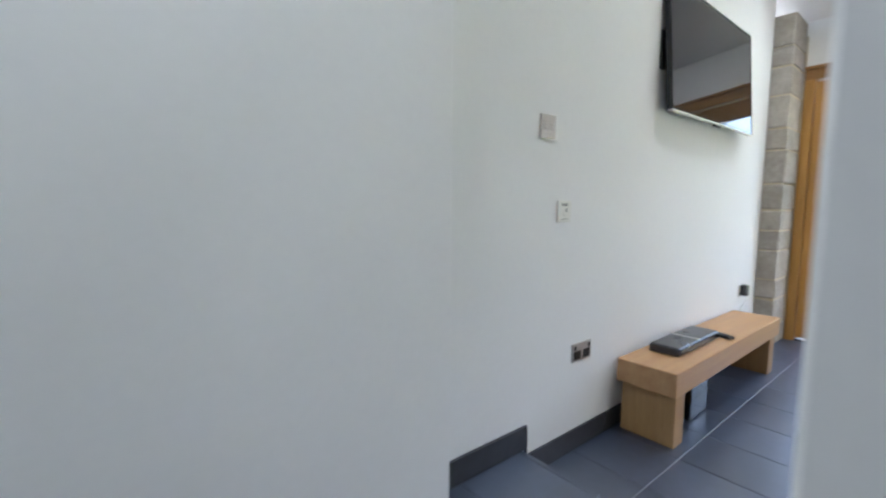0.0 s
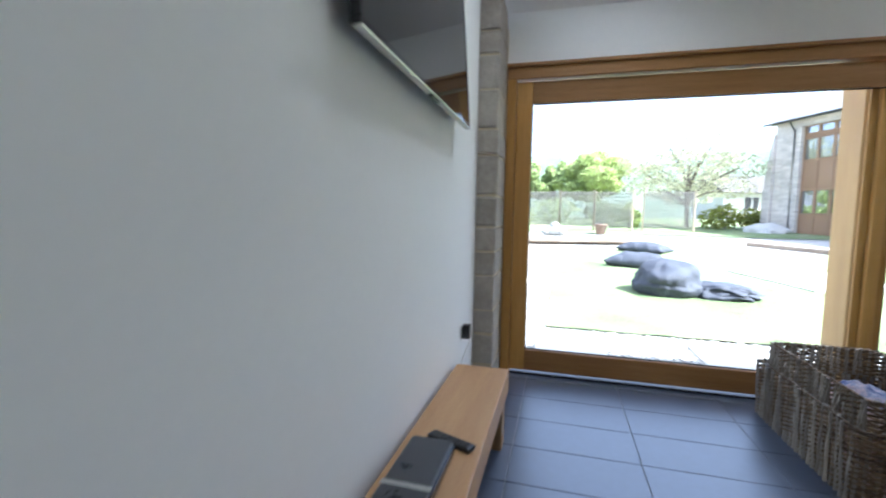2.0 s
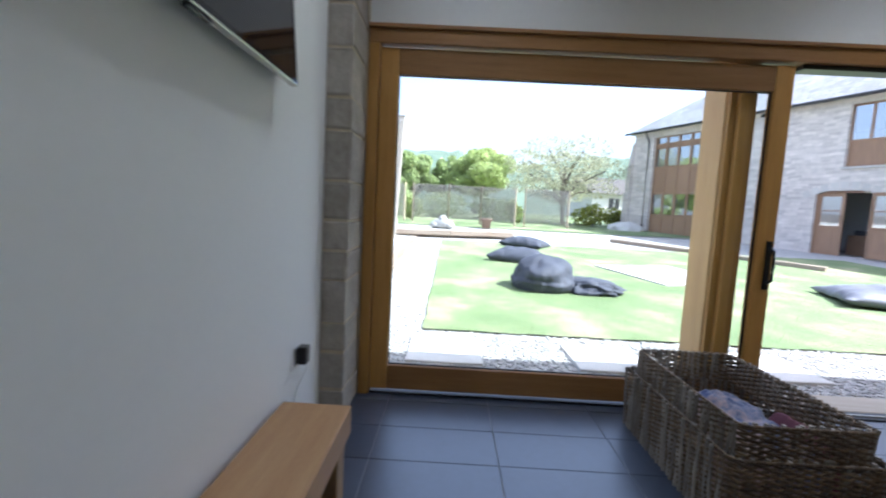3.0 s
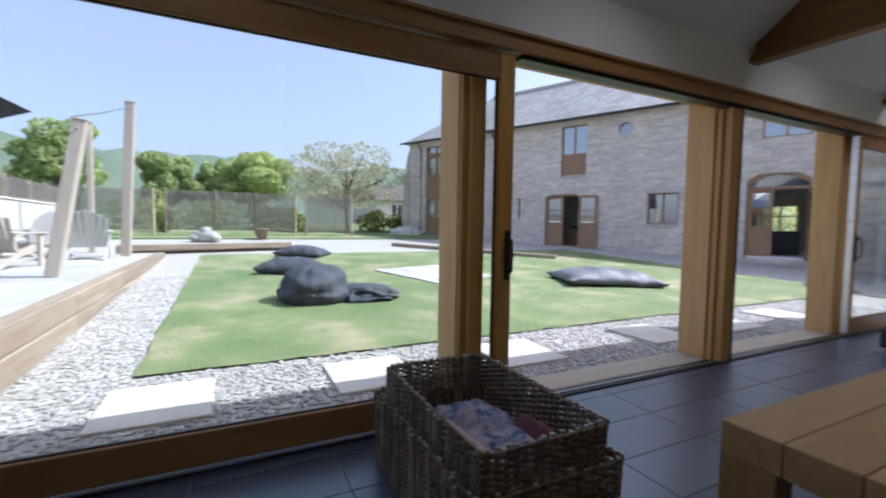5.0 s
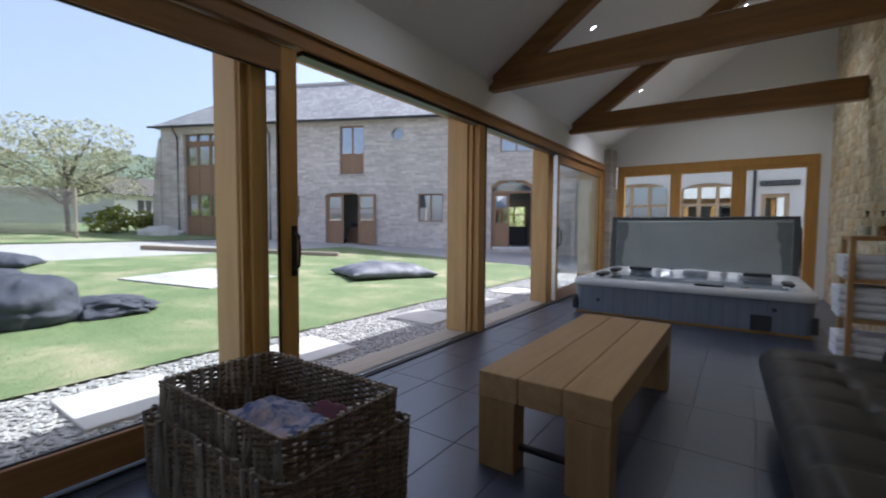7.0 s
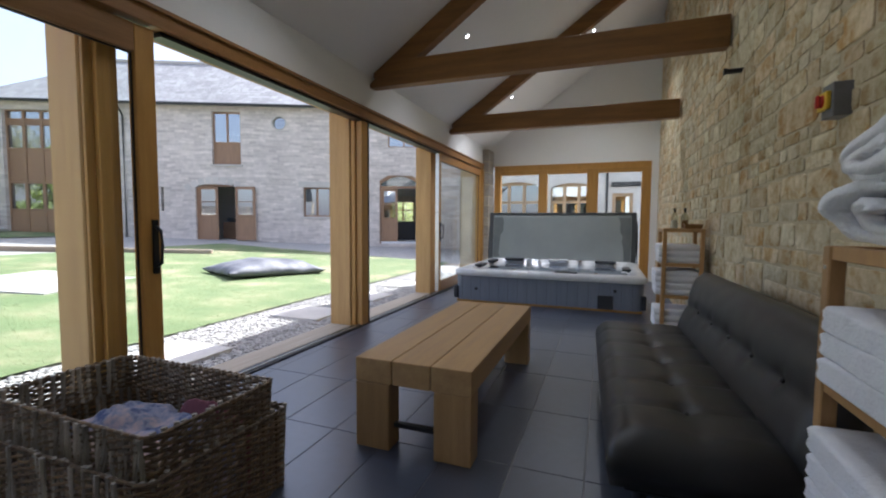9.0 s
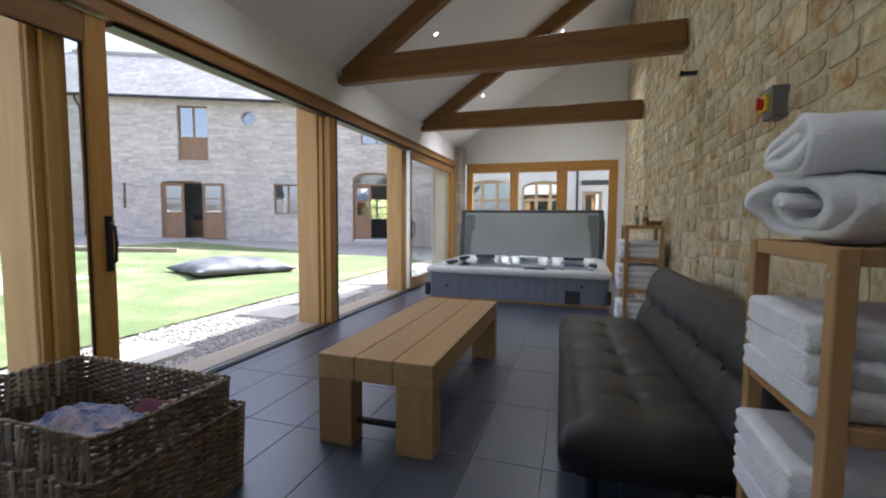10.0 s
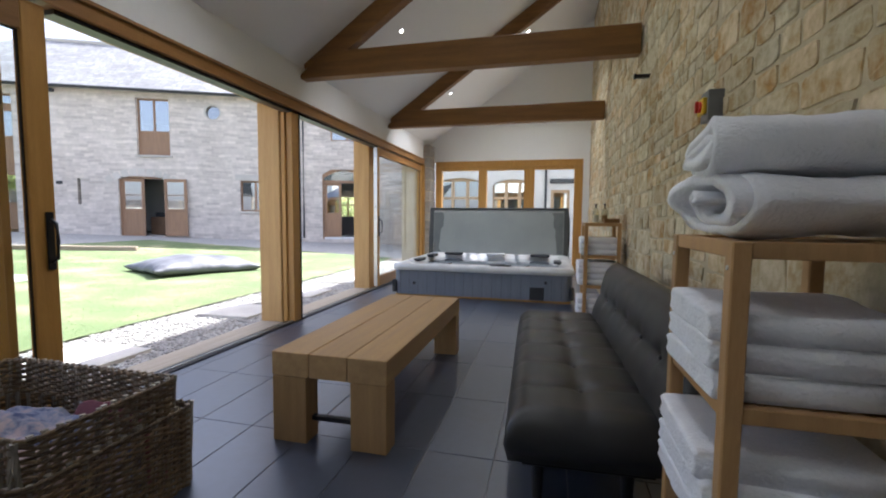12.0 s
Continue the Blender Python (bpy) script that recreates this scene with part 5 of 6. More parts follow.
# furniture just inside the open door
ch = part("chest", boxed((0.15, -1.6, 0.27), (0.85, -1.2, 1.02), 0.02), BROWN_TIMBER, house, "brown wooden chest inside the open door")
part("drawer", boxed((0.18, -1.198, 0.65), (0.82, -1.185, 0.95), 0.004), BROWN_TIMBER, ch)
part("basket", boxed((0.35, -1.5, 1.02), (0.7, -1.25, 1.2), 0.04, 2), HEADREST, ch)
# wide second door with its arched head
part("door_frame", boxed((-5.91, -0.22, 0.18), (-5.85, -0.08, 2.95)), BROWN_TIMBER, house)
part("door_frame", boxed((-7.50, -0.22, 0.18), (-7.44, -0.08, 2.95)), BROWN_TIMBER, house)
part("transom", boxed((-7.44, -0.22, 2.44), (-5.91, -0.08, 2.52)), BROWN_TIMBER, house)
part("fanlight", boxed((-7.44, -0.15, 2.52), (-5.91, -0.142, 2.90)), glass_mat("fanlight_glass", (0.40, 0.44, 0.38), 0.0, 0.10), house)
bm = bmesh.new()
arc = [(-7.52 + 1.69 * k / 14, 2.72 + 0.36 * math.sin(math.pi * k / 14)) for k in range(15)]
prism(bm, arc + [(-5.83, 3.12), (-7.52, 3.12)][0:2], 1, -0.2, 0.002)
part("arch_spandrel", bm, HOUSE_STONE, house)
bm = bmesh.new()
for (a, b), (c2, d2z) in zip(arc, arc[1:]):
    vs = [bm.verts.new(q) for q in ((a, -0.05, b), (c2, -0.05, d2z), (c2, -0.05, d2z - 0.15), (a, -0.05, b - 0.15), (a, -0.2, b), (c2, -0.2, d2z), (c2, -0.2, d2z - 0.15), (a, -0.2, b - 0.15))]
    for ids in ((0, 1, 2, 3), (5, 4, 7, 6), (3, 2, 6, 7)):
        bm.faces.new([vs[i] for i in ids])
bmesh.ops.recalc_face_normals(bm, faces=list(bm.faces))
part("arch_frame", bm, BROWN_TIMBER, house)
leaf(-5.92, 0.19, 0.66, 2.24, 0, False, house)
leaf(-7.43, 0.19, 0.60, 2.24, 100, True, house)
tb = part("sideboard", boxed((-7.3, -2.2, 0.27), (-6.4, -1.7, 1.1), 0.02), HEADREST, house, "dark sideboard inside the doorway")
# glazed timber bay
bay = part("glazed_bay", boxed((4.55, -0.24, 0.36), (8.38, -0.20, 0.50)), BROWN_TIMBER, house, "tall brown timber bay with rows of windows")
levels = [(0.50, 1.45, 0), (1.45, 2.50, 1), (2.50, 3.78, 0), (3.78, 4.72, 1), (4.72, 4.90, 0), (4.90, 5.25, 1)]
nb = 6
cw = (8.38 - 4.55) / nb
for k in range(nb + 1):
    u = 4.55 + k * cw
    part("mullion", boxed((max(u - 0.05, 4.55), -0.26, 0.50), (min(u + 0.05, 8.38), -0.16, 5.25)), BROWN_TIMBER, bay)
for k in range(nb):
    a, b = 4.55 + k * cw + 0.05, 4.55 + (k + 1) * cw - 0.05
    for z0, z1, gl in levels:
        if gl:
            part("pane", boxed((a, -0.214, z0 + 0.04), (b, -0.206, z1 - 0.04)), PANE, bay).visible_shadow = False
            part("rail", boxed((a, -0.25, z0 - 0.04), (b, -0.165, z0 + 0.04)), BROWN_TIMBER, bay)
            part("rail", boxed((a, -0.25, z1 - 0.04), (b, -0.165, z1 + 0.03)), BROWN_TIMBER, bay)
        else:
            part("panel", boxed((a, -0.225, z0 + 0.04), (b, -0.195, z1 - 0.04)), BROWN_TIMBER, bay)
fl = part("flood_light", boxed((3.2, 0.01, 5.36), (3.42, 0.16, 5.48), 0.02), GUTTER, house, "small floodlight under the eaves")
part("vent", boxed((3.12, -0.01, 2.16), (3.32, 0.012, 2.28), 0.004), GUTTER, house)

# ---------------- outbuilding beyond the gable windows ----------------
RENDER_WHITE = rich("white_limewash", (0.50, 0.48, 0.45), (0.60, 0.58, 0.545), 1.4, (0.85, 0.95), 0.3, 30)
LIGHT_TIMBER = rich("faded_oak_timber", (0.34, 0.23, 0.13), (0.46, 0.33, 0.20), 3, (0.5, 0.7), 0.2, 40, (8, 8, 0.7), vary=0.1)
out = thing("white_outbuilding", Matrix.Translation((0, -14.0, 0)), "white rendered outbuilding with arched timber doors", "house")
part("wall", wall_with_holes(-8, 6.5, -0.3, 3.4, [(4.55, 6.1, -0.1, 2.45), (2.85, 4.2, -0.1, 2.38), (1.70, 2.30, -0.1, 2.02)], -0.35, 0.0), RENDER_WHITE, out)
part("back_wall", boxed((-8, -4.2, -0.3), (6.5, -4.0, 3.4)), ROOM, out)
bm = bmesh.new()
prism(bm, [(0.3, 3.35), (-4.4, 3.35), (-2.05, 5.1)], 0, -8.3, 6.7)
part("roof", bm, ROOF_SLATE, out)
for u0, u1, zt in ((4.55, 6.1, 2.45), (2.85, 4.2, 2.38)):
    n = 3
    w = (u1 - u0) / n
    for k in range(n + 1):
        part("door_stile", boxed((max(u0 + k * w - 0.05, u0), -0.2, -0.1), (min(u0 + k * w + 0.05, u1), -0.1, zt)), LIGHT_TIMBER, out)
    for k in range(n):
        a, b = u0 + k * w + 0.05, u0 + (k + 1) * w - 0.05
        part("door_rail", boxed((a, -0.19, zt - 0.12), (b, -0.11, zt)), LIGHT_TIMBER, out)
        part("door_rail", boxed((a, -0.19, 1.72), (b, -0.11, 1.80)), LIGHT_TIMBER, out)
        part("door_panel", boxed((a, -0.17, -0.1), (b, -0.13, 0.8)), LIGHT_TIMBER, out)
        part("pane", boxed((a, -0.154, 0.8), (b, -0.146, zt - 0.12)), PANE, out).visible_shadow = False
    bm = bmesh.new()
    hw, cx = (u1 - u0) / 2, (u0 + u1) / 2
    arc = [(cx - hw * math.cos(math.pi * k / 14), zt - 0.25 + 0.24 * math.sin(math.pi * k / 14)) for k in range(15)]
    prism(bm, arc + [(u1, zt + 0.05), (u0, zt + 0.05)], 1, -0.08, 0.003)
    part("arch_head", bm, RENDER_WHITE, out)
part("door", boxed((1.72, -0.16, -0.1), (2.28, -0.12, 1.2)), LIGHT_TIMBER, out)
part("door_frame", boxed((1.70, -0.18, 1.2), (1.80, -0.08, 2.02)), LIGHT_TIMBER, out)
part("door_frame", boxed((2.20, -0.18, 1.2), (2.30, -0.08, 2.02)), LIGHT_TIMBER, out)
part("door_frame", boxed((1.80, -0.18, 1.92), (2.20, -0.08, 2.02)), LIGHT_TIMBER, out)
part("door_pane", boxed((1.80, -0.14, 1.2), (2.20, -0.132, 1.92)), PANE, out)
part("wall_light", boxed((1.50, 0.0, 2.22), (2.34, 0.10, 2.36), 0.02), GUTTER, out, "long dark wall light")
bm = bmesh.new()
sweep(bm, [(2.46, 0.06, 3.3), (2.46, 0.06, -0.1)], 0.035, 8)
part("downpipe", bm, GUTTER, out)

# ---------------- lawn furniture ----------------
BAG = rich("dark_blue_grey_nylon", (0.035, 0.037, 0.050), (0.065, 0.068, 0.085), 3, (0.7, 0.85), 0.35, 60, dist=0.004)
# Paler, mottled version of the bag cloth, for the large flat cushion.
BAG_PALE = rich("mottled_grey_nylon", (0.065, 0.067, 0.082), (0.19, 0.19, 0.205), 1.6, (0.5, 0.65), 0.25, 60, dist=0.004)


def bean_bag(m, hx, hy, hz, seed, material, label, flat=1.0, crease=0.05):
    """A slumped fabric bag: a squashed ball with folds and a flat underside."""
    bm = bmesh.new()
    bmesh.ops.create_icosphere(bm, subdivisions=5, radius=1.0)
    for v in bm.verts:
        p = v.co.normalized()
        q = noise.noise(p * 1.6 + Vector((seed, 0, 0))) * 0.16
        a = math.atan2(p.y, p.x)
        fold = abs(noise.noise(Vector((math.cos(a) * 3 + seed, math.sin(a) * 3, p.z * 1.2)))) * crease * 2 + abs(noise.noise(p * 6 + Vector((0, seed, 0)))) * crease
        r = 1 + q - fold
        z = p.z * r
        w = 1.0 + (0.10 if z < 0 else 0.0)
        z = z * hz if z > 0 else max(z * hz, -0.42 * hz)
        s = math.copysign(abs(p.x) ** flat, p.x) * r * hx * w, math.copysign(abs(p.y) ** flat, p.y) * r * hy * w
        v.co = (s[0], s[1], z + 0.42 * hz)
    ob = tagged(bm_obj("bean_bag", bm, material, None, True), label, "bean bag", "bean bags on the lawn")
    ob.matrix_basis = m
    return ob


def on_lawn(x, y, rz=0.0, dz=0.012):
    return pose(x, y, ground_z(x) + dz, 0, -math.degrees(math.atan(GS)), rz)


bean_bag(on_lawn(9.12, -0.80, 20), 0.50, 0.50, 0.37, 3, BAG, "plump dark grey bean bag slumped on the lawn")
bean_bag(on_lawn(9.05, -1.50, -15), 0.40, 0.50, 0.15, 8, BAG, "limp empty end of a dark grey bean bag", 0.8, 0.16)


def floor_cushion(m, hx, hy, h, seed, material, label):
    """A square-cornered pillow: a puffed top, pinched seams, pointed ears at the corners and a flat underside."""
    bm = bmesh.new()
    n = 44
    layers = []
    for side in (1, -1):
        rows = []
        for i in range(n + 1):
            row = []
            for j in range(n + 1):
                u, v = 2 * i / n - 1, 2 * j / n - 1
                d = (1 - abs(u) ** 3.2) * (1 - abs(v) ** 3.2)
                x = hx * u * (1 - 0.10 * (1 - v * v)) + 0.012 * noise.noise(Vector((v * 9, seed, 2)))
                y = hy * v * (1 - 0.12 * (1 - u * u)) + 0.012 * noise.noise(Vector((u * 9, seed, 5)))
                rim = 1 - max(abs(u), abs(v))
                fold = abs(noise.noise(Vector((u * 7 + seed, v * 3, 1)))) * math.exp(-rim * 4) * 0.05 + noise.noise(Vector((u * 2.2, v * 2.2, seed))) * 0.05 * d
                seam = 0.05 + 0.035 * noise.noise(Vector((u * 3, v * 3, seed + 7))) + 0.05 * (abs(u) * abs(v)) ** 6
                top = seam + max(0.0, h * d ** 0.55 - (fold if d > 0 else 0))
                row.append(bm.verts.new((x, y, top if side > 0 else 0.0 if rim > 0.12 else seam * (1 - rim / 0.12))))
            rows.append(row)
        layers.append(rows)
        for i in range(n):
            for j in range(n):
                q = (rows[i][j], rows[i + 1][j], rows[i + 1][j + 1], rows[i][j + 1])
                bm.faces.new(q if side > 0 else q[::-1])
    bmesh.ops.remove_doubles(bm, verts=list(bm.verts), dist=0.0004)
    ob = tagged(bm_obj("floor_cushion", bm, material, None, True), label, "cushion", "cushions on the lawn")
    ob.matrix_basis = m
    return ob


floor_cushion(on_lawn(11.9, -0.82, 68), 0.62, 0.52, 0.25, 5, BAG, "dark grey nylon floor cushion lying on the lawn")
floor_cushion(on_lawn(14.8, -1.45, 60), 0.64, 0.54, 0.22, 14, BAG, "dark grey nylon floor cushion lying on the lawn")
floor_cushion(on_lawn(9.05, -6.52, 69), 1.02, 0.66, 0.25, 21, BAG_PALE, "large flat mottled grey floor cushion on the lawn")

pad = thing("stone_patio", on_lawn(11.06, -3.75, 19, 0.012), "square of pale paving set into the lawn", "paving")
MOSAIC = rich("pale_mottled_paving", (0.27, 0.25, 0.22), (0.62, 0.59, 0.54), 5, (0.8, 0.9), 0.4, 30, vary=0.12, dist=0.004)
for i in range(5):
    for j in range(5):
        part("slab", boxed((-1.0 + i * 0.4 + 0.004, -0.98 + j * 0.4 + 0.004, -0.03), (-0.6 + i * 0.4 - 0.004, -0.58 + j * 0.4 - 0.004, 0.012), 0.004), MOSAIC, pad)

# timber sleepers round the lawn
SLEEPER = rich("weathered_sleeper", (0.21, 0.14, 0.085), (0.38, 0.32, 0.25), 2, (0.75, 0.9), 0.5, 40, (0.6, 8, 8), vary=0.15, dist=0.005)


def sleepers(x0, y0, x1, y1, z_up, rows, group):
    L = math.hypot(x1 - x0, y1 - y0)
    a = math.degrees(math.atan2(y1 - y0, x1 - x0))
    n = max(1, round(L / 2.4))
    for r in range(rows):
        for k in range(n):
            f = (k + 0.5) / n
            x, y = x0 + (x1 - x0) * f, y0 + (y1 - y0) * f
            off = r * 0.22
            nx, ny = -math.sin(radians(a)), math.cos(radians(a))
            s = thing("timber_sleeper", pose(x + nx * off, y + ny * off, ground_z(x) + r * 0.11, 0, -math.degrees(math.atan2((x1 - x0) * GS, L)), a), "weathered timber sleeper edging the gravel", "sleeper", group)
            part("beam", boxed((-L / n / 2 + 0.004, -0.10, -0.04), (L / n / 2 - 0.004, 0.10, 0.12), 0.012), SLEEPER, s)


sleepers(16.8, -1.3, 15.9, 2.9, 0, 2, "sleeper kerb")
sleepers(12.8, -8.5, 17.6, -5.0, 0, 1, "sleeper kerb")

# ---------------- terrace with posts, sail and chairs ----------------
DT = 0.33
PALE_PAVING = rich("pale_limestone_paving", (0.36, 0.345, 0.32), (0.45, 0.435, 0.41), 2, (0.75, 0.9), 0.3, 40, vary=0.08, dist=0.004)
terrace = tagged(new("terrace"), "raised pale paved terrace behind a timber sleeper edge", "terrace", "", "structure")
part("bed", boxed((6.2, 1.96, -0.4), (15.2, 9.0, DT - 0.045)), GRAVEL, terrace)
for i in range(15):
    for j in range(7):
        part("slab", boxed((6.22 + i * 0.6, 1.98 + j * 1.0, DT - 0.045), (6.80 + i * 0.6, 2.97 + j * 1.0, DT), 0.006), PALE_PAVING, terrace)
for k in range(4):
    x0 = 6.2 + k * 2.25
    for r in range(2):
        part("sleeper", boxed((x0 + 0.003, 1.76 + r * 0.012, -0.1 + r * 0.225), (x0 + 2.247, 1.955, 0.12 + r * 0.225), 0.012), SLEEPER, terrace)
GREY_WOOD = rich("silvered_wood", (0.32, 0.275, 0.225), (0.45, 0.40, 0.34), 3, (0.75, 0.9), 0.3, 40, (8, 8, 0.6), vary=0.12, dist=0.003)


def pole(x, y, z0, h, lean, w):
    p = thing("sail_post", pose(x, y, z0, 0, lean, 0), "tall pale square timber post for a shade sail", "post", "shade sail posts")
    part("shaft", boxed((-w / 2, -w / 2, 0), (w / 2, w / 2, h), 0.012), GREY_WOOD, p)
    part("cap", boxed((-w / 2 - 0.01, -w / 2 - 0.01, h), (w / 2 + 0.01, w / 2 + 0.01, h + 0.03), 0.008), GREY_WOOD, p)
    part("eye_bolt", tubed((-w / 2 - 0.06, 0, h - 0.12), (-w / 2, 0, h - 0.12), 0.012), STEEL, p)
    return p


pole(10.3, 2.5, DT, 2.18, 0, 0.16).matrix_basis = pose(10.3, 2.5, DT, 9.3, 0, 0)
pole(14.3, 2.40, DT, 3.35, 0, 0.175).matrix_basis = pose(14.3, 2.40, DT, 2.5, 0, 0)
pole(16.5, 3.5, ground_z(16.5), 3.2, 0, 0.12)
SAIL = rich("dark_sail_cloth", (0.03, 0.035, 0.04), (0.05, 0.055, 0.06), 4, (0.7, 0.85), 0.1, 80)
sail = thing("shade_sail", Matrix.Translation((0, 0, 0)), "dark green triangular shade sail tied to the posts", "shade sail")
bm = bmesh.new()
A, B, C = Vector((10.20, 2.62, 2.52)), Vector((9.8, 5.4, 3.95)), Vector((14.1, 5.3, 2.7))
n = 10
ptsv = {}
for i in range(n + 1):
    for j in range(n + 1 - i):
        a, b = i / n, j / n
        p = A * (1 - a - b) + B * a + C * b
        p.z -= 0.15 * a * b * 3 + 0.05 * (1 - a - b) * (a + b)
        ptsv[i, j] = bm.verts.new(p)
for i in range(n):
    for j in range(n - i):
        bm.faces.new((ptsv[i, j], ptsv[i + 1, j], ptsv[i, j + 1]))
        if i + j < n - 1:
            bm.faces.new((ptsv[i + 1, j], ptsv[i + 1, j + 1], ptsv[i, j + 1]))
bmesh.ops.solidify(bm, geom=list(bm.faces), thickness=0.004)
part("cloth", bm, SAIL, sail)
bm = bmesh.new()
sweep(bm, [(10.3, 2.25, 2.53), (12.0, 2.28, 2.95), (14.25, 2.25, 3.58)], 0.012, 6)
part("cable", bm, STEEL, sail, "thin steel tie cable")


def adirondack(m, material, label):
    c = thing("garden_chair", m, label, "chair", "terrace chairs")
    for k in range(6):
        t = k / 5
        part("seat_slat", boxed((-0.27, -0.02 - t * 0.46, 0.36 - 0.13 * (1 - t) ** 1.2 * 0 - 0.10 * (1 - t)), (0.27, 0.055 - t * 0.46, 0.385 - 0.10 * (1 - t)), 0.004), material, c)
    for k in range(7):
        x = (k - 3) * 0.085
        s = part("back_slat", boxed((-0.037, -0.012, 0.0), (0.037, 0.012, 0.78 - 0.035 * abs(k - 3) ** 1.5), 0.005), material, c)
        s.matrix_basis = pose(x, 0.03, 0.25, -22, (k - 3) * 2.0, 0)
    for sx in (-1, 1):
        x = sx * 0.33
        part("arm", boxed((x - 0.065, -0.52, 0.55), (x + 0.065, 0.20, 0.575), 0.008), material, c)
        part("front_leg", boxed((x - 0.02, -0.48, 0.0), (x + 0.02, -0.38, 0.55), 0.004), material, c)
        bm = bmesh.new()
        prism(bm, [(-0.50, 0.34), (-0.30, 0.38), (0.45, 0.08), (0.55, 0.0), (0.40, 0.0), (0.0, 0.18), (-0.45, 0.27)], 0, sx * 0.29 - 0.012, sx * 0.29 + 0.012)
        part("side_rail", bm, material, c)
        part("arm_bracket", boxed((x - 0.015, 0.10, 0.30), (x + 0.015, 0.16, 0.55), 0.004), material, c)
    return c


CHAIR_W = rich("pale_painted_chair_wood", (0.44, 0.43, 0.41), (0.54, 0.53, 0.52), 4, (0.5, 0.7), 0.15, 40)
adirondack(pose(13.4, 2.85, DT, 0, 0, 100), CHAIR_W, "pale painted slatted garden armchair on the terrace")
adirondack(pose(11.8, 3.6, DT, 0, 0, 75), GREY_WOOD, "silvered wooden slatted garden armchair on the terrace")
adirondack(pose(14.3, 3.9, DT, 0, 0, 160), CHAIR_W, "pale painted slatted garden armchair on the terrace")

# small garden ornaments
STATUE = rich("white_cast_stone", (0.24, 0.235, 0.22), (0.44, 0.43, 0.40), 5, (0.8, 0.9), 0.4, 40)
bm = bmesh.new()
for c3, r in (((0, 0, 0.22), (0.42, 0.22, 0.22)), ((0.0, -0.02, 0.40), (0.19, 0.19, 0.15)), ((-0.3, 0, 0.16), (0.2, 0.25, 0.15)), ((0.3, 0, 0.16), (0.2, 0.25, 0.15)), ((0.02, -0.15, 0.38), (0.09, 0.12, 0.08))):
    bmesh.ops.create_icosphere(bm, subdivisions=3, radius=1.0, matrix=Matrix.Translation(c3) @ Matrix.Diagonal((*r, 1)))
for v in bm.verts:
    v.co += v.co.normalized() * noise.noise(v.co * 7) * 0.03
st = tagged(bm_obj("garden_statue", bm, STATUE, None, True), "white cast stone crouching animal statue on the gravel", "statue")
st.matrix_basis = pose(19.6, 1.1, ground_z(19.6) - 0.02, 0, 0, 80)
pot = thing("flower_pot", Matrix.Translation((20.6, -0.75, ground_z(20.6))), "brown clay pot with low planting", "plant pot")
CLAY = rich("brown_clay", (0.17, 0.115, 0.08), (0.25, 0.17, 0.12), 5, (0.8, 0.9), 0.2, 40)
bm = bmesh.new()
loft(bm, [[(r * math.cos(k * math.tau / 20), r * math.sin(k * math.tau / 20), z) for k in range(20)] for r, z in ((0.16, 0), (0.24, 0.36), (0.27, 0.37), (0.27, 0.43), (0.23, 0.43), (0.21, 0.36))], True, True)
part("pot", bm, CLAY, pot, smooth=True)

# ---------------- woven fence ----------------
FX = 22.6
HURDLE = rich("grey_willow_hurdle", (0.15, 0.132, 0.12), (0.26, 0.235, 0.21), 5, (0.8, 0.95), 0.5, 40, vary=0.2, island=True, dist=0.004)
fence = thing("woven_fence", Matrix.Translation((FX, 0, ground_z(FX))), "grey woven hurdle fence on round timber posts", "fence")
POST_WOOD = rich("pale_fence_post", (0.34, 0.27, 0.18), (0.46, 0.38, 0.27), 3, (0.8, 0.9), 0.3, 40, (8, 8, 0.6))
panels = [(-4.75, -2.70), (-2.25, -0.62), (-0.62, 0.92), (0.92, 2.60), (3.0, 5.3), (5.3, 7.7), (7.7, 10.1), (10.1, 12.5), (12.5, 15.0)]
rnd = random.Random(31)
for a, b in panels:
    bm = bmesh.new()
    z = 0.24
    r = 0
    while z < 1.80:
        m2 = 12
        sweep(bm, [((0.018 if (k + r) % 2 else -0.018), a + 0.04 + (b - a - 0.08) * k / m2, z + rnd.uniform(-0.006, 0.006)) for k in range(m2 + 1)], 0.0088, 4)
        z += 0.0265
        r += 1
    part("panel", bm, HURDLE, fence)
    for y in (a, b):
        part("post", tubed((0.05, y, -0.1), (0.05, y, 1.86), 0.045, 0.04, 10), POST_WOOD, fence)

# pale garden wall behind the terrace, with woven hurdles on it
WALL_A = math.degrees(math.atan2(0.8, 9.5))
gwall = thing("garden_wall", pose(12.6, 4.62, 0.0, 0, 0, WALL_A), "pale rendered garden wall topped with woven hurdles", "wall")
part("body", boxed((0, 0, 0.0), (9.5, 0.22, 1.56), 0.02), rich("pale_garden_render", (0.40, 0.385, 0.36), (0.50, 0.485, 0.46), 1.2, (0.8, 0.9), 0.3, 30), gwall)
part("coping", boxed((-0.03, -0.03, 1.561), (9.53, 0.25, 1.61), 0.012), LINTEL, gwall)
for k in range(5):
    bm = bmesh.new()
    z = 1.62
    r = 0
    while z < 2.14:
        sweep(bm, [(k * 1.9 + 0.04 + 1.82 * q / 10, 0.11 + (0.018 if (q + r) % 2 else -0.018), z + rnd.uniform(-0.006, 0.006)) for q in range(11)], 0.0125, 4)
        z += 0.032
        r += 1
    part("panel", bm, HURDLE, gwall)
    part("post", tubed((k * 1.9, 0.14, 1.6), (k * 1.9, 0.14, 2.18), 0.04, 0.036, 8), POST_WOOD, gwall)

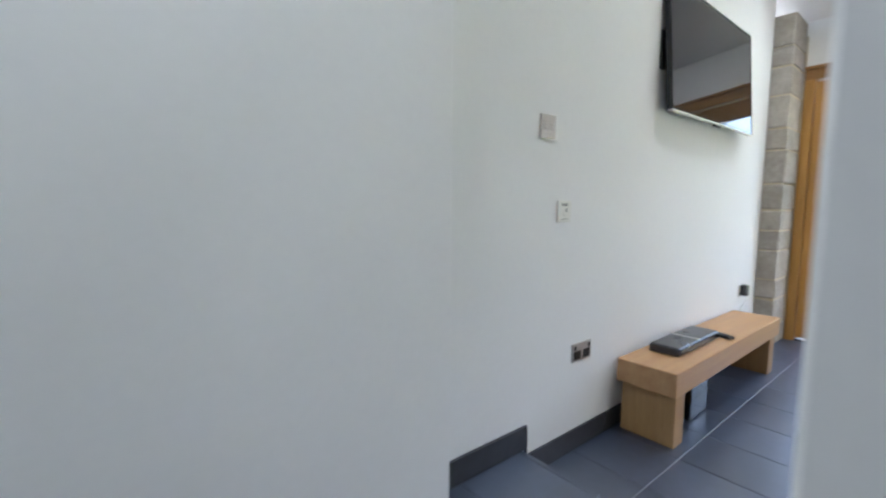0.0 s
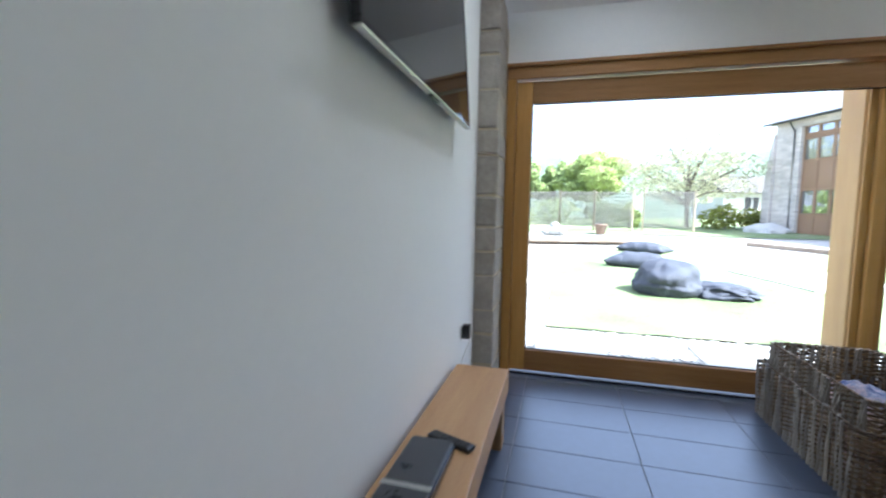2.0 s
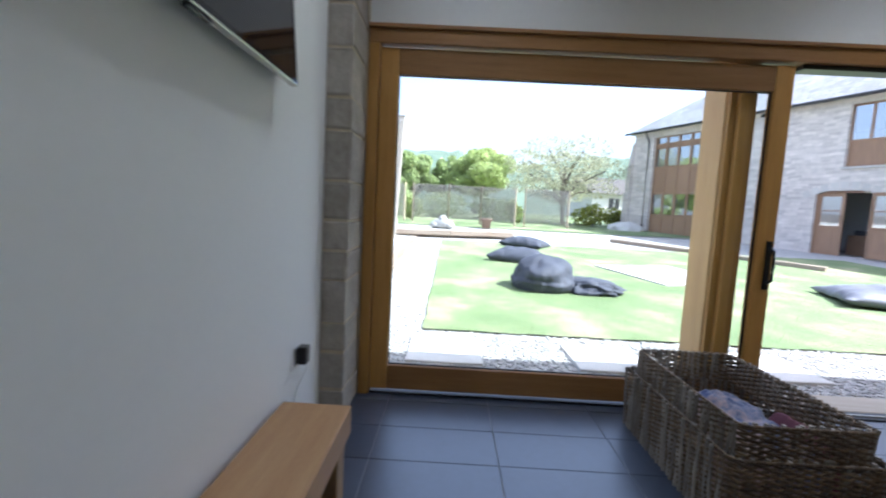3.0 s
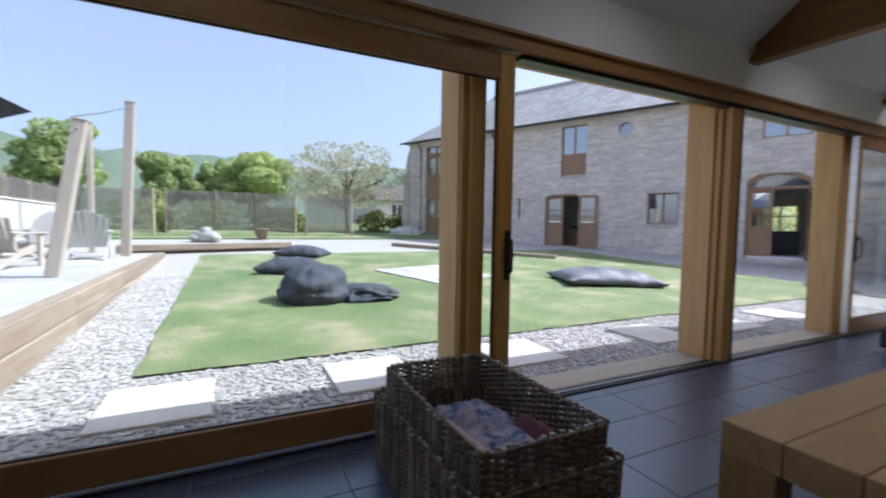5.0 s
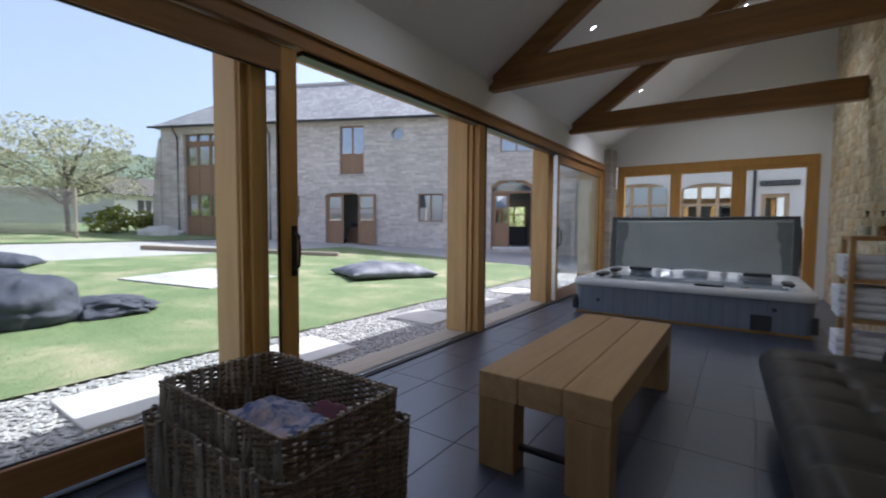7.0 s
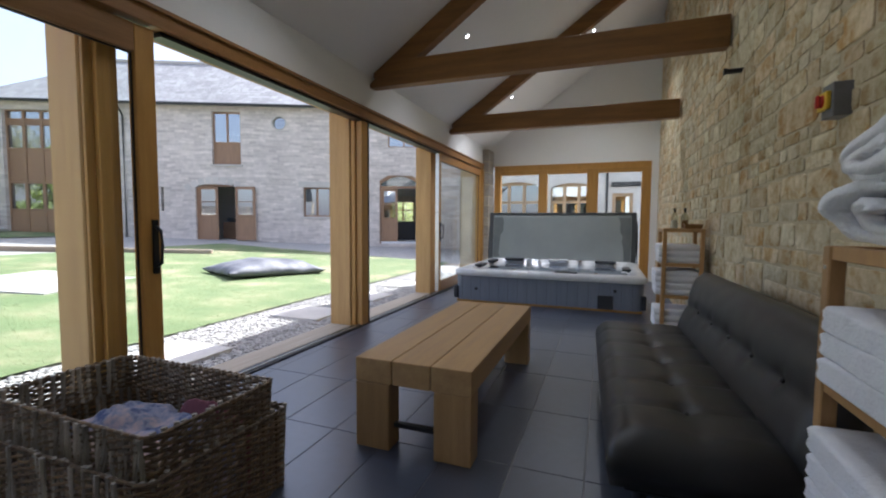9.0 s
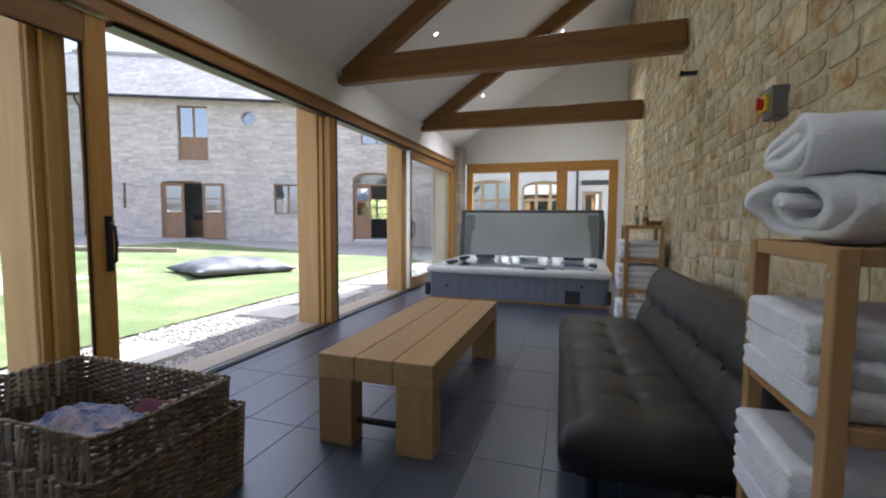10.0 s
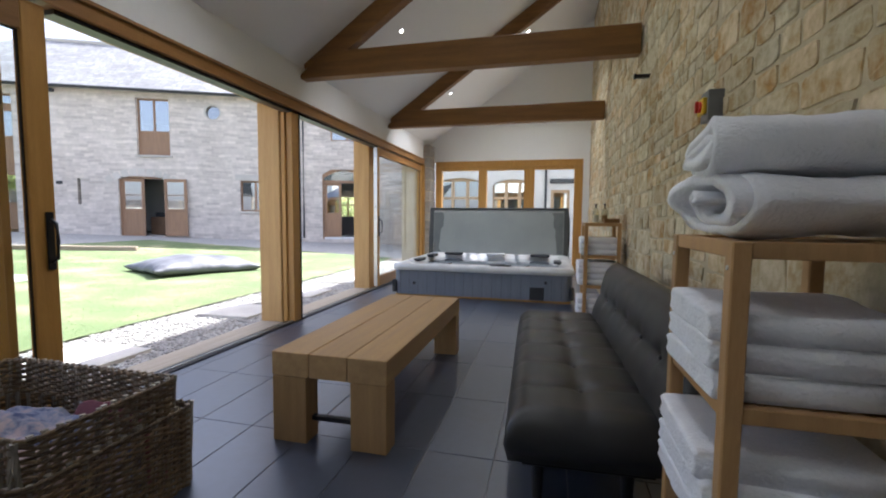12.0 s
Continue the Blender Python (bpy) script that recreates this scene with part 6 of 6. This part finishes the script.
# ---------------- trees, shrubs and hills ----------------
BARK = rich("grey_bark", (0.10, 0.08, 0.06), (0.18, 0.15, 0.12), 6, (0.85, 0.95), 0.8, 40, (2, 2, 0.5), dist=0.02)


def leaf_mat(name, c1, c2):
    return see_through(rich(name, c1, c2, 0.8, (0.55, 0.75), 0.0, 12, vary=0.35, island=True, spec=0.3), 0.55)


def see_through(m, share):
    """Lets part of the light pass through thin leaves."""
    n, l = m.node_tree.nodes, m.node_tree.links
    b = n["Principled BSDF"]
    tl = n.new("ShaderNodeBsdfTranslucent")
    l.new(b.inputs["Base Color"].links[0].from_socket, tl.inputs["Color"])
    mx = n.new("ShaderNodeMixShader")
    mx.inputs[0].default_value = share
    l.new(b.outputs[0], mx.inputs[1])
    l.new(tl.outputs[0], mx.inputs[2])
    l.new(mx.outputs[0], n["Material Output"].inputs[0])
    return m


LEAF_GREEN = leaf_mat("fresh_green_leaves", (0.38, 0.44, 0.16), (0.52, 0.58, 0.26))
LEAF_DARK = leaf_mat("mid_green_leaves", (0.32, 0.39, 0.16), (0.45, 0.51, 0.24))
LEAF_PALE = leaf_mat("grey_green_leaves", (0.36, 0.36, 0.22), (0.52, 0.50, 0.34))
LEAF_YELLOW = leaf_mat("yellow_green_leaves", (0.17, 0.20, 0.03), (0.32, 0.33, 0.07))


def crown(bm, centres, count, size, seed):
    rng = np.random.default_rng(seed)
    tot = sum(r[0] * r[1] * r[2] for _, r in centres)
    for c, r in centres:
        k = max(40, int(count * r[0] * r[1] * r[2] / tot))
        d = rng.normal(size=(k, 3))
        d /= np.linalg.norm(d, axis=1)[:, None]
        rad = 1 - np.abs(rng.normal(0, 0.23, k))
        pos = np.array(c) + d * rad[:, None] * np.array(r)
        ang = rng.normal(size=(k, 3))
        ang /= np.linalg.norm(ang, axis=1)[:, None]
        oth = np.cross(ang, rng.normal(size=(k, 3)))
        oth /= np.linalg.norm(oth, axis=1)[:, None]
        s = size * rng.uniform(0.6, 1.4, k)[:, None]
        for p, u, w in zip(pos, ang * s, oth * s * 0.6):
            vs = [bm.verts.new(p + q) for q in (-u, w, u, -w)]
            bm.faces.new(vs)


def tree(x, y, h, w, material, label, seed, count=5200, leaf_size=0.13, trunk_h=0.3, lobes=11, open_=1.0):
    z = ground_z(x) - 0.05
    t = thing("tree", Matrix.Translation((x, y, z)), label, "tree")
    rnd = random.Random(seed)
    bm = bmesh.new()
    sweep(bm, [(0, 0, 0), (0.05, 0.03, h * 0.2), (0.0, 0.08, h * trunk_h), (0.05, 0, h * 0.7)], 0.05 * h * 0.5, 8)
    tips = []
    for k in range(lobes):
        a = k * 2.4 + rnd.uniform(-0.4, 0.4)
        f = (k + 0.5) / lobes
        rr = w / 2 * rnd.uniform(0.35, 0.78) * (1 - 0.45 * max(0, f - 0.5))
        tip = (rr * math.cos(a), rr * math.sin(a), h * (trunk_h + 0.08 + (0.86 - trunk_h) * f * rnd.uniform(0.9, 1.05)))
        tips.append(tip)
        s0 = h * rnd.uniform(trunk_h * 0.7, trunk_h + 0.15)
        sweep(bm, [(0.02, 0.02, s0), (tip[0] * 0.4, tip[1] * 0.4, s0 + (tip[2] - s0) * 0.55), (tip[0] * 0.95, tip[1] * 0.95, tip[2])], 0.009 * h, 6)
    part("trunk", bm, BARK, t)
    bm = bmesh.new()
    cs = [(tip, (w * rnd.uniform(0.16, 0.25) * open_, w * rnd.uniform(0.16, 0.25) * open_, h * rnd.uniform(0.10, 0.17) * open_)) for tip in tips]
    crown(bm, cs, count, leaf_size, seed)
    part("crown", bm, material, t)
    return t


tree(33.5, -0.9, 4.7, 5.0, LEAF_GREEN, "broad round fresh green tree behind the fence", 3, 14000, 0.11)
tree(34, 3.6, 4.1, 3.8, LEAF_DARK, "round green tree behind the fence", 5, 11000, 0.11)
tree(36, 1.4, 4.0, 2.2, LEAF_DARK, "narrow conical green tree behind the fence", 6, 2600, 0.13)
tree(27.0, -5.6, 4.7, 7.2, LEAF_PALE, "spreading pale grey-green tree with thin foliage", 8, 9000, 0.065, 0.28, 15, 0.95)
tree(31, 8.2, 5.2, 4.2, LEAF_DARK, "dark green conifer-like tree beyond the terrace", 9, 4800, 0.13)
tree(24.5, 11.0, 5.6, 5.8, LEAF_GREEN, "tall light green tree beyond the terrace", 10, 6500, 0.14)
tree(27.0, 15.0, 6.5, 6.5, LEAF_GREEN, "tall light green tree beyond the terrace", 12, 6500, 0.14)


def shrub(x, y, w, h, material, label, seed, count=900):
    s = thing("shrub", Matrix.Translation((x, y, ground_z(x) - 0.03)), label, "shrub", "garden shrubs")
    rnd = random.Random(seed)
    bm = bmesh.new()
    cs = [((rnd.uniform(-0.3, 0.3) * w, rnd.uniform(-0.4, 0.4) * w, h * rnd.uniform(0.35, 0.6)), (w * 0.3, w * 0.35, h * rnd.uniform(0.32, 0.42))) for _ in range(5)]
    crown(bm, cs, count, 0.085, seed)
    part("leaves", bm, material, s)
    bm = bmesh.new()
    for k in range(5):
        a = k * 1.3
        sweep(bm, [(0, 0, 0), (0.15 * w * math.cos(a), 0.2 * w * math.sin(a), h * 0.6)], 0.02, 5)
    part("stems", bm, BARK, s)


for k, (x, y, w, h, mt, lb) in enumerate([(25.6, -6.9, 1.9, 1.5, LEAF_YELLOW, "yellow-green rounded shrub by the lawn"), (26.2, -8.4, 1.7, 1.2, LEAF_YELLOW, "yellow-green rounded shrub by the lawn"), (25.6, -10.0, 2.0, 1.7, LEAF_GREEN, "fresh green leafy shrub by the house"),
                                          (26.4, -11.3, 1.8, 1.8, LEAF_GREEN, "fresh green leafy shrub by the house"), (25.0, -2.45, 0.8, 1.4, LEAF_GREEN, "green shrub behind the fence gap"), (24.6, 2.8, 0.8, 1.5, LEAF_GREEN, "green shrub behind the fence gap"), (27, 1.5, 2.4, 1.7, LEAF_DARK, "dark green hedge plant behind the fence"), (27, -1.2, 2.4, 1.6, LEAF_DARK, "dark green hedge plant behind the fence"), (27, 4.4, 2.6, 1.8, LEAF_DARK, "dark green hedge plant behind the fence")]):
    shrub(x, y, w, h, mt, lb, 40 + k)
# Added hedge that blocks the bright sky behind the second doorway's rear opening.
shrub(14.6, -24.3, 4.2, 3.2, LEAF_DARK, "tall green hedge plant added behind the house", 61, 2600)
soil = bmesh.new()
bmesh.ops.create_icosphere(soil, subdivisions=4, radius=1.0)
for v in soil.verts:
    v.co = Vector((v.co.x * 0.8, v.co.y * 0.9, max(v.co.z, -0.1) * 0.42)) * (1 + noise.noise(v.co * 2) * 0.2)
so_ = tagged(bm_obj("soil_heap", soil, SANDSTONE, None, True), "low pale heap of soil on the grass", "soil heap")
so_.location = (24.2, -8.1, ground_z(24.2))
# low neighbouring house beyond the hedge
nb_ = thing("far_bungalow", pose(46, -17, ground_z(46), 0, 0, 20), "low distant bungalow with a brown tiled roof", "house")
part("wall", boxed((-2, -6, 0), (2, 6, 2.3)), RENDER_WHITE, nb_)
bm = bmesh.new()
prism(bm, [(-2.6, 2.25), (2.6, 2.25), (0, 3.9)], 1, -6.5, 6.5)
part("roof", bm, rich("brown_roof_tiles", (0.06, 0.05, 0.045), (0.10, 0.085, 0.075), 4, (0.8, 0.9), 0.3), nb_)
for y in (-3.5, 0, 3.5):
    w_ = part("window", boxed((-2.03, y - 0.6, 0.9), (-2.005, y + 0.6, 1.9)), GUTTER, nb_)
    part("frame", boxed((-2.05, y - 0.03, 0.9), (-2.031, y + 0.03, 1.9)), WHITE_PLASTIC, w_)
# wooded hills
HILL = rich("wooded_hill", (0.085, 0.125, 0.085), (0.15, 0.185, 0.125), 0.05, (0.9, 1.0), 0.0, 0.5, detail=10, coarse=1.3)
for nm, x0, h0, seed, a_ in (("backdrop", 260, 45, 3.0, 0.012), ("backdrop", 430, 80, 9.0, 0.008)):
    bm = bmesh.new()
    n = 110
    rows = []
    for i in range(n + 1):
        y = -420 + 900 * i / n
        top = h0 * (0.72 + 0.35 * noise.noise(Vector((y * a_, seed, 0))) + 0.05 * noise.noise(Vector((y * 0.12, seed, 2))) + 0.0001 * max(0, y)) 
        rows.append([bm.verts.new((x0 - 60, y, 0)), bm.verts.new((x0 - 20, y, top * 0.7)), bm.verts.new((x0, y, top + 2.2 * abs(noise.noise(Vector((y * 0.5, seed, 4)))))), bm.verts.new((x0 + 60, y, 0))])
    for a, b in zip(rows, rows[1:]):
        for k in range(3):
            bm.faces.new((a[k], b[k], b[k + 1], a[k + 1]))
    structure(nm, bm, HILL, "distant green wooded hillside", "hill", True)

# ---------------- floor tiles ----------------
def tile_field(parent, x0, x1, y0, y1, z, L, W, ox, oy, shift, material):
    meshes = {}
    j = math.floor((y0 - oy) / W)
    while oy + j * W < y1:
        ya, yb = max(oy + j * W, y0), min(oy + (j + 1) * W, y1)
        i = math.floor((x0 - ox - j * shift) / L) - 1
        while ox + j * shift + i * L < x1:
            xa, xb = max(ox + j * shift + i * L, x0), min(ox + j * shift + (i + 1) * L, x1)
            if xb - xa > 0.02 and yb - ya > 0.02:
                key = (round(xb - xa, 3), round(yb - ya, 3))
                if key not in meshes:
                    bm = boxed((-key[0] / 2 + 0.0022, -key[1] / 2 + 0.0022, -0.0065), (key[0] / 2 - 0.0022, key[1] / 2 - 0.0022, 0.0), 0.0012)
                    me = bpy.data.meshes.new("tile")
                    bm.to_mesh(me)
                    bm.free()
                    me.materials.append(material)
                    meshes[key] = me
                ob = new("tile", meshes[key])
                ob.parent = parent
                ob.location = ((xa + xb) / 2, (ya + yb) / 2, z)
            i += 1
        j += 1


tile_field(floor, 1.553, 4.829, YS + 0.02, YN - 0.002, 0.0, 0.315, 0.617, 2.848, -1.385, 0.0, SLATE)
tile_field(hall_floor, -1.69, 1.555, -0.59, YN - 0.002, HALL, 0.315, 0.617, 0.9, -0.16, 0.0, SLATE)

# ---------------- rubble stones of the west wall ----------------
def stone_mesh(bm, y0, y1, z0, z1, depth, rnd, x):
    """One stone: a skewed rounded block face standing proud of the mortar."""
    cy, cz, hy, hz = (y0 + y1) / 2, (z0 + z1) / 2, (y1 - y0) / 2, (z1 - z0) / 2
    sk = rnd.uniform(-0.10, 0.10)
    ring = []
    for k in range(14):
        a = k / 14 * math.tau + 0.31
        ca, sa = math.cos(a), math.sin(a)
        p = 0.30 + rnd.uniform(-0.14, 0.14)
        ring.append((math.copysign(abs(ca) ** p, ca) * hy * rnd.uniform(0.92, 1.03) + sk * hz * sa, math.copysign(abs(sa) ** p, sa) * hz * rnd.uniform(0.88, 1.06)))
    tiltv, tilty = rnd.uniform(-0.04, 0.04), rnd.uniform(-0.02, 0.02)
    vs = []
    for s, d in ((1.0, -0.03), (0.985, depth * 0.4), (0.93, depth)):
        vs.append([bm.verts.new((x + d + (tiltv * qz + tilty * qy if d > 0 else 0) + (rnd.uniform(-0.002, 0.002) if d > 0 else 0), cy + qy * s, cz + qz * s)) for qy, qz in ring])
    for u, w in zip(vs, vs[1:]):
        for k in range(14):
            bm.faces.new((u[k], u[(k + 1) % 14], w[(k + 1) % 14], w[k]))
    c = bm.verts.new((x + depth + rnd.uniform(0.0, 0.008), cy + rnd.uniform(-0.2, 0.2) * hy, cz + rnd.uniform(-0.2, 0.2) * hz))
    for k in range(14):
        bm.faces.new((vs[-1][k], vs[-1][(k + 1) % 14], c))


wall_w = bpy.data.objects["wall_west"]
rnd = random.Random(77)
rest = bmesh.new()
near = 0
y_hi = STONE_N
bands = []
yb = y_hi
while yb > YS:
    w = rnd.uniform(0.9, 1.7)
    bands.append((max(yb - w, YS), yb))
    yb -= w
todo = []
for b0, b1 in bands:
    z = -0.02
    while z < 4.95:
        h = rnd.choice((0.075, 0.09, 0.11, 0.13, 0.15, 0.18)) * rnd.uniform(0.9, 1.1)
        y = b0 + rnd.uniform(-0.05, 0.05)
        while y < b1 - 0.04:
            w = max(0.10, h * rnd.uniform(1.1, 3.0))
            ye = min(y + w, b1 + rnd.uniform(-0.02, 0.05))
            if b1 - ye < 0.09:
                ye = b1 + rnd.uniform(-0.02, 0.04)
            split = h > 0.16 and rnd.random() < 0.3
            warp = 0.035 * noise.noise(Vector((y * 0.9, z * 0.7, 1.5)))
            for za, zb in (((z, z + h * 0.5), (z + h * 0.5, z + h)) if split else ((z, z + h),)):
                todo.append((y + 0.005, min(ye, STONE_N) - 0.005, za + warp + 0.004, zb + warp - 0.004))
            y = ye
        z += h
for y0, y1, z0, z1 in todo:
    if y1 - y0 < 0.04:
        continue
    depth = rnd.uniform(0.0, 0.0035)
    one = near < 300 and -2.6 < y0 and y1 < -0.45 and 0.45 < z0 < 2.6
    bm = bmesh.new() if one else rest
    stone_mesh(bm, y0, y1, z0, z1, depth, rnd, XW - 0.021)
    if one:
        near += 1
        part("stone", bm, STONE, wall_w)
rs = part("stones", rest, STONE_I, wall_w)
tagged(rs, "rough warm rubble stones set in pale mortar", kind="stuff")

# ---------------- gravel, stepping slabs and grass ----------------
rnd = random.Random(5)
slabs = tagged(new("stepping_slabs"), "pale sandstone stepping slabs set in the gravel", "paving", "", "structure")
for y in SLAB_Y:
    w = 0.33
    part("slab", boxed((5.68, y - w, -0.12), (6.38, y + w, -0.078), 0.006), SANDSTONE, slabs)

rng = np.random.default_rng(4)
base_bm = bmesh.new()
bmesh.ops.create_icosphere(base_bm, subdivisions=1, radius=1.0)
IV = np.array([v.co[:] for v in base_bm.verts])
IF = np.array([[v.index for v in f.verts] for f in base_bm.faces])
base_bm.free()


def pebbles(name, x0, x1, y0, y1, count, size, material, label):
    xs_, ys_ = rng.uniform(x0, x1, count), rng.uniform(y0, y1, count)
    s = rng.uniform(size[0], size[1], count)
    V = np.empty((count, len(IV), 3))
    for k in range(count):
        a = rng.uniform(0, math.tau)
        sc = np.array([s[k] * rng.uniform(0.8, 1.5), s[k] * rng.uniform(0.7, 1.1), s[k] * rng.uniform(0.4, 0.7)])
        p = IV * sc * rng.uniform(0.85, 1.15, IV.shape)
        c_, s_ = math.cos(a), math.sin(a)
        V[k, :, 0] = xs_[k] + p[:, 0] * c_ - p[:, 1] * s_
        V[k, :, 1] = ys_[k] + p[:, 0] * s_ + p[:, 1] * c_
        V[k, :, 2] = ground_z(xs_[k]) - 0.006 + p[:, 2]
    F = (IF[None] + (np.arange(count) * len(IV))[:, None, None]).reshape(-1, 3)
    me = bpy.data.meshes.new(name)
    me.from_pydata(V.reshape(-1, 3).tolist(), [], F.tolist())
    me.materials.append(material)
    return tagged(new(name, me), label, "gravel", "", "stuff")


PEBBLE = rich("mixed_pebbles", (0.31, 0.295, 0.27), (0.50, 0.48, 0.445), 10, (0.75, 0.9), 0.3, 60, vary=0.30, island=True, dist=0.002)
pebbles("gravel", 5.22, 6.68, -9.0, 1.75, 15000, (0.010, 0.024), PEBBLE, "loose pale grey and buff gravel beside the doors")
pebbles("gravel", 6.68, 12.0, 1.02, 1.75, 5000, (0.012, 0.026), PEBBLE, "loose pale gravel path beside the terrace")

BLADE = rich("grass_blades", (0.125, 0.175, 0.062), (0.34, 0.31, 0.18), 0.9, (0.6, 0.8), 0.0, 30, vary=0.10, island=True, c3=(0.170, 0.215, 0.09), coarse=1.2, spec=0.2)
N = 60000
gx = 6.68 + (rng.uniform(0, 1, N) ** 1.5) * 7.0
gy = rng.uniform(-11.0, 1.0, N)
ga = rng.uniform(0, math.tau, N)
gh = rng.uniform(0.003, 0.009, N)
gw = rng.uniform(0.004, 0.008, N) * (1 + (gx - 6.68) * 0.25)
gz = np.array([ground_z(x) for x in gx]) + 0.010
lx, ly = rng.normal(0, 0.012, N), rng.normal(0, 0.012, N)
V = np.stack([np.stack([gx - gw * np.cos(ga), gy - gw * np.sin(ga), gz], 1), np.stack([gx + gw * np.cos(ga), gy + gw * np.sin(ga), gz], 1), np.stack([gx + lx, gy + ly, gz + gh], 1)], 1).reshape(-1, 3)
me = bpy.data.meshes.new("grass")
me.from_pydata(V.tolist(), [], np.arange(3 * N).reshape(-1, 3).tolist())
me.materials.append(see_through(BLADE, 0.6))
tagged(new("grass", me), "short mown grass blades of the lawn", "grass", "", "stuff")
